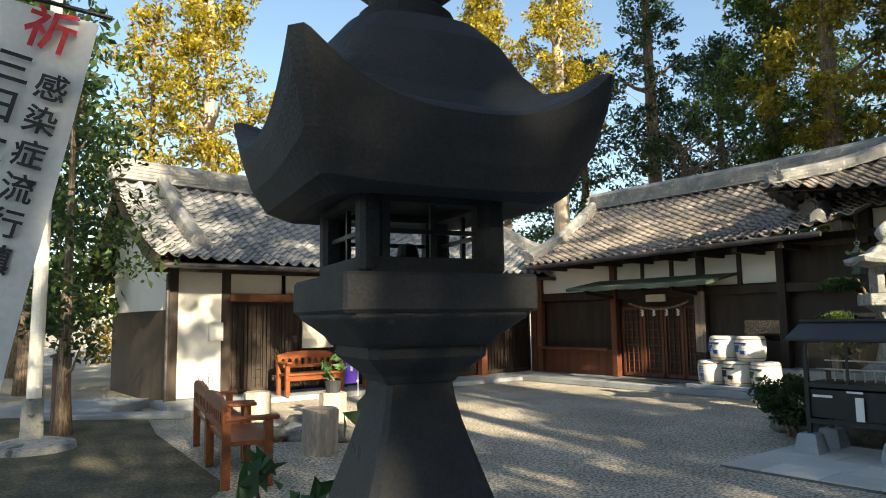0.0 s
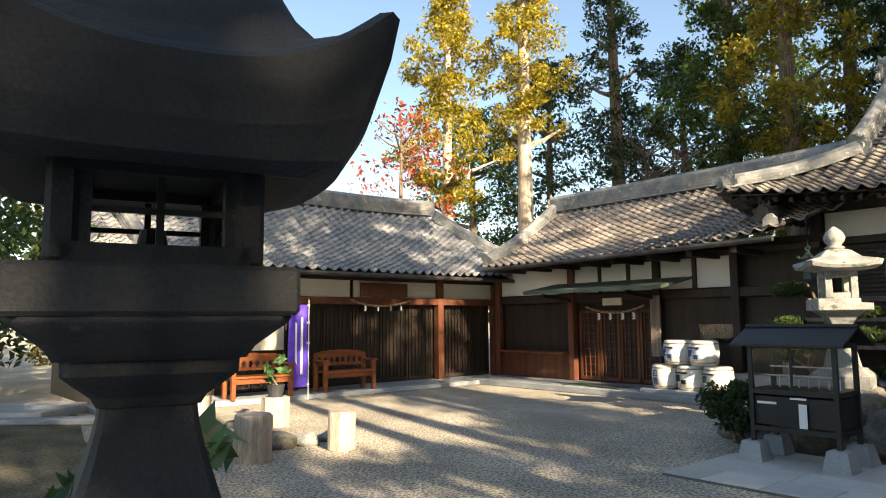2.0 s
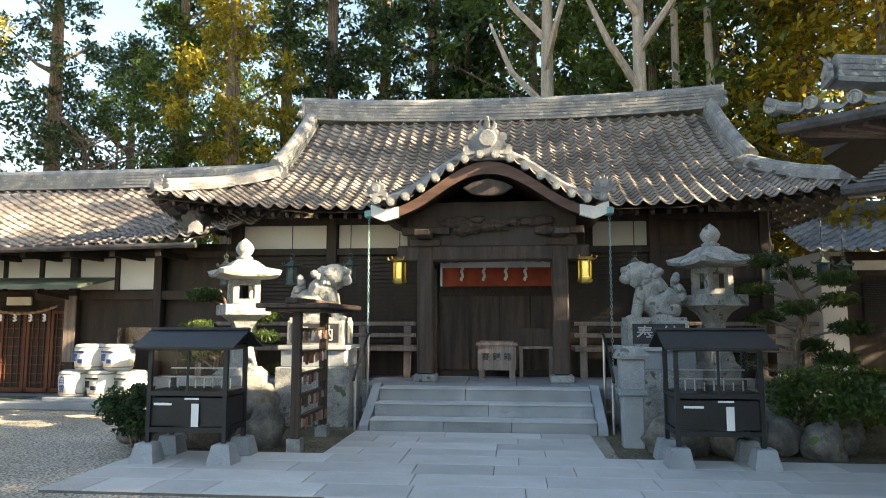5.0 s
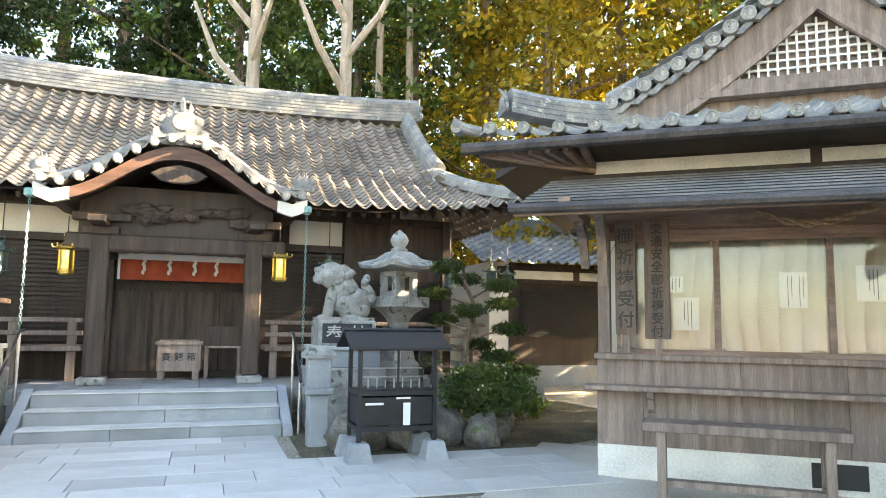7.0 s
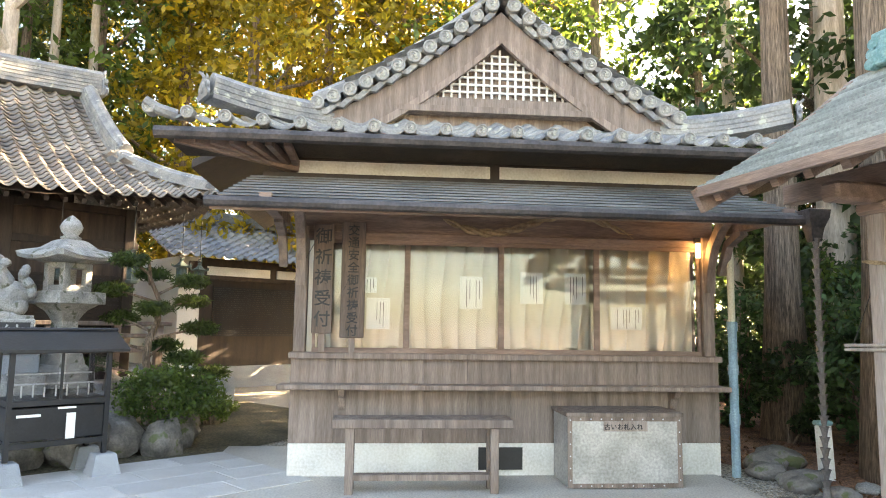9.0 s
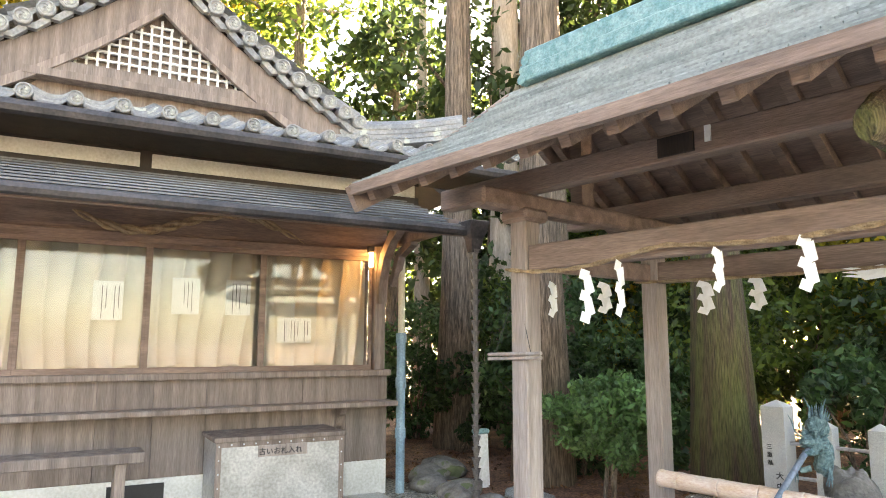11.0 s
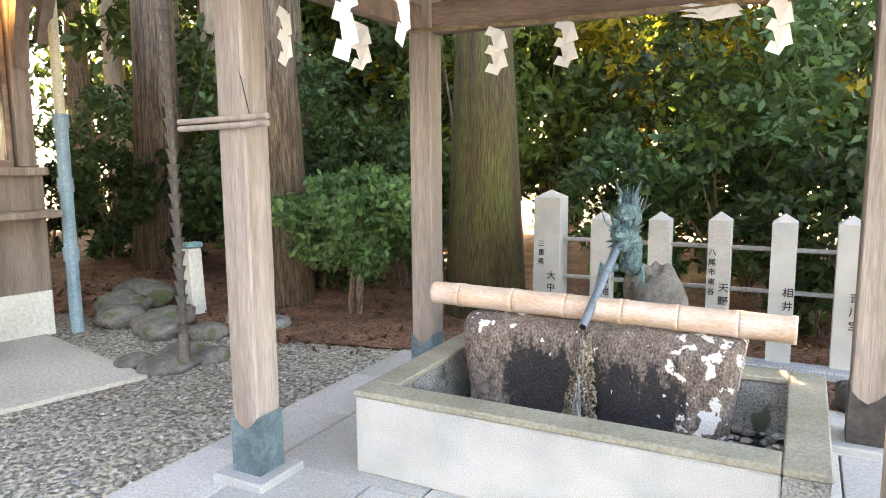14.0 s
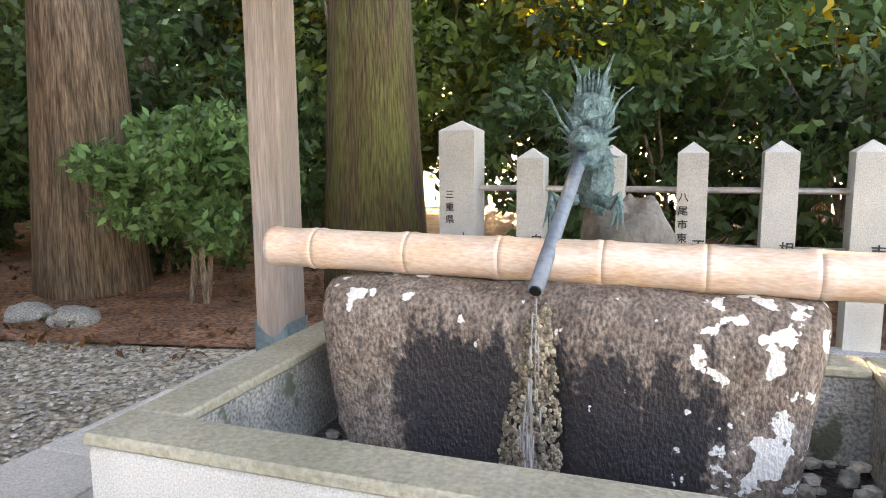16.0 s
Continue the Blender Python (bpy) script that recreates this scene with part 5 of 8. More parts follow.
def square_rings(bm, rings, seg=48, sharp=2.6):
    """Rings of (half side, base height, corner lift, corner reach) with squared corners, joined into a skin."""
    made = []
    for a, z, lift, reach in rings:
        ring = []
        for i in range(seg):
            th = 2 * math.pi * (i + 0.5) / seg + math.pi / 4
            c, s = math.cos(th), math.sin(th)
            k = max(abs(c), abs(s))
            corner = (min(abs(c), abs(s)) / k) ** sharp
            r = a / k * (1 + reach * corner)
            ring.append(bm.verts.new((r * c, r * s, z + lift * corner)))
        made.append(ring)
    for p, q in zip(made, made[1:]):
        for i in range(seg):
            bm.faces.new((p[i], p[(i + 1) % seg], q[(i + 1) % seg], q[i]))
    bm.faces.new(made[0][::-1])
    bm.faces.new(made[-1])
    return bm


lantern = thing("stone_lantern", LANTERN, "large dark weathered stone lantern with upswept roof", "stone lantern")
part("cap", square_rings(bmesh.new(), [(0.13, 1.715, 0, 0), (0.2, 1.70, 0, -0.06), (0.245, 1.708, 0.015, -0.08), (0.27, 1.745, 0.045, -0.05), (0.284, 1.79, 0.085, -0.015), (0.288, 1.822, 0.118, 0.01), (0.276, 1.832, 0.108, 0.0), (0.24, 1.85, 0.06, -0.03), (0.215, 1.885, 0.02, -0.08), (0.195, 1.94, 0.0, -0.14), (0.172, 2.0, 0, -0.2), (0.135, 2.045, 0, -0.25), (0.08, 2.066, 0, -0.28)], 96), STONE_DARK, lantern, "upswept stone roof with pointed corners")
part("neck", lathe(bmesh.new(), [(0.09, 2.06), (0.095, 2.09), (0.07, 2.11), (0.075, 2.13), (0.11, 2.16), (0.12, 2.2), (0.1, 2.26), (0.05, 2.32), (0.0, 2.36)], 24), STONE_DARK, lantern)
F = 0.118
for sx in (-1, 1):
    for sy in (-1, 1):
        part("fire_box_post", boxes((sx * F - 0.02, sx * F + 0.02, sy * F - 0.02, sy * F + 0.02, 1.577, 1.74)), STONE_DARK, lantern, bevel=0.008)
for z0, z1 in ((1.577, 1.605), (1.70, 1.74)):
    for s in (-1, 1):
        part("fire_box_rail", boxes((-F, F, s * F - 0.02, s * F + 0.02, z0, z1)), STONE_DARK, lantern)
        part("fire_box_rail", boxes((s * F - 0.02, s * F + 0.02, -F, F, z0, z1)), STONE_DARK, lantern)
for s in (-1, 1):
    part("muntin", boxes((-0.005, 0.005, s * F - 0.004, s * F + 0.004, 1.6, 1.705), (-F, F, s * F - 0.004, s * F + 0.004, 1.648, 1.656)), IRON, lantern)
    part("muntin", boxes((s * F - 0.004, s * F + 0.004, -0.005, 0.005, 1.6, 1.705), (s * F - 0.004, s * F + 0.004, -F, F, 1.648, 1.656)), IRON, lantern)
    for k in (-1, 1):
        part("shutter_edge", boxes((k * 0.092 - 0.008, k * 0.092 + 0.008, s * F - 0.012, s * F + 0.012, 1.6, 1.705)), STONE_DARK, lantern)
part("candle_cup", lathe(bmesh.new(), [(0.02, 1.577), (0.014, 1.6), (0.022, 1.62), (0.018, 1.64), (0.0, 1.645)], 12), IRON, lantern)
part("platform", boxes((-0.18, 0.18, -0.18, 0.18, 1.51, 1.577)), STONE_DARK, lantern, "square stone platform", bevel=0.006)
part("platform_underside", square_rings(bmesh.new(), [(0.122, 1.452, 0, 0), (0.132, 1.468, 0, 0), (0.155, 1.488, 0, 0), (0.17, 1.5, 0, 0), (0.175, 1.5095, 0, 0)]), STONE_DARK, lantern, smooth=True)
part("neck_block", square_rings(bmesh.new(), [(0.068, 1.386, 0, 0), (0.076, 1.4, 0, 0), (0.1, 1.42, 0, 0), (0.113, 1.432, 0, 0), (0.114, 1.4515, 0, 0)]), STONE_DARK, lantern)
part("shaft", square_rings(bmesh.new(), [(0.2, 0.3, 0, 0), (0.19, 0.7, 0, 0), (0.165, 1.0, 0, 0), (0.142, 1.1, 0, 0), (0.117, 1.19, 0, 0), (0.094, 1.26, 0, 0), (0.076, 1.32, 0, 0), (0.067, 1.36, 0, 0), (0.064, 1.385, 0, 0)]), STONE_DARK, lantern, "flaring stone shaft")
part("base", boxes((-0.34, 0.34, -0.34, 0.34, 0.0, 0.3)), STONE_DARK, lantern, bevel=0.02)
writing("献", 0.085, pose(-0.108, 0.04, 1.2, -16, 0, -90) @ pose(0, -0.002, 0), INK, lantern)
writing("燈", 0.085, pose(-0.136, 0.04, 1.1, -16, 0, -90) @ pose(0, -0.002, 0), INK, lantern)


# ---- paper streamers and ropes ----
def shide_mesh(h, w):
    bm = bmesh.new()
    z, x = 0.0, 0.0
    n = 5
    w *= 0.72
    for i in range(n):
        s = 1 if i % 2 else -1
        zz = z - h / n
        a = [(x - w / 2, 0.006 * s, z), (x + w / 2, -0.004 * s, z + 0.02 * s), (x + w / 2 + s * w * 0.35, 0.01, zz), (x - w / 2 + s * w * 0.35, -0.006, zz - 0.02 * s)]
        f = [bm.verts.new(p) for p in a]
        b = [bm.verts.new((p[0], p[1] + 0.002, p[2])) for p in a]
        bm.faces.new(f)
        bm.faces.new(b[::-1])
        for k in range(4):
            bm.faces.new((f[k], b[k], b[(k + 1) % 4], f[(k + 1) % 4]))
        z, x = zz + 0.015, x - s * w * 0.12
    return bm


def shide(m, place, h=0.2, w=0.055, turn=0.0, group="paper streamers"):
    ob = part("paper_streamer", shide_mesh(h, w), PAPER)
    ob.matrix_world = m @ pose(*place, 0, 0, turn)
    return tagged(ob, "white zigzag paper streamer on a rope", "streamer", group)


def rope(m, points, r, label="straw rope with paper streamers"):
    t = thing("straw_rope", m, label, "rope")
    for k in range(2):
        pts = [Vector(p) + Vector((0, r * 0.6 * math.cos(i * 0.9 + k * math.pi), r * 0.6 * math.sin(i * 0.9 + k * math.pi))) for i, p in enumerate(points)]
        part("strand", sweep(bmesh.new(), pts, ring_profile(r * 0.75, 6)), STRAW, t)
    return t


def catenary(a, b, sag, n=40):
    a, b = Vector(a), Vector(b)
    return [a.lerp(b, i / n) - Vector((0, 0, sag * 4 * (i / n) * (1 - i / n))) for i in range(n + 1)]


rope(ANNEX, catenary((-0.35, -0.12, 1.8), (1.15, -0.12, 1.8), 0.14), 0.022)
for i, x in enumerate((0.0, 0.3, 0.62, 0.9)):
    shide(ANNEX, (x, -0.13, 1.66), 0.22, 0.06)
rope(LEFT, catenary((4.9, -0.08, 2.0), (6.6, -0.08, 2.0), 0.14), 0.024)
for x in (5.3, 5.65, 6.0, 6.3):
    shide(LEFT, (x, -0.1, 1.88), 0.2, 0.055)
rope(HALL, catenary((-0.88, 3.15, 2.62), (1.28, 3.15, 2.62), -0.03), 0.04)
for x in (-0.47, -0.07, 0.33, 0.68):
    shide(HALL, (x, 3.1, 2.6), 0.42, 0.06)

# ---- hall fittings ----
ob_ = thing("offering_box", HALL @ Matrix.Translation((0.17, 2.75, 0.54)), "grey wooden offering box with white edging", "offering box")
part("body", boxes((-0.33, 0.33, -0.2, 0.2, 0.14, 0.56)), WOOD_GREY, ob_, bevel=0.008)
part("rim", boxes((-0.36, 0.36, -0.23, 0.23, 0.56, 0.61)), WOOD_GREY, ob_, bevel=0.006)
for x in (-0.26, 0.26):
    part("foot", boxes((x - 0.05, x + 0.05, -0.22, 0.22, 0.0, 0.14)), WOOD_GREY, ob_, "grey wooden foot", bevel=0.006)
for k in range(7):
    part("top_slat", boxes((-0.3, 0.3, -0.19 + k * 0.058, -0.16 + k * 0.058, 0.61, 0.635)), WOOD_GREY, ob_)
writing("賽銭箱", 0.14, pose(-0.19, -0.203, 0.32), INK, ob_, False, 1.35)
tb = thing("side_table", HALL @ Matrix.Translation((0.85, 3.0, 0.54)), "low grey wooden stand beside the offering box", "stand")
part("top", boxes((-0.3, 0.3, -0.2, 0.2, 0.5, 0.54)), WOOD_GREY, tb)
part("panel", boxes((-0.3, 0.3, -0.18, -0.15, 0.54, 0.86)), WOOD_PORCH, tb, bevel=0.01)
for x in (-0.26, 0.26):
    part("leg", boxes((x - 0.03, x + 0.03, -0.18, 0.18, 0.0, 0.5)), WOOD_GREY, tb)


def hanging_lantern(m, mat, label, length, group, s=1.0):
    t = thing("hanging_lantern", m, label, "hanging lantern", group)
    part("body", lathe(bmesh.new(), [(0.085 * s, -0.17 * s), (0.09 * s, -0.15 * s), (0.09 * s, 0.1 * s), (0.08 * s, 0.12 * s)], 6), mat, t)
    for k in range(6):
        a = k * math.pi / 3
        part("bar", rod(bmesh.new(), (0.095 * s * math.cos(a), 0.095 * s * math.sin(a), -0.17 * s), (0.095 * s * math.cos(a), 0.095 * s * math.sin(a), 0.12 * s), 0.008 * s, seg=5), mat, t)
    part("roof", lathe(bmesh.new(), [(0.16 * s, 0.13 * s), (0.165 * s, 0.145 * s), (0.09 * s, 0.18 * s), (0.05 * s, 0.22 * s), (0.03 * s, 0.25 * s), (0.045 * s, 0.27 * s), (0.0, 0.3 * s)], 6), mat, t)
    for k in range(6):
        a = k * math.pi / 3
        part("roof_curl", sweep(bmesh.new(), [(0.15 * s * math.cos(a), 0.15 * s * math.sin(a), 0.14 * s), (0.18 * s * math.cos(a), 0.18 * s * math.sin(a), 0.15 * s), (0.19 * s * math.cos(a), 0.19 * s * math.sin(a), 0.19 * s)], ring_profile(0.012 * s, 5)), mat, t)
    part("base", lathe(bmesh.new(), [(0.07 * s, -0.24 * s), (0.11 * s, -0.22 * s), (0.12 * s, -0.18 * s), (0.08 * s, -0.17 * s)], 6), mat, t)
    part("chain", rod(bmesh.new(), (0, 0, 0.28 * s), (0, 0, length), 0.008, seg=6), IRON, t)
    ringm = sweep(bmesh.new(), [(0.04 * s * math.cos(a), 0, 0.32 * s + 0.04 * s * math.sin(a)) for a in [i * math.pi / 6 for i in range(13)]], ring_profile(0.008, 5), up=(0, 1, 0))
    part("ring", ringm, mat, t)


for x in (-1.42, 1.62):
    hanging_lantern(HALL @ Matrix.Translation((x, 1.9, 2.38)), GOLD, "gilt hexagonal hanging lantern under the porch eave", 0.62, "gilt hanging lanterns", 1.05)
for x, y in ((-4.6, 2.3), (-3.4, 2.3), (-2.35, 2.3), (2.5, 2.4), (3.6, 2.4), (4.7, 2.4), (5.6, 2.6), (6.2, 3.2)):
    hanging_lantern(HALL @ Matrix.Translation((x, y, 2.35)), BRONZE, "dull green bronze hanging lantern under the eave", 1.05, "bronze hanging lanterns", 0.95)
for x in (-1.82, 1.95):
    ch = thing("drain_chain", HALL @ Matrix.Translation((x, 1.3, 0)), "green copper chain from the porch gutter", "chain")
    lk = sweep(bmesh.new(), [(0.016 * math.cos(a), 0, 0.03 * math.sin(a)) for a in [i * math.pi / 4 for i in range(9)]], ring_profile(0.005, 4), up=(0, 1, 0))
    lk_me = bpy.data.meshes.new("chain_link")
    lk.to_mesh(lk_me)
    lk.free()
    for i in range(50):
        o = link("chain_link", lk_me, COPPER, ch)
        o.matrix_local = pose(0, 0, 0.6 + i * 0.052, 0, 0, 90 * (i % 2))
    part("spout", boxes((-0.06, 0.06, -0.1, 0.1, 3.15, 3.27)), COPPER, ch, bevel=0.02)


# ---- stone lanterns of the forecourt ----
def garden_lantern(m, h, label):
    t = thing("stone_lantern", m, label, "stone lantern", "granite lanterns of the forecourt")
    k = h / 2.75
    Z = lambda *p: [(r * k, z * k) for r, z in p]
    part("pedestal", boulder(bmesh.new(), (0, 0, 0.3 * k), (0.62, 0.55, 0.42), int(h * 100), 0.25), ROCK, t, "rough stone pedestal", smooth=True)
    part("base", lathe(bmesh.new(), Z((0.42, 0.6), (0.42, 0.78), (0.34, 0.84), (0.3, 0.88)), 6), STONE, t)
    part("shaft", lathe(bmesh.new(), Z((0.27, 0.88), (0.22, 1.05), (0.17, 1.25), (0.15, 1.42), (0.2, 1.5)), 4, math.pi / 4, square=False), STONE, t, smooth=False)
    part("platform", boxes((-0.33 * k, 0.33 * k, -0.33 * k, 0.33 * k, 1.64 * k, 1.8 * k)), STONE, t, bevel=0.012)
    part("platform_underside", lathe(bmesh.new(), Z((0.2, 1.5), (0.25, 1.56), (0.38, 1.64)), 4, math.pi / 4), STONE, t)
    for sx in (-1, 1):
        for sy in (-1, 1):
            part("fire_box_post", boxes(*[[v * k for v in (min(sx * 0.11, sx * 0.2), max(sx * 0.11, sx * 0.2), min(sy * 0.11, sy * 0.2), max(sy * 0.11, sy * 0.2), 1.8, 2.16)]]), STONE, t, bevel=0.006)
    part("fire_box_rail", boxes(*[[v * k for v in d] for d in ((-0.19, 0.19, -0.19, 0.19, 1.8, 1.88), (-0.19, 0.19, -0.19, 0.19, 2.1, 2.18))]), STONE, t)
    part("cap", square_rings(bmesh.new(), [(r * k, z * k, l * k, c) for r, z, l, c in ((0.22, 2.17, 0, 0), (0.44, 2.2, 0.05, 0), (0.46, 2.24, 0.09, 0), (0.4, 2.29, 0.05, 0), (0.26, 2.36, 0.0, 0), (0.16, 2.45, 0, 0), (0.12, 2.47, 0, 0))]), STONE, t, "mossy upswept stone cap")
    part("finial", lathe(bmesh.new(), Z((0.1, 2.46), (0.13, 2.5), (0.08, 2.53), (0.12, 2.58), (0.14, 2.64), (0.1, 2.72), (0.03, 2.78), (0.0, 2.8)), 16), STONE, t, smooth=True)


garden_lantern(HALL @ pose(3.36, 1.0, 0, 0, 0, 20), 2.9, "pale granite lantern on a rough stone pedestal")
garden_lantern(HALL @ pose(-3.46, 0.3, 0, 0, 0, 35), 2.68, "mossy granite lantern beside the candle case")


# ---- guardian statues ----
def guardian(m, flip):
    """A seated lion-dog as one plain sculpted mesh."""
    bm = bmesh.new()
    f = -1 if flip else 1
    S = lambda c, s, sd, r=0.1: boulder(bm, (c[0] * f, c[1], c[2]), s, sd, r, 3)
    S((0.1, 0, 0.26), (0.3, 0.2, 0.25), 1, 0.15)
    box(bm, -0.42, 0.42, -0.22, 0.22, 0.0, 0.05)
    S((0.0, 0, 0.45), (0.22, 0.19, 0.22), 15, 0.2)
    S((0.22, 0, 0.16), (0.17, 0.19, 0.15), 2)
    S((-0.08, 0, 0.36), (0.18, 0.15, 0.24), 3, 0.15)
    S((-0.2, 0, 0.68), (0.22, 0.2, 0.19), 4, 0.15)
    S((-0.37, 0, 0.61), (0.1, 0.12, 0.08), 5)
    S((-0.36, 0, 0.74), (0.1, 0.11, 0.06), 6)
    for k in range(40):
        rnd = random.Random(k)
        S((-0.14 + 0.22 * rnd.random(), -0.16 + 0.32 * rnd.random(), 0.42 + 0.38 * rnd.random()), (0.06, 0.06, 0.06), 20 + k, 0.2)
    for y in (-0.09, 0.09):
        rod(bm, (-0.26 * f, y, 0.0), (-0.17 * f, y, 0.4), 0.06, 0.08)
        S((-0.29, y, 0.04), (0.09, 0.065, 0.05), 8)
        S((0.1, y * 1.6, 0.05), (0.14, 0.06, 0.05), 9)
    for k in range(7):
        S((0.36 + 0.05 * math.sin(k), 0.02 * (-1) ** k, 0.28 + 0.06 * k), (0.09 - 0.006 * k, 0.08, 0.07), 60 + k, 0.2)
    t = part("guardian_statue", bm, STONE, smooth=False)
    t.matrix_world = m
    return tagged(t, "carved grey stone lion-dog statue on its plinth", "statue", "guardian statues")


for x, flip in ((2.48, False), (-2.45, True)):
    base = thing("statue_plinth", HALL @ Matrix.Translation((x, 0.85, 0)), "stepped grey stone plinth carved with characters", "plinth", "statue plinths")
    part("lower_block", boxes((-0.55, 0.55, -0.45, 0.45, 0.0, 0.85)), STONE, base, bevel=0.015)
    part("middle_block", boxes((-0.48, 0.48, -0.4, 0.4, 0.85, 1.1)), STEP, base, bevel=0.012)
    part("slab", boxes((-0.52, 0.52, -0.44, 0.44, 1.1, 1.16)), STONE_PALE, base, bevel=0.01)
    part("upper_block", boxes((-0.42, 0.42, -0.33, 0.33, 1.16, 1.52)), STONE, base, bevel=0.012)
    part("panel", boxes((-0.36, 0.36, -0.336, -0.33, 1.2, 1.48)), STONE_DARK, base, "dark recessed panel")
    writing("奉納", 0.24, pose(-0.19, -0.339, 1.25), STONE_PALE, base, False, 1.5)
    guardian(HALL @ Matrix.Translation((x, 0.85, 1.52)), flip)


# ---- candle cases ----
def candle_case(m, label):
    t = thing("candle_case", m, label, "candle case", "candle cases")
    for sx in (-1, 1):
        for sy in (-1, 1):
            x, y = sx * 0.42, sy * 0.26
            part("post", boxes((x - 0.022, x + 0.022, y - 0.022, y + 0.022, 0.2, 1.26)), IRON, t)
            ft = part("foot_stone", lathe(bmesh.new(), [(0.14, 0.0), (0.095, 0.22), (0.085, 0.23)], 4, math.pi / 4, Matrix.Translation((x, y, 0)), True), STEP, t, "grey concrete foot")
    for z in (0.34, 0.72, 1.2):
        part("frame_rail", boxes((-0.44, 0.44, -0.28, -0.25, z, z + 0.05), (-0.44, 0.44, 0.25, 0.28, z, z + 0.05), (-0.44, -0.41, -0.28, 0.28, z, z + 0.05), (0.41, 0.44, -0.28, 0.28, z, z + 0.05)), IRON, t)
    part("tray", boxes((-0.42, 0.42, -0.26, 0.26, 0.74, 0.77)), IRON, t)
    part("lower_box", boxes((-0.42, 0.42, -0.25, 0.25, 0.4, 0.7)), IRON, t, bevel=0.006)
    part("centre_bar", boxes((-0.012, 0.012, -0.275, -0.26, 0.77, 1.2)), IRON, t)
    for sx in (-1, 1):
        g = part("pane", boxes((sx * 0.21 - 0.18, sx * 0.21 + 0.18, -0.266, -0.262, 0.78, 1.19)), GLASS, t)
        g.visible_shadow = False
    bm = bmesh.new()
    for sx in (-1, 1):
        v = [bm.verts.new((x, y, z)) for x, y, z in ((-0.56, sx * 0.42, 1.24), (0.56, sx * 0.42, 1.24), (0.56, 0, 1.42), (-0.56, 0, 1.42))]
        w = [bm.verts.new((c.co.x, c.co.y, c.co.z - 0.025)) for c in v]
        for q in (v, w[::-1], (v[0], w[0], w[1], v[1]), (v[0], v[3], w[3], w[0]), (v[1], w[1], w[2], v[2])):
            bm.faces.new(q)
    part("roof", bm, IRON, t, "black metal roof")
    part("ridge_cap", boxes((-0.57, 0.57, -0.035, 0.035, 1.405, 1.44)), IRON, t, bevel=0.01)
    for k in range(8):
        part("candle", rod(bmesh.new(), (-0.36 + k * 0.1, 0.05, 0.77), (-0.36 + k * 0.1, 0.05, 0.86 + 0.02 * (k % 3)), 0.008, seg=6), PAPER, t, "white candle")
    for x0, x1, z0, z1 in ((-0.02, 0.14, 0.68, 0.7), (-0.36, -0.16, 0.62, 0.645), (0.06, 0.14, 0.4, 0.64)):
        part("label_strip", boxes((x0, x1, -0.284, -0.28, z0, z1)), PAPER, t, "white paper label")
    part("candle_rail", boxes((-0.38, 0.38, -0.12, -0.1, 0.9, 0.915), (-0.38, 0.38, 0.1, 0.12, 0.98, 0.995)), STEEL, t)


candle_case(HALL @ Matrix.Translation((2.55, -1.75, 0)), "black metal candle case with glass panes by the steps")
candle_case(HALL @ Matrix.Translation((-3.0, -2.05, 0)), "black metal candle case with glass panes by the gravel")
for i, (x, y, sx, sy, sz) in enumerate(((2.3, -1.1, 0.34, 0.28, 0.3), (2.95, -1.2, 0.4, 0.3, 0.34), (3.4, -1.0, 0.3, 0.26, 0.3), (3.85, -1.3, 0.22, 0.2, 0.26), (4.15, -0.9, 0.2, 0.2, 0.24), (4.45, -0.4, 0.24, 0.2, 0.2), (4.7, 0.1, 0.2, 0.24, 0.24), (3.8, 0.7, 0.36, 0.3, 0.36), (-2.6, -1.2, 0.3, 0.25, 0.3), (-3.3, -1.1, 0.34, 0.28, 0.32), (-3.9, -1.3, 0.26, 0.2, 0.2), (-4.3, -1.0, 0.22, 0.2, 0.16), (4.3, 1.4, 0.36, 0.3, 0.5), (5.2, 1.5, 0.3, 0.3, 0.3))):
    r = part("garden_rock", boulder(bmesh.new(), (0, 0, 0), (sx, sy, sz), 700 + i, 0.4), ROCK, smooth=True)
    r.matrix_world = HALL @ pose(x, y, sz * 0.55, 0, 0, i * 50)
    tagged(r, "dark rough garden rock beside the plinths", "rock", "garden rocks")
pc = thing("stone_post", HALL @ Matrix.Translation((1.88, -0.75, 0)), "small square granite post with a pyramid cap", "stone post")
part("shaft", boxes((-0.12, 0.12, -0.12, 0.12, 0.0, 0.62)), STEP, pc, bevel=0.01)
part("block", boxes((-0.14, 0.14, -0.14, 0.14, 0.7, 1.06)), STEP, pc, bevel=0.01)
part("ledge", boxes((-0.17, 0.17, -0.17, 0.17, 0.62, 0.7)), STEP, pc, bevel=0.015)
part("cap", lathe(bmesh.new(), [(0.19, 1.06), (0.19, 1.1), (0.12, 1.2), (0.1, 1.21)], 4, math.pi / 4, square=True), STONE, pc)

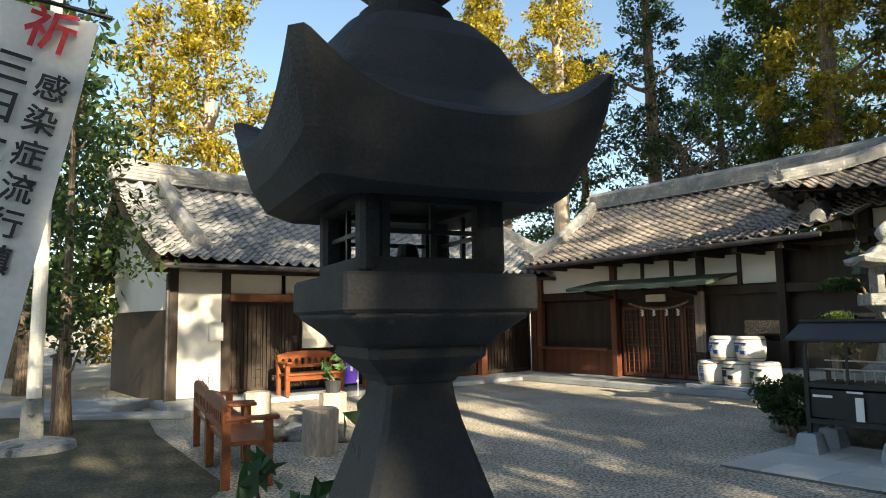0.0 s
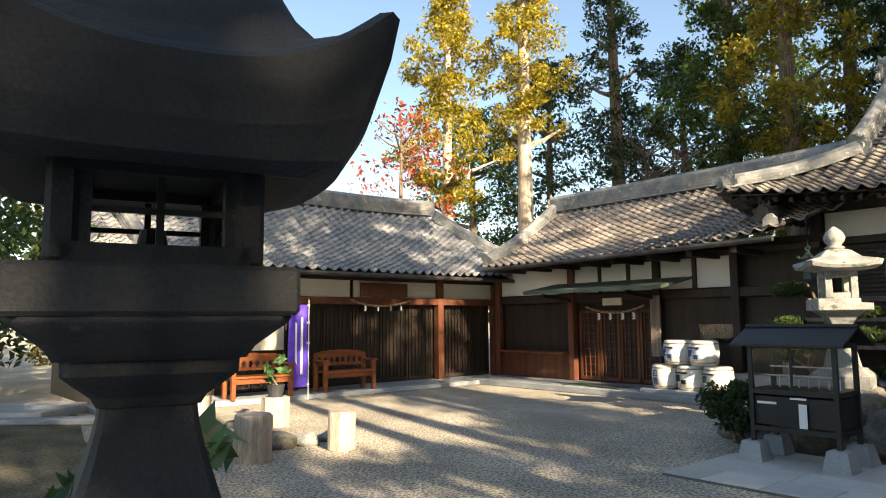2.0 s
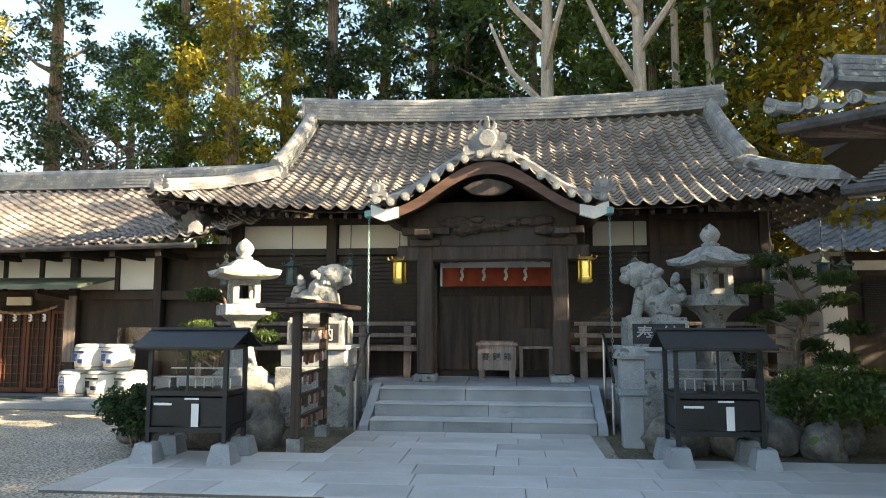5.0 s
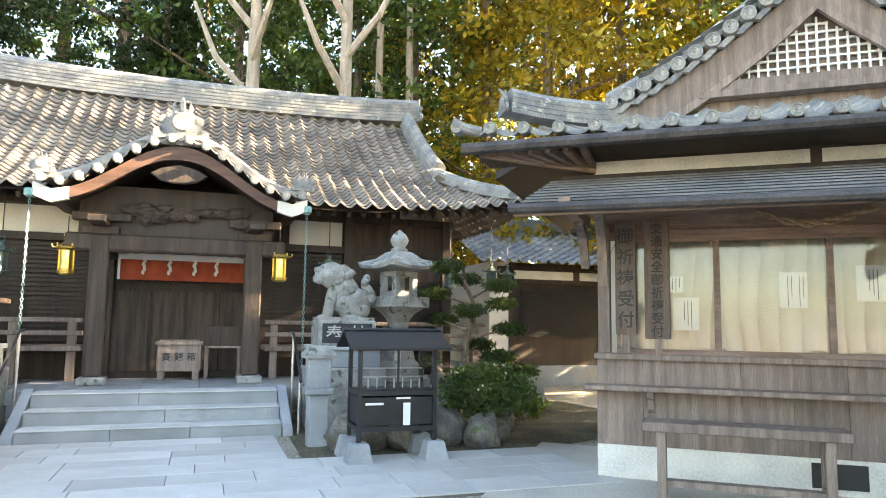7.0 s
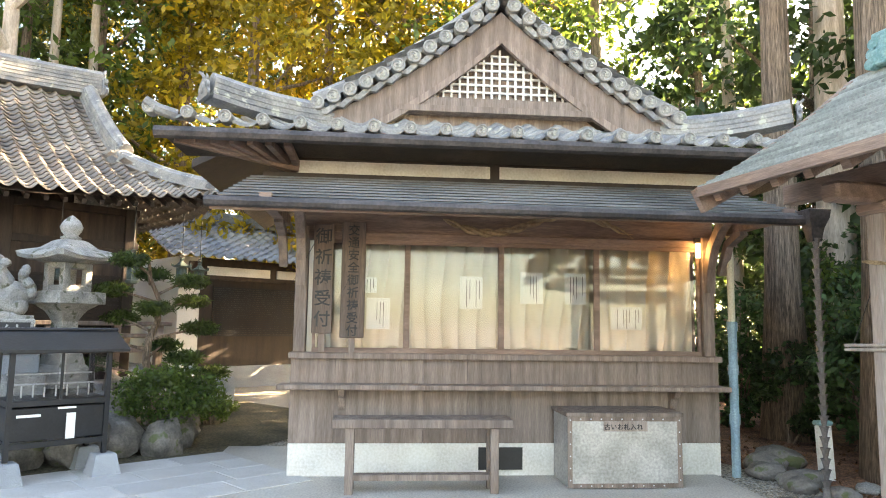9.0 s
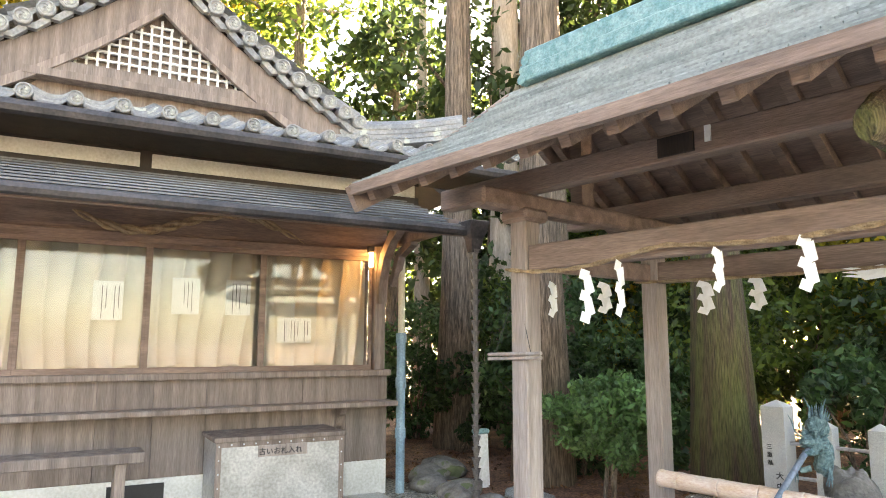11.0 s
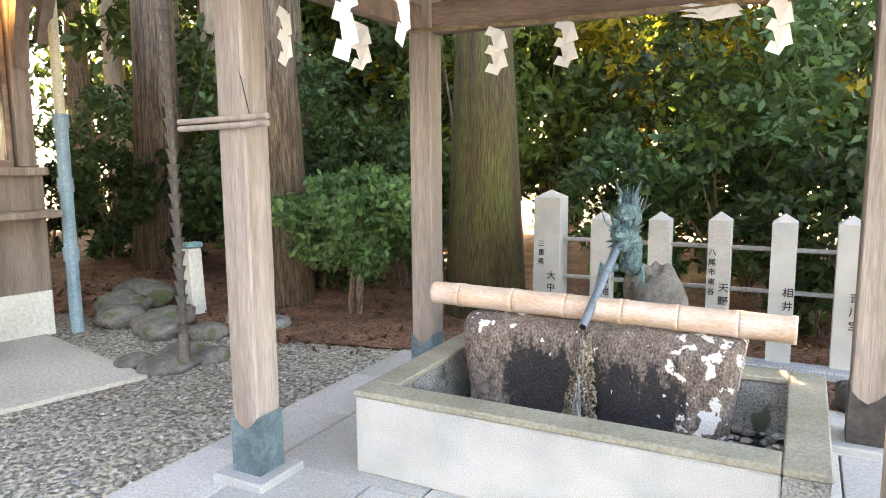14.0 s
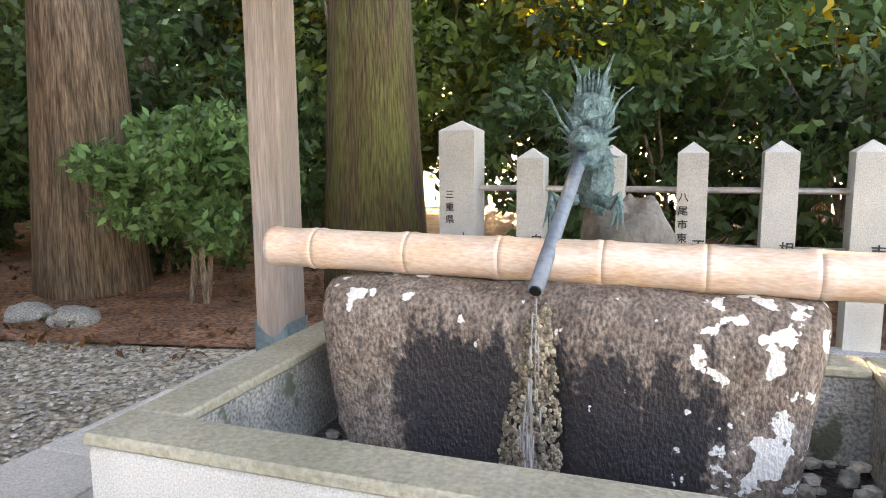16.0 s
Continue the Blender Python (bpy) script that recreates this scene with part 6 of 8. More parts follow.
# ---- rack for votive tablets ----
rack = thing("votive_rack", HALL, "dark wooden roofed rack hung with votive tablets", "rack")
for y in (-1.5, -0.35):
    part("post", boxes((-2.12, -2.02, y - 0.05, y + 0.05, 0.0, 1.62)), WOOD_PORCH, rack, bevel=0.006)
    part("post_foot", boxes((-2.15, -1.99, y - 0.08, y + 0.08, 0.0, 0.16)), STONE, rack)
for z in (0.35, 0.6, 0.85, 1.1, 1.38):
    part("rail", boxes((-2.1, -2.04, -1.5, -0.35, z, z + 0.05)), WOOD_PORCH, rack)
part("roof", boxes((-2.5, -1.62, -1.75, -0.1, 1.66, 1.72), (-2.4, -1.72, -1.7, -0.15, 1.62, 1.66)), WOOD_PORCH, rack, bevel=0.012)
part("ridge_board", boxes((-2.14, -1.98, -1.78, -0.08, 1.72, 1.78)), WOOD_PORCH, rack, bevel=0.01)
rnd = random.Random(77)
for z in (0.38, 0.63, 0.88, 1.13, 1.4):
    for k in range(9):
        y = -1.42 + k * 0.12 + 0.03 * rnd.random()
        hh = 0.09 + 0.05 * rnd.random()
        bm = plate(bmesh.new(), [(-0.05, -hh), (0.05, -hh), (0.05, -0.03), (0, 0.0), (-0.05, -0.03)], 0.01, pose(-2.02 + 0.02 * rnd.random(), y, z, 0, 6 * rnd.random(), 90))
        part("tablet", bm, (WOOD_PALE, WOOD_GREY, PAPER, WOOD_PORCH, BENCH)[rnd.randrange(5)], rack)

# ---- barrels ----
def barrel(m, text, ink):
    t = thing("sake_barrel", m, "white straw-wrapped sake barrel with printed front", "barrel", "sake barrels by the entrance")
    part("body", lathe(bmesh.new(), [(0.2, 0.0), (0.24, 0.03), (0.262, 0.2), (0.265, 0.3), (0.25, 0.42), (0.23, 0.45), (0.2, 0.455)], 24), PLASTER_OLD, t, smooth=True)
    for z, r in ((0.06, 0.25), (0.4, 0.256)):
        part("rope_band", sweep(bmesh.new(), [(r * math.cos(a), r * math.sin(a), z) for a in [i * math.pi / 12 for i in range(25)]], ring_profile(0.011, 6)), STRAW, t)
    if text:
        writing(text, 0.14, pose(0, -0.274, 0.25), ink, t)
    else:
        part("printed_band", boxes((-0.13, 0.13, -0.276, -0.24, 0.31, 0.34), (-0.12, -0.04, -0.276, -0.24, 0.17, 0.29), (0.0, 0.1, -0.276, -0.24, 0.13, 0.2)), ink, t, "printed shapes")


for i, (x, z, text, ink) in enumerate(((2.0, 0.2, "白雪", BLUE_INK), (2.53, 0.2, "", INK), (3.06, 0.2, "", GREEN_SHEET), (2.27, 0.66, "", BLUE_INK), (2.8, 0.66, "", BLUE_INK))):
    barrel(ANNEX @ pose(x, -0.75, z, 0, 0, -14), text, ink)
st = tagged(part("barrel_stand", boxes((1.6, 3.4, -1.05, -0.4, 0.13, 0.2)), STEP, None, bevel=0.01), "low grey stand under the barrels", "stand")
st.matrix_world = ANNEX
mt = tagged(part("door_mat", boxes((-0.4, 1.0, -0.95, -0.35, 0.13, 0.142)), GREEN_SHEET, None), "dark green door mat on the plinth", "mat")
mt.matrix_world = ANNEX


# ---- benches ----
def settle(m, label):
    """Bench with pierced back, arms and square legs; its back is along +y."""
    t = thing("wooden_bench", m, label, "bench", "varnished benches")
    part("seat", boxes((-0.6, 0.6, -0.24, 0.2, 0.38, 0.42)), BENCH, t, bevel=0.008)
    part("back_top_rail", plate(bmesh.new(), [(-0.62, 0.68), (0.62, 0.68), (0.62, 0.76), (0.4, 0.81), (0, 0.83), (-0.4, 0.81), (-0.62, 0.76)], 0.04, Matrix.Translation((0, 0.2, 0))), BENCH, t)
    part("back_low_rail", boxes((-0.6, 0.6, 0.2, 0.24, 0.5, 0.56)), BENCH, t, bevel=0.006)
    for k in range(9):
        x = -0.56 + k * 0.14
        part("back_slat", plate(bmesh.new(), [(x - 0.045, 0.56), (x + 0.045, 0.56), (x + 0.03, 0.6), (x + 0.022, 0.62), (x + 0.045, 0.68), (x - 0.045, 0.68), (x - 0.022, 0.62), (x - 0.03, 0.6)], 0.03, Matrix.Translation((0, 0.205, 0))), BENCH, t)
    for x in (-0.58, 0.58):
        part("leg", boxes((x - 0.04, x + 0.04, -0.22, -0.14, 0.0, 0.6)), BENCH, t, bevel=0.006)
        part("leg", boxes((x - 0.04, x + 0.04, 0.16, 0.24, 0.0, 0.74)), BENCH, t, bevel=0.006)
        part("arm", boxes((x - 0.05, x + 0.05, -0.28, 0.22, 0.6, 0.64)), BENCH, t, bevel=0.008)
    part("apron", boxes((-0.56, 0.56, -0.2, -0.17, 0.28, 0.38)), BENCH, t)


settle(LEFT @ Matrix.Translation((2.45, -0.75, 0.1)), "orange varnished wooden bench against the long building")
settle(LEFT @ Matrix.Translation((4.4, -0.7, 0.1)), "red-brown wooden bench in the shade of the wall")
for x, y in ((-2.25, 6.95), (-2.85, 8.15)):
    settle(pose(x, y, 0, 0, 0, 117), "red-brown varnished wooden bench facing the gravel")

# ---- stumps, stones and small things of the courtyard ----
for i, (x, y, r, h) in enumerate(((-0.78, 8.7, 0.16, 0.44), (-1.66, 8.05, 0.2, 0.5), (-1.99, 10.6, 0.2, 0.42), (-3.2, 10.8, 0.2, 0.42))):
    s = thing("tree_stump", pose(x, y, 0, 0, 0, i * 40), "short upright log stump on the gravel", "stump", "log stumps")
    part("log", sweep(bmesh.new(), [(0, 0, 0), (0, 0, h * 0.5), (0.01, 0, h)], [(r * (1 + 0.08 * math.sin(k * 2.7)) * math.cos(k * 0.393), r * (1 + 0.08 * math.sin(k * 2.7)) * math.sin(k * 0.393)) for k in range(16)], up=(0, 1, 0)), BARK_PALE, s)
    part("cut_face", lathe(bmesh.new(), [(r * 0.96, h + 0.001), (r * 0.94, h + 0.008)], 16), WOOD_PALE, s, "pale cut face")
for i, (x, y, a) in enumerate(((-2.45, 8.9, 0.22), (-2.1, 9.0, 0.26), (-1.6, 8.85, 0.24), (-1.25, 9.0, 0.18), (-2.75, 9.3, 0.2), (-1.0, 9.3, 0.16), (-2.2, 9.6, 0.3))):
    r = part("edging_stone", boulder(bmesh.new(), (0, 0, 0), (a, a * 0.75, a * 0.55), 800 + i, 0.35), STONE if i % 2 else ROCK, smooth=True)
    r.matrix_world = pose(x, y, a * 0.3)
    tagged(r, "rough pale stone edging a planting", "stone", "edging stones")
for i, (x0, x1, y0, y1, z) in enumerate(((-7.6, -5.7, 11.2, 12.6, 0.16), (-7.0, -4.4, 10.9, 11.25, 0.09))):
    s = tagged(part("stone_slab", boxes((x0, x1, y0, y1, 0, z)), STEP, None, bevel=0.015), "broad flat stone step beside the building", "stone slab", "stone slabs")
pole = thing("flagpole", pose(-5.24, 8.4, 0), "white flagpole on a round stone base", "flagpole")
part("mast", rod(bmesh.new(), (0, 0, 0.1), (0.1, 0.05, 9.5), 0.085, 0.06, 14), PLASTER, pole)
part("sleeve", rod(bmesh.new(), (0, 0, 0.1), (0, 0, 0.62), 0.13, 0.12, 14), STONE, pole)
part("base_stone", lathe(bmesh.new(), [(0.5, 0), (0.48, 0.08), (0.25, 0.13), (0.2, 0.14)], 20), STONE, pole)
gp = thing("wooden_post", pose(-5.6, 9.6, 0), "dark wooden marker post under the small tree", "post")
part("shaft", boxes((-0.09, 0.09, -0.09, 0.09, 0, 1.05)), WOOD_PORCH, gp, bevel=0.01)
part("cap", lathe(bmesh.new(), [(0.11, 1.05), (0.11, 1.08), (0.0, 1.14)], 4, math.pi / 4, square=True), WOOD_PORCH, gp)
hk = thing("metal_hook_stand", LEFT @ Matrix.Translation((0.45, -0.25, 0.1)), "thin bent metal rods leaning by the white wall", "rod")
for x in (0, 0.18):
    part("rod", sweep(bmesh.new(), [(x, 0, 0), (x, 0.02, 0.4), (x + 0.03, 0.03, 0.5), (x + 0.07, 0.03, 0.4), (x + 0.1, 0, 0.02)], ring_profile(0.008, 5), up=(0, 1, 0)), IRON, hk)


def cloth(name, m, x0, x1, z0, z1, mat, parent, wave=0.02, n=24):
    v, q = [], []
    for r in range(13):
        f = r / 12
        for c in range(n + 1):
            s = c / n
            v.append(m @ Vector((x0 + (x1 - x0) * s, wave * math.sin(4 * s + 5 * f) + wave * 0.5 * math.sin(9 * f + 2), z0 + (z1 - z0) * f)))
    for r in range(12):
        for c in range(n):
            k = r * (n + 1) + c
            q.append((k, k + 1, k + n + 2, k + n + 1))
    return arrays(name, v, q, mat, parent, "", True)


flag = thing("white_banner", pose(-1.84, 2.0, 0.0, 0, 11, 22), "white cloth banner with red and black writing", "banner")
cloth("cloth", Matrix.Identity(4), -0.35, 0.165, 1.18, 2.6, PAPER, flag, 0.006)
part("arm", rod(bmesh.new(), (-0.37, 0, 2.61), (0.2, 0, 2.635), 0.008), IRON, flag)
part("pole", rod(bmesh.new(), (-0.37, 0, 0.0), (-0.37, 0, 2.78), 0.014), PLASTER, flag)
writing("祈", 0.16, pose(0.03, -0.016, 2.47, 0, 4), RED_INK, flag)
writing("感染症流行鎮", 0.1, pose(0.08, -0.016, 2.3, 0, 3), INK, flag, step=1.17)
writing("三日大", 0.12, pose(-0.045, -0.016, 2.33, 0, 3), INK, flag, step=1.1)
ban = thing("purple_banner", LEFT @ Matrix.Translation((3.2, -0.9, 0)), "purple cloth banner with white writing on a thin pole", "banner")
cloth("cloth", Matrix.Identity(4), -0.22, 0.2, 0.25, 1.85, PURPLE, ban, 0.02)
part("pole", rod(bmesh.new(), (0.22, 0, 0.0), (0.22, 0, 1.95), 0.012), PLASTER, ban)
for z in (0.3, 0.7, 1.1, 1.5, 1.84):
    part("loop", boxes((0.18, 0.24, -0.012, 0.012, z - 0.02, z + 0.02)), PAPER, ban)
part("writing_bar", boxes((0.02, 0.07, -0.046, -0.04, 0.5, 1.6), (-0.1, -0.06, -0.046, -0.04, 0.7, 1.5)), PAPER, ban, "white column of writing")
sh = thing("potted_plant", pose(-1.98, 10.55, 0.42), "small leafy plant in a pot on a stump", "plant")
part("pot", lathe(bmesh.new(), [(0.1, 0.0), (0.13, 0.18), (0.12, 0.18)], 14), STONE_DARK, sh)

# ---- stone basin ----
bs = thing("stone_basin", BASIN @ Matrix.Translation((-0.04, 0.09, 0)), "pale granite catch basin with mossy rim", "basin")
BD = 1.02
part("front_wall", boxes((0.0, 1.53, 0.0, 0.12, 0.03, 0.345)), STONE_PALE, bs, "speckled pale granite wall", bevel=0.008)
part("left_wall", boxes((0.0, 0.12, 0.12, BD, 0.03, 0.345)), STONE, bs)
part("right_wall", boxes((1.533, 1.66, 0.0, BD, 0.03, 0.345)), STONE, bs)
part("rear_wall", boxes((0.12, 1.533, BD - 0.12, BD, 0.03, 0.345)), STONE, bs)
for d in ((-0.006, 1.528, -0.006, 0.126), (-0.006, 0.126, 0.128, BD), (1.53, 1.666, -0.006, BD), (0.128, 1.528, BD - 0.126, BD)):
    part("rim", boxes((*d, 0.347, 0.374)), STONE_RIM, bs, "greenish worn rim stone", bevel=0.006)
part("floor", boxes((0.12, 1.533, 0.12, BD - 0.12, 0.03, 0.12)), WET, bs)
rng = np.random.default_rng(11)
pb = bmesh.new()
for k in range(420):
    s = 0.014 + 0.016 * rng.random()
    boulder(pb, (0.1 + 1.38 * rng.random(), 0.24 + (BD - 0.28) * rng.random(), 0.125 + 0.02 * rng.random()), (s, s * 0.8, s * 0.6), k, 0.2, 1)
pbo = tagged(part("basin_pebbles", pb, PEBBLE), "white and grey pebbles in the basin", "pebbles", kind="stuff")
pbo.matrix_world = BASIN
# hollowed boulder
tr = thing("water_boulder", BASIN, "brown hollowed boulder stained by water and lichen", "boulder")
bm = bmesh.new()
NX, NZ = 60, 40
v = []
for j in range(NZ + 1):
    a = 2 * math.pi * j / NZ
    for i in range(NX + 1):
        s = i / NX * 2 - 1
        ex = (1 - abs(s) ** 5) ** 0.35 if abs(s) < 1 else 0
        c, sn = math.cos(a), math.sin(a)
        k = 1 / (abs(c) ** 5 + abs(sn) ** 5) ** 0.2
        y, z = 0.25 * c * k, 0.26 * sn * k
        p = Vector((0.75 + 0.56 * s * (1 + 0.05 * z / 0.26 - (0.04 if z < -0.15 and s < 0 else 0)), 0.84 + y * (0.75 + 0.25 * ex), 0.345 + z * (0.86 + 0.14 * ex)))
        n_ = noise.noise(p * 4.0) * 0.022 + noise.noise(p * 14) * 0.007
        notch = -0.03 * math.exp(-((s - 0.02) / 0.09) ** 2) * max(0, -c)
        p += Vector((0, -n_ * (1 if c < 0 else -1) - notch, n_))
        v.append(bm.verts.new(p))
for j in range(NZ):
    for i in range(NX):
        a, b = j * (NX + 1) + i, (j + 1) * (NX + 1) + i
        bm.faces.new((v[a], v[a + 1], v[b + 1], v[b]))
bmesh.ops.remove_doubles(bm, verts=bm.verts, dist=0.0005)
ed = [e for e in bm.edges if e.is_boundary]
if ed:
    bmesh.ops.holes_fill(bm, edges=ed)
bmesh.ops.recalc_face_normals(bm, faces=bm.faces)
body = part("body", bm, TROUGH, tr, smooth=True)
part("hollow", boxes((0.35, 1.15, 0.78, 0.98, 0.595, 0.615)), WET, tr, "dark water in the hollow", bevel=0.01)
# bamboo rest
bb = thing("bamboo_pole", BASIN @ pose(0.75, 0.72, 0.65, 0, 0.5, 0), "thick pale bamboo pole laid across the boulder", "bamboo pole")
nodes = [-0.76, -0.62, -0.36, -0.12, 0.12, 0.34, 0.56, 0.76]
for a, b in zip(nodes, nodes[1:]):
    pts = [(a, 0, 0), (a + 0.012, 0, 0), (a + 0.03, 0, 0), ((a + b) / 2, 0, 0), (b - 0.03, 0, 0), (b - 0.012, 0, 0), (b, 0, 0)]
    part("culm_section", sweep(bmesh.new(), pts, ring_profile(0.052, 18), taper=[1.03, 1.06, 1.0, 0.985, 1.0, 1.06, 1.03]), BAMBOO, bb, smooth=True)
# dragon spout
rk = part("spout_rock", boulder(bmesh.new(), (0, 0, 0), (0.17, 0.16, 0.44), 31, 0.3, 4), ROCK, smooth=True)
rk.matrix_world = BASIN @ pose(0.87, 1.36, 0.36)
tagged(rk, "upright grey rock behind the basin", "rock")
bm = bmesh.new()
D = lambda c, s, sd, r=0.2: boulder(bm, c, s, sd, r, 3)
D((0, 0, 0.0), (0.085, 0.12, 0.09), 1)
D((0, -0.1, 0.03), (0.07, 0.1, 0.045), 2)
D((0, -0.09, -0.06), (0.06, 0.09, 0.03), 3)
D((0, 0.05, 0.12), (0.1, 0.08, 0.1), 4)
D((-0.045, -0.07, 0.085), (0.03, 0.03, 0.03), 5)
D((0.045, -0.07, 0.085), (0.03, 0.03, 0.03), 6)
D((0.02, 0.1, -0.12), (0.09, 0.09, 0.16), 7, 0.3)
for k in range(22):
    a = 0.5 + (math.pi - 1.0) * (k % 11) / 10
    rr = 0.045 + 0.03 * (k // 11) + 0.02 * (k % 2)
    base_ = Vector((math.cos(a) * 0.065, 0.03 + 0.04 * (k // 11), 0.1 + math.sin(a) * 0.05))
    tip = base_ + Vector((math.cos(a) * rr * 0.5, 0.05, 0.07 + math.sin(a) * rr * 1.1))
    rod(bm, base_, tip, 0.018, 0.002, 5)
for s in (-1, 1):
    for k in range(8):
        rod(bm, (s * 0.07, -0.02, -0.08 + 0.025 * k), (s * (0.11 + 0.015 * (k % 3)), 0.0, -0.12 + 0.04 * k), 0.015, 0.002, 5)
    sweep(bm, [(s * 0.05, -0.1, 0.04), (s * 0.1, -0.14, 0.1), (s * 0.15, -0.1, 0.18), (s * 0.2, -0.06, 0.22)], ring_profile(0.007, 5), taper=[1, 0.9, 0.7, 0.4])
    sweep(bm, [(s * 0.05, 0.03, 0.18), (s * 0.06, 0.06, 0.28), (s * 0.1, 0.05, 0.36)], ring_profile(0.014, 6), taper=[1, 0.7, 0.2], up=(0, 1, 0))
    sweep(bm, [(s * 0.05, 0.0, -0.2), (s * 0.11, -0.05, -0.22), (s * 0.15, -0.06, -0.18), (s * 0.17, -0.07, -0.26)], ring_profile(0.028, 7), taper=[1, 0.9, 0.7, 0.25])
    for k in range(3):
        rod(bm, (s * 0.15, -0.06, -0.2), (s * (0.12 + 0.03 * k), -0.1, -0.31), 0.012, 0.003, 5)
dr = part("dragon_spout", bm, DRAGON)
dr.matrix_world = BASIN @ pose(0.775, 1.12, 0.915) @ Matrix.Diagonal((0.62, 0.8, 0.72, 1))
tagged(dr, "blue-green patinated bronze dragon spout on the rock", "statue")
pp = part("spout_pipe", sweep(bmesh.new(), [(0.77, 1.04, 0.895), (0.757, 0.82, 0.762), (0.742, 0.575, 0.607)], ring_profile(0.018, 14)), PIPE_GREY, smooth=True)
bmx = bmesh.new()
pp.matrix_world = BASIN
tagged(pp, "blue-grey plastic pipe from the dragon's mouth", "pipe")
# black disc paints the shade inside the opening, since the pipe is solid
part("pipe_mouth", rod(bmx, (0.742, 0.577, 0.608), (0.7417, 0.571, 0.604), 0.0135, seg=14), IRON, pp)

# thin water from the pipe and the lumpy tan crust it has left on the boulder's face
rnd = random.Random(90)
bm = bmesh.new()
for k in range(36):
    f0 = rnd.random() ** 0.8
    f1 = min(1.0, f0 + 0.1 + 0.2 * rnd.random())
    sx, sy = rnd.gauss(0, 1), rnd.gauss(0, 1)
    at = lambda f: Vector((0.742 + sx * (0.004 + 0.01 * f), 0.568 - 0.035 * f ** 0.6 + sy * 0.004, 0.605 - 0.42 * f))
    rod(bm, at(f0), at(f1), 0.0022, 0.0014, 5)
ws = part("water_stream", bm, WATER, smooth=True)
ws.matrix_world = BASIN
tagged(ws, "thin clear stream of water falling from the pipe", "water", kind="stuff")
bm = bmesh.new()
for k in range(900):
    f = rnd.random() ** 0.75
    half = 0.016 + 0.05 * min(1, f * 1.6) * (1 if f < 0.8 else 1.15)
    x = 0.74 + (0.012 - 0.03 * f) + half * (rnd.random() * 2 - 1)
    boulder(bm, (x, 0.592 + 0.012 * rnd.random() - 0.012 * (1 - abs(x - 0.74) / 0.08), 0.575 - 0.43 * f), (0.0035 + 0.0045 * rnd.random(), 0.006, 0.004 + 0.005 * rnd.random()), k, 0.3, 1)
part("mineral_crust", bm, CRUST, tr, "speckled tan mineral crust below the pipe")["kind"] = "stuff"

# ---- stone fence ----
texts = {0: ("三重県", "大中"), 1: ("", "白地"), 3: ("八尾市東谷", "天野五"), 4: ("", "相井良"), 5: ("", "吉川宝")}
for i, (x, w_, h) in enumerate(((-0.02, 0.18, 1.055), (0.338, 0.128, 0.92), (0.708, 0.128, 0.93), (1.063, 0.128, 0.94), (1.416, 0.135, 0.94), (1.757, 0.14, 0.94), (2.11, 0.14, 0.94), (2.46, 0.14, 0.94), (2.81, 0.14, 0.94), (3.16, 0.14, 0.94))):
    fp = thing("fence_post", BASIN @ Matrix.Translation((x, 2.42, 0)), "grey granite fence post with pointed top and carved names" if i in texts else "grey granite fence post with pointed top", "fence post", "stone fence posts")
    part("shaft", lathe(bmesh.new(), [(w_ / 2, 0.0), (w_ / 2, h - 0.05), (0.0, h)], 4, math.pi / 4, square=True), STONE_PALE, fp)
    for k, tx in enumerate(texts.get(i, ("", ""))):
        if tx:
            writing(tx, 0.045 if k == 0 else 0.06, pose(-0.035 + 0.07 * k, -w_ / 2 - 0.003, 0.68 - 0.22 * k), INK, fp, step=1.35)
for z in (0.47, 0.725):
    rl = part("fence_rail", rod(bmesh.new(), (0.05, 2.42, z), (3.2, 2.42, z), 0.014), STEEL)
    rl.matrix_world = BASIN
    tagged(rl, "thin steel rail between stone posts", "rail", "fence rails")
kb = tagged(part("drain_kerb", boxes((-0.4, 4, 2.25, 2.4, 0.0, 0.06)), STEP, None, bevel=0.008), "grey stone kerb below the fence", "kerb")
kb.matrix_world = BASIN
mr_ = part("mossy_rock", boulder(bmesh.new(), (0, 0, 0), (0.16, 0.12, 0.13), 66, 0.3), ROCK, smooth=True)
mr_.matrix_world = BASIN @ pose(1.85, 1.75, 0.08)
tagged(mr_, "mossy round rock behind the basin", "rock")

# ---- rope and streamers of the pavilion ----
FY, BY = PY0 - 0.085, PY1 - 0.085
fr_ = catenary((-0.46, FY, 1.95), (0.16, FY, 1.92), 0.02, 14) + catenary((0.2, FY, 1.925), (0.62, FY, 1.985), 0.0, 10) + catenary((0.66, FY, 1.985), (1.87, FY, 2.0), 0.04, 24)
rope(BASIN, fr_, 0.011, "thin straw rope round the pavilion posts")
rope(BASIN, catenary((-0.46, BY, 1.95), (1.87, BY, 1.95), 0.02), 0.01, "thin straw rope round the pavilion posts")
for x, y, z, h, w_, tn in ((0.15, FY, 1.91, 0.37, 0.068, 10), (0.37, FY, 1.94, 0.37, 0.05, 60), (0.92, FY, 1.95, 0.28, 0.05, 50), (1.32, FY, 1.96, 0.31, 0.065, 30), (-0.42, 0.2, 1.9, 0.3, 0.06, 70), (-0.42, 0.75, 1.93, 0.29, 0.08, 40), (0.09, BY, 1.93, 0.3, 0.09, 20), (0.45, BY, 1.935, 0.29, 0.09, 0), (1.09, BY, 1.94, 0.13, 0.2, 10), (1.37, BY, 1.94, 0.3, 0.09, 20)):
    shide(BASIN, (x, y, z), h, w_, tn, "paper streamers of the pavilion")
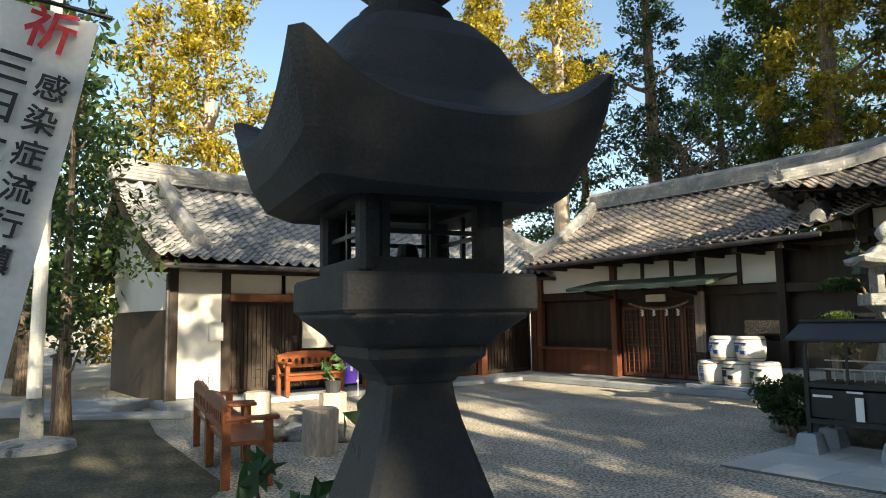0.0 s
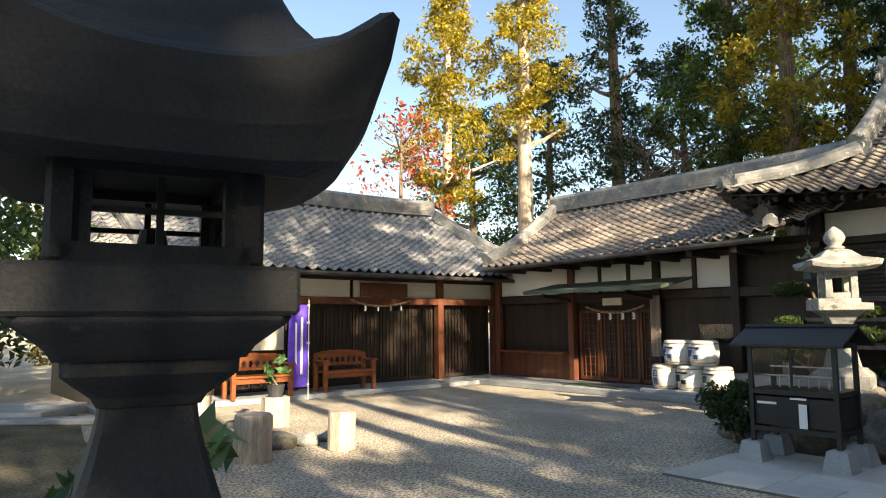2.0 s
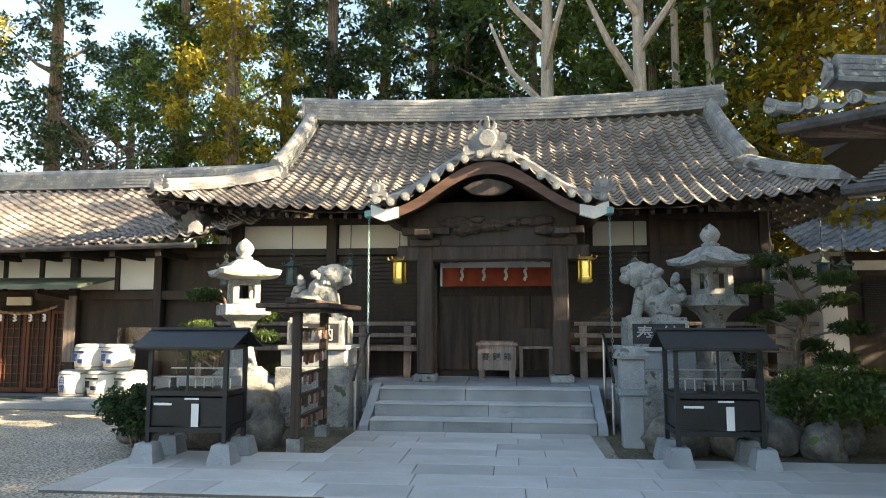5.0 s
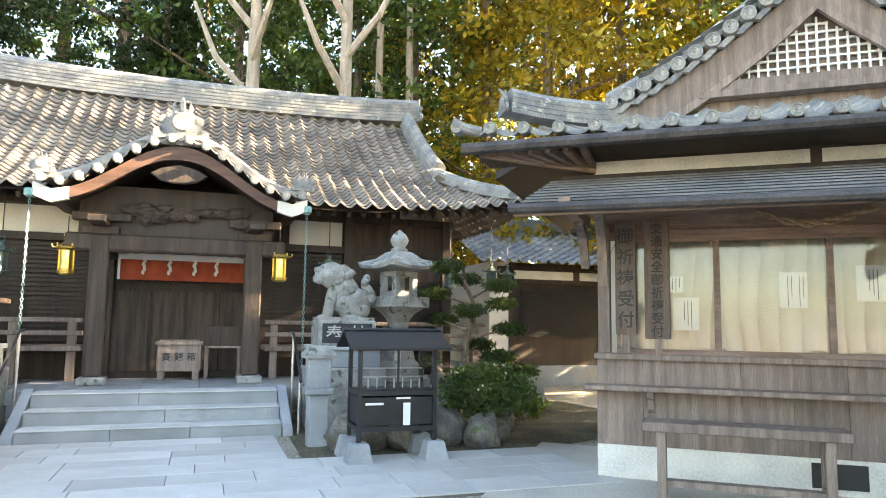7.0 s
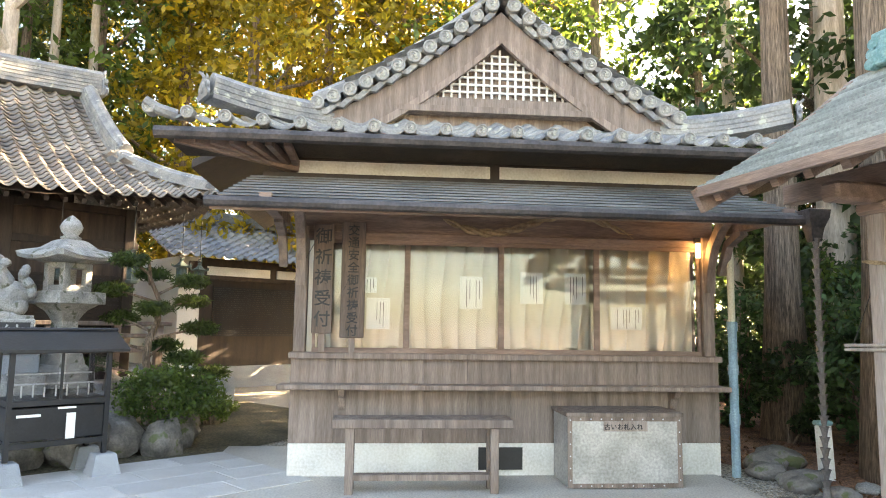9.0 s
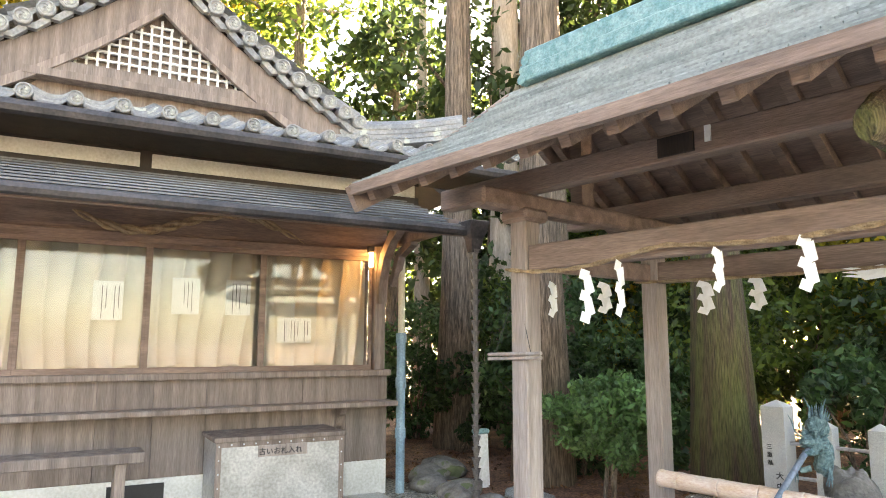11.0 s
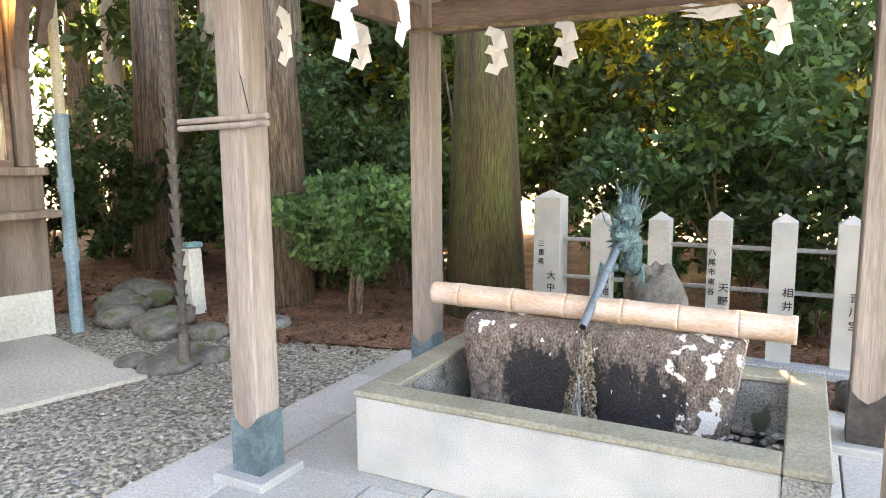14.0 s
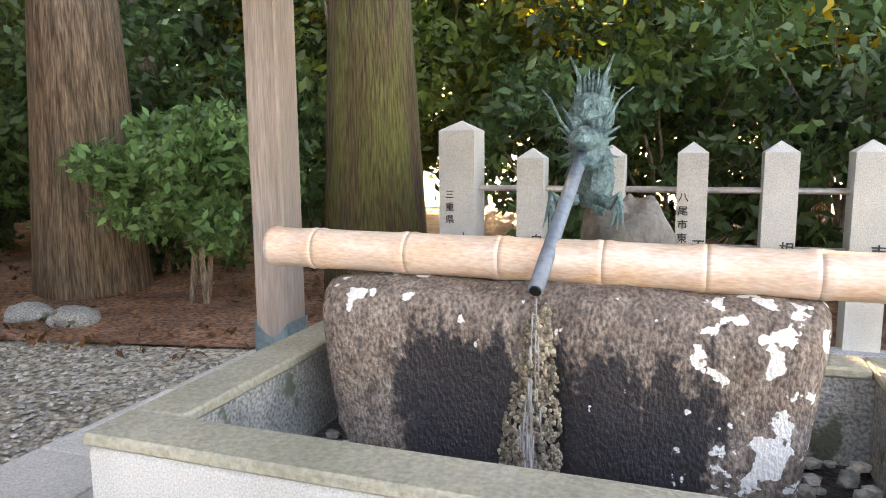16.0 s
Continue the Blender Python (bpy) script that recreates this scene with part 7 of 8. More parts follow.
stk = thing("bamboo_stick", BASIN @ Matrix.Translation((-0.41, -0.18, 1.412)), "two pale sticks tied to the post with wire", "stick")
for z in (-0.012, 0.014):
    part("stick", rod(bmesh.new(), (-0.22, 0, z), (0.22, 0, z + 0.012), 0.011), WOOD_PALE, stk)
part("wire", sweep(bmesh.new(), [(-0.16, 0, 0.02), (-0.05, 0.02, 0.3), (0.0, 0.02, 0.42), (0.05, 0.02, 0.3), (0.13, 0.01, 0.02)], ring_profile(0.003, 4), up=(0, 1, 0)), IRON, stk)
mk = thing("marker_post", pose(7.75, -4.3, 0, 0, 4, 0), "short white and teal marker post by the trees", "post")
part("shaft", boxes((-0.06, 0.06, -0.06, 0.06, 0, 0.55)), PLASTER_OLD, mk, bevel=0.01)
part("stripe", boxes((0.02, 0.064, -0.064, -0.06, 0.02, 0.52)), COPPER, mk, "teal painted stripe")
part("cap", boxes((-0.075, 0.075, -0.075, 0.075, 0.55, 0.6)), COPPER, mk, bevel=0.015)
for i, (x, y, a) in enumerate(((6.9, -4.43, 0.14), (7.18, -4.36, 0.13), (7.9, -3.75, 0.22), (7.5, -3.9, 0.24), (8.2, -3.9, 0.26), (7.3, -3.75, 0.18), (8.5, -4.2, 0.3), (7.0, -3.95, 0.15))):
    r = part("edging_stone", boulder(bmesh.new(), (0, 0, 0), (a, a * 0.8, a * 0.5), 900 + i, 0.3), STONE if i < 2 else ROCK, smooth=True)
    r.matrix_world = pose(x, y, a * 0.25, 0, 0, i * 33)
    tagged(r, "mossy stone edging the planting", "stone", "edging stones by the office")


# ---- trees and shrubs ----
def leaf_cloud(name, centres, spread, per, size, mat, parent, seed, flat=0.7, narrow=0.45, label="", kind=""):
    """Many small folded leaves strewn round the given centres."""
    rng = np.random.default_rng(seed)
    c = np.repeat(np.asarray(centres, float), per, 0)
    n = len(c)
    sp = np.repeat(np.broadcast_to(np.asarray(spread, float), (len(centres),)), per)
    d = rng.normal(size=(n, 3))
    d /= np.linalg.norm(d, axis=1, keepdims=True)
    p = c + d * (sp * rng.random(n) ** 0.45)[:, None] * np.array([1, 1, flat])
    a = rng.normal(size=(n, 3)) + d * 0.8
    a /= np.linalg.norm(a, axis=1, keepdims=True)
    b = np.cross(a, rng.normal(size=(n, 3)))
    b /= np.linalg.norm(b, axis=1, keepdims=True) + 1e-9
    s = (size * (0.6 + 0.8 * rng.random(n)))[:, None]
    up = np.cross(a, b) * s * 0.18
    v = np.stack([p - a * s, p + b * s * narrow + up, p + a * s, p - b * s * narrow + up], 1).reshape(-1, 3)
    ob = arrays(name, v, np.arange(4 * n).reshape(-1, 4), mat, parent, label)
    if kind:
        ob["kind"] = kind
    return ob


def trunk_mesh(height, r0, r1, seed, lean=0.02, seg=10):
    rnd = random.Random(seed)
    pts, x, y = [], 0, 0
    dx, dy = (rnd.random() - 0.5) * lean, (rnd.random() - 0.5) * lean
    for i in range(9):
        f = i / 8
        pts.append((x, y, height * f))
        x += height / 8 * (dx + (rnd.random() - 0.5) * lean)
        y += height / 8 * (dy + (rnd.random() - 0.5) * lean)
    prof = [(math.cos(2 * math.pi * k / seg) * (1 + 0.12 * rnd.random()), math.sin(2 * math.pi * k / seg) * (1 + 0.12 * rnd.random())) for k in range(seg)]
    taper = [(r0 * (1 - i / 8) + r1 * i / 8) * (1.35 if i == 0 else 1) for i in range(9)]
    return sweep(bmesh.new(), pts, prof, up=(0, 1, 0), taper=taper), [Vector(p) for p in pts]


def tree(name, place, height, crown0, radius, r0, leaf, bark, seed, label, shape="cone", clumps=150, per=34, size=0.13, group="", limbs=16):
    t = thing(name, pose(*place, rz=seed * 37), label, "tree", group)
    bm, pts = trunk_mesh(height * 0.97, r0, r0 * 0.18, seed)
    rnd = random.Random(seed + 5)
    trunk = part("trunk", bm, bark, t, smooth=True)
    along = lambda z: pts[min(8, max(0, int(z / height * 8)))]
    centres, spread = [], []
    for i in range(clumps):
        f = (i + rnd.random()) / clumps
        z = crown0 + (height - crown0) * f
        if shape == "cone":
            rr = radius * (1 - f) ** 0.7 * (0.75 + 0.35 * math.sin(f * 19 + seed)) + 0.25
        else:
            rr = radius * math.sin(math.pi * min(0.97, 0.12 + f * 0.88)) ** 0.6
        a, k = rnd.random() * 6.283, rnd.random() ** 0.5
        c = along(z)
        centres.append((c.x + math.cos(a) * rr * k, c.y + math.sin(a) * rr * k, z + (rnd.random() - 0.5) * 0.4 - (0.2 * k if shape == "cone" else 0)))
        spread.append((0.24 + 0.11 * radius * (0.4 + rnd.random())) if shape == "cone" else (0.28 + 0.13 * radius * (0.5 + rnd.random())))
    for i in range(limbs):
        c = Vector(centres[(i * 7919) % clumps])
        b = along(c.z - 0.4) * 1.0
        b.z = max(0.3, c.z - 0.35 - 0.25 * (c - Vector((b.x, b.y, c.z))).length)
        mid = (b + c) / 2 + Vector((0, 0, -0.1))
        part("limb", sweep(bmesh.new(), [b, mid, c], ring_profile(0.35 * r0, 5), taper=[1, 0.6, 0.2], up=(0.3, 0.2, 1)), bark, t)
    leaf_cloud("crown", centres, spread, per, size, leaf, t, seed)
    return t


def at_dir(t_xy, d, dist):
    k = dist / math.hypot(d[0], d[1])
    return (t_xy[0] + d[0] * k, t_xy[1] + d[1] * k, 0)


# tall cedars behind the left building, warm sunlight put into their gold leaf colour
E0 = (0.3, 0.0)
tree("cedar", at_dir(E0, (0.133, 0.98), 30), 24, 9.5, 2.6, 0.42, LEAF_SUNLIT, BARK_PALE, 3, "tall cedar with golden sunlit foliage and bare pale trunk", clumps=230, per=85, size=0.095, group="cedars behind the roofs")
tree("cedar", at_dir(E0, (0.02, 0.976), 29), 19, 6.5, 2.6, 0.3, LEAF_SUNLIT, BARK_PALE, 4, "tall cedar with golden sunlit foliage and bare pale trunk", clumps=200, per=85, size=0.095, group="cedars behind the roofs")
tree("cedar", at_dir(E0, (-0.36, 0.93), 27), 17.5, 5.0, 3.2, 0.34, LEAF_SUNLIT, BARK_PALE, 6, "tall cedar with golden sunlit foliage", clumps=200, per=80, size=0.095, group="cedars behind the roofs")
tree("cedar", at_dir(E0, (0.256, 0.926), 32), 24, 6, 2.6, 0.4, LEAF_DARK, BARK, 7, "tall dark green cedar", clumps=190, per=80, size=0.1, group="cedars behind the roofs")
tree("cedar", at_dir(E0, (0.17, 0.985), 36), 15, 2, 3.4, 0.35, LEAF_DARK, BARK, 8, "dark green evergreen behind the roofs", "round", 200, 44, group="cedars behind the roofs")
tree("cedar", at_dir(E0, (0.06, 0.99), 38), 13, 1.5, 3.4, 0.35, LEAF_MID, BARK, 9, "green evergreen behind the roofs", "round", 200, 44, group="cedars behind the roofs")
for i, (yaw, dist, h, lf, sh) in enumerate(((24, 27, 20, LEAF_MID, "cone"), (28, 25, 22, LEAF_SUNLIT, "cone"), (32, 30, 25, LEAF_MID, "cone"), (36, 26, 22, LEAF_DARK, "cone"), (40, 28, 24, LEAF_MID, "cone"), (44, 25, 22, LEAF_DARK, "cone"), (20.5, 36, 15, LEAF_DARK, "round"), (27, 36, 17, LEAF_DARK, "round"))):
    d = (math.sin(radians(yaw)), math.cos(radians(yaw)))
    tree("cedar", at_dir(E0, d, dist), h, 4.0, 3.0, 0.36, lf, BARK, 20 + i, "tall green cedar beside the hall roof", sh, 230, 76, 0.105, group="cedars beside the hall")
# wood behind the hall and the office
# gold and yellow crowns here paint the sun glow among green trees
woods = [(47, 24, LEAF_DARK), (50, 27, LEAF_DARK), (53, 23, LEAF_MID), (56, 28, LEAF_DARK), (59, 24, LEAF_DARK), (62, 22, LEAF_MID), (64, 28, LEAF_DARK), (67, 22, LEAF_MID), (70, 25, LEAF_SUNLIT), (73, 21, LEAF_SUNLIT), (76, 26, LEAF_DARK), (78, 20, LEAF_YELLOW), (81, 24, LEAF_YELLOW), (84, 20, LEAF_SUNLIT), (87, 25, LEAF_MID), (90, 20, LEAF_SUNLIT), (94, 23, LEAF_SUNLIT), (98, 20, LEAF_MID), (102, 24, LEAF_SUNLIT), (106, 19, LEAF_MID)]
for i, (yaw, dist, lf) in enumerate(woods):
    d = (math.sin(radians(yaw)), math.cos(radians(yaw)))
    tree("forest_tree", at_dir(E0, d, dist), 15 + 5 * ((i * 7) % 5) / 4, 2.5, 3.2, 0.24, lf, BARK, 50 + i, "tall woodland tree behind the shrine", "round" if i % 3 else "cone", 210, 46, group="trees of the wood")
for i, (d, dist, r) in enumerate((((0.743, 0.555), 19, 0.26), ((0.808, 0.449), 18, 0.24), ((0.829, 0.409), 20, 0.17), ((0.85, 0.369), 20, 0.17), ((0.805, -0.468), 14, 0.27), ((0.777, -0.516), 13, 0.33), ((0.83, -0.42), 16, 0.2))):
    x, y, z = at_dir((0.72, 0.14) if i < 4 else (1.08, -0.1), d, dist)
    t = tree("bare_trunk_tree", (x, y, 0), 19, 12, 2.8, r, LEAF_MID, BARK_PALE, 90 + i, "tall tree with bare pale trunk", "round", 60, 34, group="pale trunks of the wood", limbs=8)
    if i < 2:
        for k in range(3):
            part("limb", sweep(bmesh.new(), [(0, 0, 7.5 + k), (0.8 * (-1) ** k, 0.5, 8.6 + k), (1.5 * (-1) ** k, 0.6, 10.2 + k)], ring_profile(0.11, 6), taper=[1, 0.8, 0.4]), BARK_PALE, t)
# thin bare branches and a red maple
for i, (yaw, dist) in enumerate(((17.5, 30), (19.5, 31))):
    d = (math.sin(radians(yaw)), math.cos(radians(yaw)))
    t = thing("bare_tree", pose(*at_dir(E0, d, dist)), "leafless tree with many thin branches", "tree")
    rnd = random.Random(300 + i)
    part("trunk", sweep(bmesh.new(), [(0, 0, 0), (0.2, 0, 4), (0, 0.1, 8)], ring_profile(0.2), taper=[1, 0.8, 0.5], up=(0, 1, 0)), BARK, t)
    for k in range(60):
        a, z, ln = rnd.random() * 6.28, 3.5 + 5 * rnd.random(), 1.5 + 2.8 * rnd.random()
        p = Vector((0, 0, z))
        pts = [p]
        for j in range(4):
            p = p + Vector((math.cos(a) * ln / 4, math.sin(a) * ln / 4, ln / 4 * (0.3 + 0.5 * rnd.random())))
            a += (rnd.random() - 0.5) * 0.8
            pts.append(p)
        part("branch", sweep(bmesh.new(), pts, ring_profile(0.04, 4), taper=[1, 0.7, 0.5, 0.3, 0.15]), BARK, t)
tree("maple", at_dir(E0, (-0.045, 1), 26), 9.5, 4.5, 2.4, 0.16, LEAF_RED, BARK, 41, "small maple with thin red autumn leaves", "round", 60, 18, 0.1)

# wood on the sunny side, whose trunks and crowns shade the courtyard
side = [(112, 20), (117, 24), (121, 17), (126, 22), (130, 18), (134, 24), (139, 17), (144, 22), (149, 18), (155, 23), (160, 18), (166, 22), (172, 17), (178, 22), (185, 18), (192, 22), (200, 20)]
for i, (yaw, dist) in enumerate(side):
    d = (math.sin(radians(yaw)), math.cos(radians(yaw)))
    tree("forest_tree", at_dir((2.5, -1.5), d, dist - 5), (15 if i == 5 or yaw > 153 else 9.5) + 0.7 * (i % 3), 2.2, 2.5, 0.26, (LEAF_DARK, LEAF_MID, LEAF_DARK, LEAF_MID)[i % 4], BARK, 120 + i, "tall woodland tree beyond the stone fence", "round", 130, 40, group="trees beyond the fence")
# big trunks close to the pavilion
for i, (x, y, r, h, bk) in enumerate(((-0.76, 3.0, 0.24, 15, BARK_MOSS), (-2.66, 2.62, 0.25, 16, BARK), (-4.0, 4.4, 0.3, 16, BARK), (-5.2, 3.6, 0.25, 15, BARK), (3.6, 4.4, 0.2, 14, BARK))):
    w = BASIN @ Vector((x, y, 0))
    tree("cedar", (w.x, w.y, 0), h + 3, 10.5, 2.4, r, LEAF_DARK, bk, 160 + i, "thick cedar trunk beside the water pavilion", "round", 110, 36, group="cedars by the pavilion", limbs=6)


def shrub(name, place, size, n, per, leaf_size, leaf, seed, label, category="shrub", stems=5, group="", lift=0.25):
    t = thing(name, pose(*place), label, category, group)
    rnd = random.Random(seed)
    cs = []
    for i in range(n):
        a, b = rnd.random() * 6.283, math.acos(2 * rnd.random() - 1)
        k = 0.55 + 0.45 * rnd.random()
        cs.append((math.cos(a) * math.sin(b) * size[0] * k, math.sin(a) * math.sin(b) * size[1] * k, size[2] * (lift + 1 + math.cos(b) * k) / (2 + lift)))
    for i in range(stems):
        a = 6.283 * i / stems
        e = cs[i * 3 % n]
        part("stem", sweep(bmesh.new(), [(0.06 * math.cos(a), 0.06 * math.sin(a), 0), (e[0] * 0.4, e[1] * 0.4, e[2] * 0.6), e], ring_profile(0.02, 5), taper=[1, 0.7, 0.3], up=(0.2, 0.1, 1)), BARK, t)
    leaf_cloud("foliage", cs, min(size) * 0.32, per, leaf_size, leaf, t, seed)
    return t


# hedge of evergreens beyond the stone fence
for i in range(16):
    x = -6.5 + i * 0.95
    w = BASIN @ Vector((x, 3.9 + 0.7 * ((i * 5) % 3), 0))
    if abs(x + 0.7) < 0.3:
        continue
    shrub("evergreen_shrub", (w.x, w.y, 0), (1.0, 1.0, 2.2 + 0.9 * ((i * 7) % 4) / 3), 38, 66, 0.055, (LEAF_SHINY, LEAF_DARK, LEAF_MID)[i % 3], 400 + i, "dense dark evergreen shrub beyond the fence", group="evergreen hedge")
for i in range(12):
    w = BASIN @ Vector((-7 + i * 1.35, 6.3 + 0.6 * (i % 3), 0))
    # every third shrub is gold to paint sunny highlights between the dark ones
    shrub("evergreen_shrub", (w.x, w.y, 0), (1.5, 1.3, 5.0), 70, 60, 0.08, (LEAF_DARK, LEAF_MID, LEAF_SUNLIT)[i % 3], 440 + i, "tall dense evergreen behind the hedge", group="evergreen hedge")
w = BASIN @ Vector((-1.72, 2.5, 0))
shrub("camellia_bush", (w.x, w.y, 0), (0.7, 0.5, 1.16), 80, 140, 0.036, LEAF_CAMELLIA, 480, "glossy green camellia bush beside the pavilion", stems=4, lift=1.1)
for i in range(20):
    w = BASIN @ Vector((-7 + i * 0.72, 3.35 + 0.35 * (i % 3), 0))
    if not -1.4 < -7 + i * 0.72 < -0.1:
        shrub("low_shrub", (w.x, w.y, 0), (0.55, 0.5, 1.35 + 0.25 * (i % 3)), 34, 64, 0.05, (LEAF_DARK, LEAF_SHINY, LEAF_SHINY)[i % 3], 540 + i, "low dense evergreen shrub behind the stone fence", group="evergreen hedge", lift=0.0)
for i in range(16):
    w = BASIN @ Vector((-11 + i * 1.5, 8.5 + 0.7 * (i % 3), 0))
    shrub("evergreen_shrub", (w.x, w.y, 0), (1.4, 1.2, 3.6), 60, 50, 0.09, (LEAF_DARK, LEAF_MID)[i % 2], 570 + i, "dense evergreen shrub deeper in the wood", group="evergreen hedge", lift=0.0)
w = BASIN @ Vector((2.2, 4.6, 0))
shrub("yellow_bush", (w.x, w.y, 0.9), (0.8, 0.5, 1.2), 16, 26, 0.06, LEAF_YELLOW, 481, "branch of yellow autumn leaves", lift=1.5)
# wood to the left of the courtyard
for i, (x, y, h, lf) in enumerate(((-9.5, 15, 9, LEAF_DARK), (-13, 20, 13, LEAF_DARK), (-16, 17, 12, LEAF_MID), (-18, 10, 13, LEAF_DARK), (-12, 26, 14, LEAF_SUNLIT))):
    tree("forest_tree", (x, y, 0), h, 1.5, 2.6, 0.22, lf, BARK, 500 + i, "evergreen tree near the long building", "round", 120, 40, group="trees beside the long building")
shrub("yellow_bush", (-8.6, 17.5, 0), (1.3, 1.2, 2.6), 40, 50, 0.07, LEAF_YELLOW, 520, "bright yellow autumn bush beside the wall")
tree("sakaki_tree", (-5.5, 9.5, 0), 5.2, 1.2, 1.15, 0.09, LEAF_DARK, BARK, 530, "small dark evergreen tree at the edge of the courtyard", "round", 60, 50, 0.06, limbs=14)
# clipped bushes and a trained pine of the garden
w = HALL @ Vector((4.05, -0.95, 0))
shrub("round_bush", (w.x, w.y, 0.12), (0.62, 0.6, 0.85), 90, 60, 0.03, LEAF_MID, 600, "clipped round green bush beside rocks", lift=0.5)
w = HALL @ Vector((-3.95, -1.6, 0))
shrub("round_bush", (w.x, w.y, 0.05), (0.42, 0.4, 0.72), 60, 60, 0.03, LEAF_DARK, 601, "clipped round bush beside the candle case", lift=0.5)
w = HALL @ Vector((5.3, 0.6, 0))
shrub("round_bush", (w.x, w.y, 0), (0.35, 0.35, 0.45), 30, 50, 0.03, LEAF_MID, 602, "small clipped bush in the gravel")
for i, (x, y, h, sd, pads) in enumerate(((4.35, 0.5, 2.3, 610, 13), (-4.0, 1.0, 1.9, 620, 8))):
    m_ = HALL @ pose(x, y, 0.1)
    t = thing("garden_pine", m_, "trained garden pine with layered needle pads", "tree", "garden pines")
    rnd = random.Random(sd)
    pts = [Vector((0.12 * math.sin(k * 1.4), 0.1 * math.cos(k), h * k / 8)) for k in range(9)]
    part("trunk", sweep(bmesh.new(), pts, ring_profile(0.07, 8), taper=[1.2, 1, 0.95, 0.85, 0.75, 0.65, 0.5, 0.4, 0.25], up=(0, 1, 0)), BARK, t)
    for k in range(pads):
        a, z = k * 2.4, 0.6 + (h - 0.6) * k / pads
        ln = 0.75 - 0.35 * k / pads + 0.15 * rnd.random()
        b = pts[min(8, int(z / h * 8))]
        e = Vector((b.x + math.cos(a) * ln, b.y + math.sin(a) * ln, z + 0.08))
        part("limb", sweep(bmesh.new(), [Vector((b.x, b.y, z - 0.1)), (Vector((b.x, b.y, z)) + e) / 2 + Vector((0, 0, -0.04)), e], ring_profile(0.025, 5), taper=[1, 0.7, 0.4]), BARK, t)
        leaf_cloud("needle_pad", [e + Vector((0.12 * rnd.random(), 0.12 * rnd.random(), 0)) for _ in range(3)], 0.26, 220, 0.05, LEAF_PINE, t, sd + k, flat=0.4, narrow=0.2)
shrub("garden_plant", (-0.42, 2.15, 0), (0.34, 0.3, 1.22), 16, 14, 0.055, LEAF_SHINY, 640, "leafy evergreen shrub at the foot of the lantern", stems=6, lift=1.2)
shrub("garden_plant", (-0.05, 2.35, 0), (0.16, 0.16, 1.05), 7, 12, 0.055, LEAF_SHINY, 641, "slim leafy shoot beside the lantern", stems=3, lift=1.4)
shrub("garden_plant", (-1.98, 10.55, 0.55), (0.2, 0.2, 0.5), 8, 14, 0.06, LEAF_SHINY, 642, "leafy plant growing in the pot", stems=3)

# ---- paving slabs ----
paving = thing("pavement_stone", HALL, "pale granite paving slabs before the steps", "pavement", kind="structure")
slab_cache = {}


def slab(x0, x1, y0, y1, parent, z=0.03, mat=None):
    key = (round(x1 - x0, 3), round(y1 - y0, 3), z)
    if key not in slab_cache:
        bm = boxes((0.004, x1 - x0 - 0.004, 0.004, y1 - y0 - 0.004, 0.0, z))
        bmesh.ops.bevel(bm, geom=list(bm.edges), offset=0.004, segments=1, affect="EDGES")
        me = bpy.data.meshes.new("slab")
        bm.to_mesh(me)
        bm.free()
        slab_cache[key] = me
    ob = link("slab", slab_cache[key], mat or PAVING, parent)
    ob.location = (x0, y0, 0)


def pave(parent, x0, x1, y0, y1, row, length, seed):
    rnd = random.Random(seed)
    y = y0
    while y < y1 - 0.05:
        ye = min(y + row, y1)
        x = x0
        first = True
        while x < x1 - 0.02:
            ln = length * rnd.choice((0.55, 0.8, 1.0, 1.25)) if not first else length * rnd.choice((0.4, 0.7, 1.0))
            xe = x1 if x1 - (x + ln) < 0.3 else x + ln
            slab(x, xe, y, ye, parent)
            x, first = xe, False
        y = ye
    part("bed", boxes((x0, x1, y0, y1, -0.02, 0.018)), MORTAR, parent)


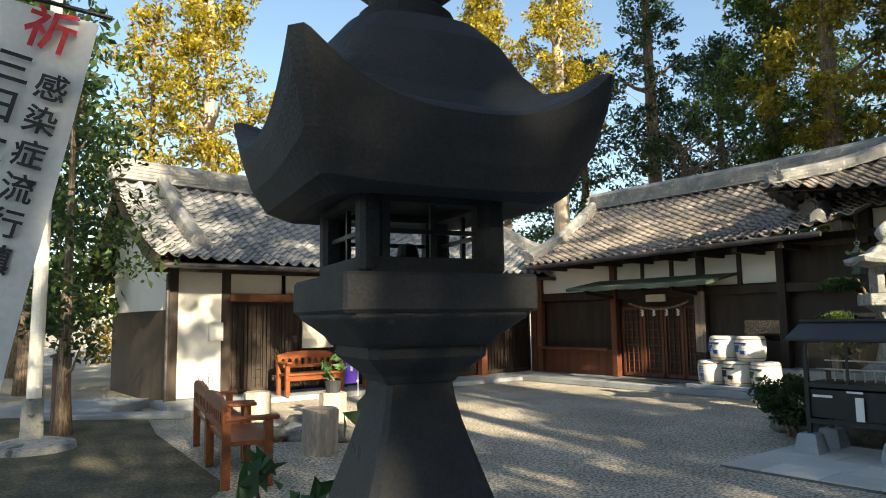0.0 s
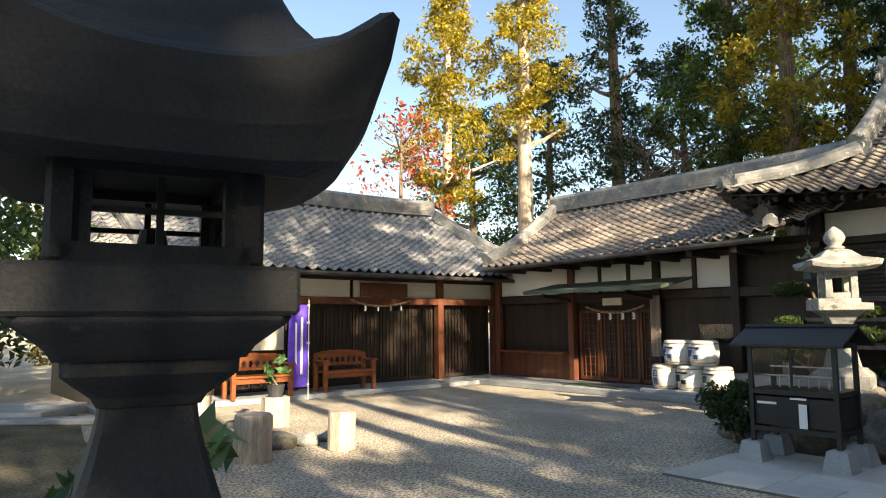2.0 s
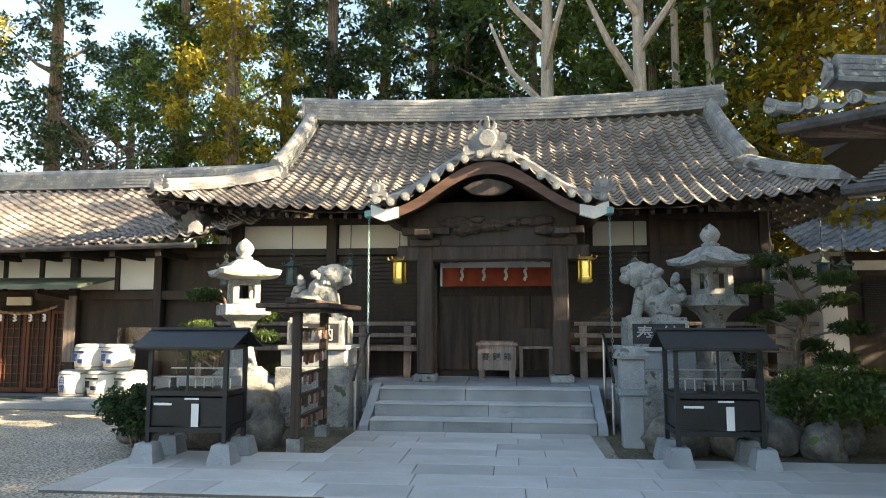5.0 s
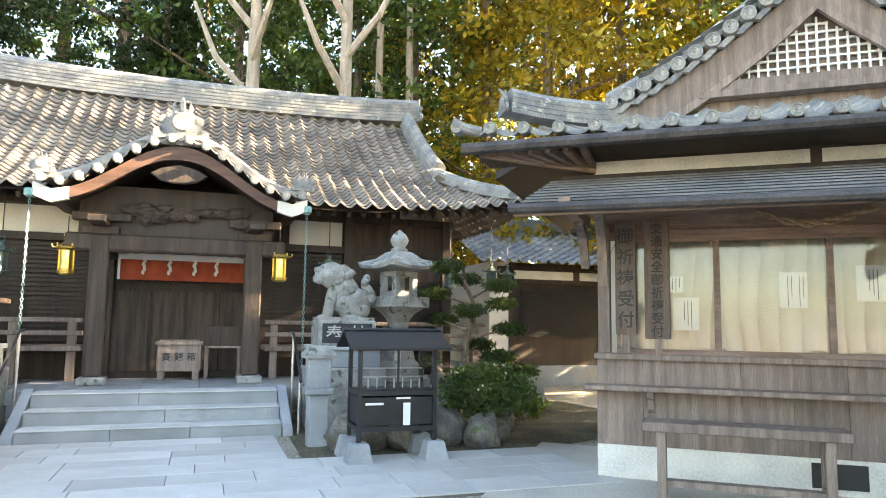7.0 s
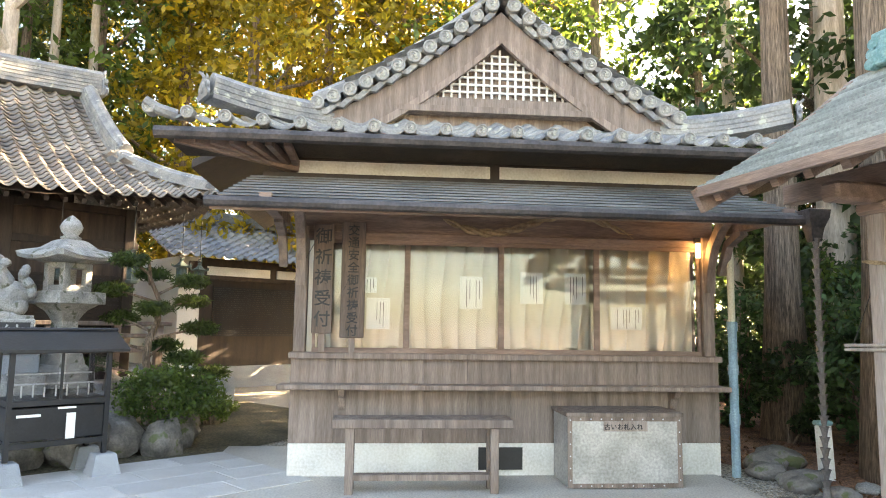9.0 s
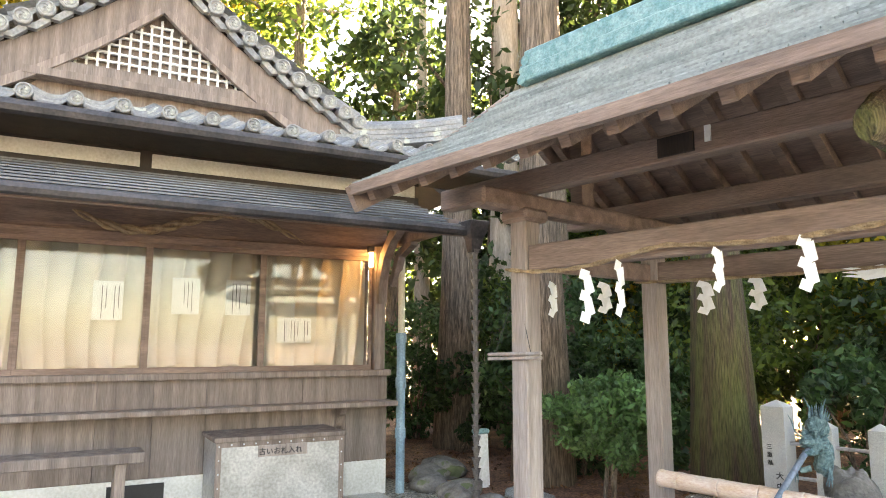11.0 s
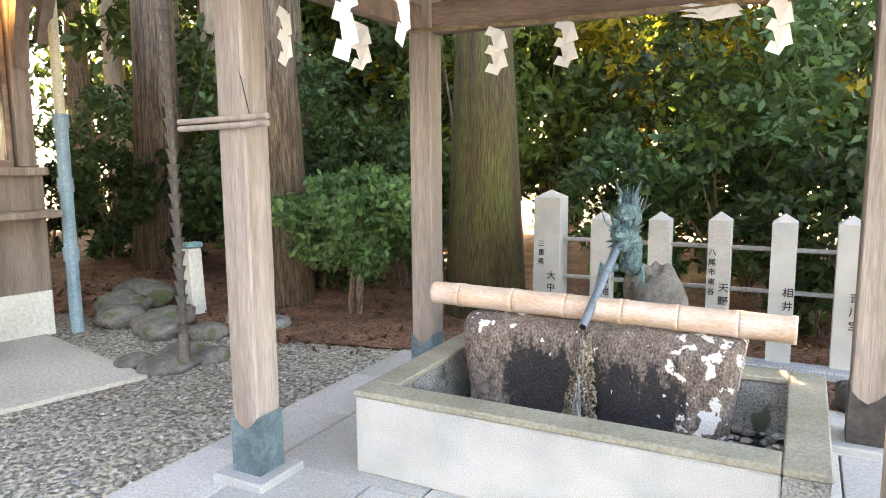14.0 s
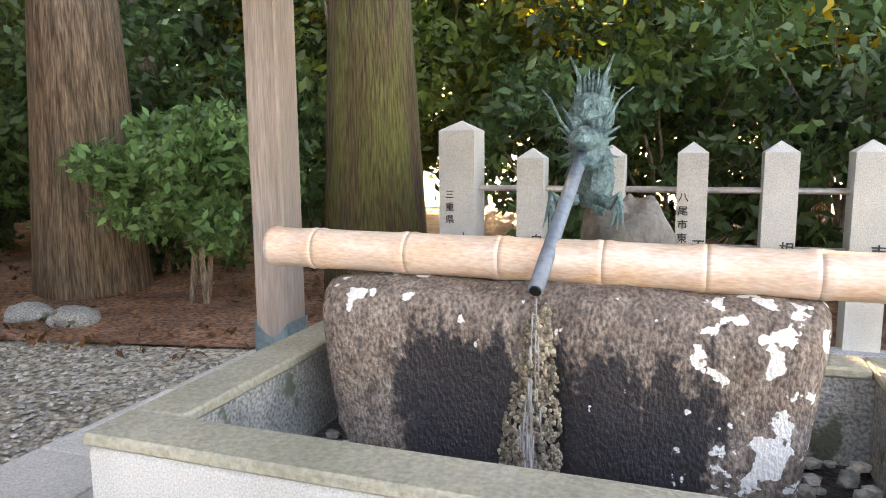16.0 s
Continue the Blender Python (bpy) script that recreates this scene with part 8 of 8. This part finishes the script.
pave(paving, -1.7, 1.45, -1.65, 0.0, 0.41, 1.0, 1)
pave(paving, -3.75, 4.4, -3.55, -1.65, 0.475, 1.0, 2)
pave(paving, -1.15, 1.6, -12.0, -3.55, 0.5, 1.0, 3)
bp = thing("pavement_basin", BASIN, "pale paving round the water pavilion", "pavement", kind="structure")
pave(bp, -0.78, 2.7, -1.1, 1.75, 0.56, 0.9, 4)

# loose gravel stones where the path passes nearest
rng = np.random.default_rng(7)
cx, cy = [], []
while len(cx) < 5200:
    p = BASIN @ Vector((-0.8 - 2.6 * rng.random(), -1.6 + 3.2 * rng.random(), 0))
    if not (6.44 < p.x < 8.1 and -3.25 < p.y < 2):
        cx.append(p.x), cy.append(p.y)
c = np.stack([cx, cy, np.full(len(cx), 0.004)], 1)
oct_ = np.array([(1, 0, 0), (0, 1, 0), (-1, 0, 0), (0, -1, 0), (0.5, 0.5, 0.9), (-0.5, -0.5, 0.9)])
s = (0.006 + 0.010 * rng.random(len(c)))
a = rng.random(len(c)) * 6.28
rot_ = np.stack([np.cos(a), -np.sin(a), np.sin(a), np.cos(a)], 1).reshape(-1, 2, 2)
v = np.empty((len(c), 6, 3))
v[:, :, :2] = np.einsum("nij,kj->nki", rot_, oct_[:, :2]) * s[:, None, None] + c[:, None, :2]
v[:, :, 2] = oct_[:, 2] * s[:, None] * 0.6 + c[:, None, 2]
quads = (np.arange(len(c)) * 6)[:, None, None] + np.array([(0, 1, 4, 5), (1, 2, 5, 4), (2, 3, 5, 4), (3, 0, 4, 5)])[None]
tagged(arrays("gravel_stones", v.reshape(-1, 3), quads.reshape(-1, 4), PEBBLE), "loose grey gravel stones", "gravel", kind="stuff")

# fallen leaves on the needle litter under the cedars
rng = np.random.default_rng(21)
fl = []
while len(fl) < 700:
    lx, ly = -5.5 + 9.5 * rng.random(), 1.45 + 2.6 * rng.random() ** 1.4
    if lx < -0.5 or ly > 1.9:
        w = BASIN @ Vector((lx, ly, 0.028))
        fl.append((w.x, w.y, w.z))
tagged(leaf_cloud("fallen_leaves", fl, 0.05, 3, 0.024, LEAF_FALLEN, None, 22, flat=0.12), "dry brown fallen leaves on the ground", "leaves", kind="stuff")
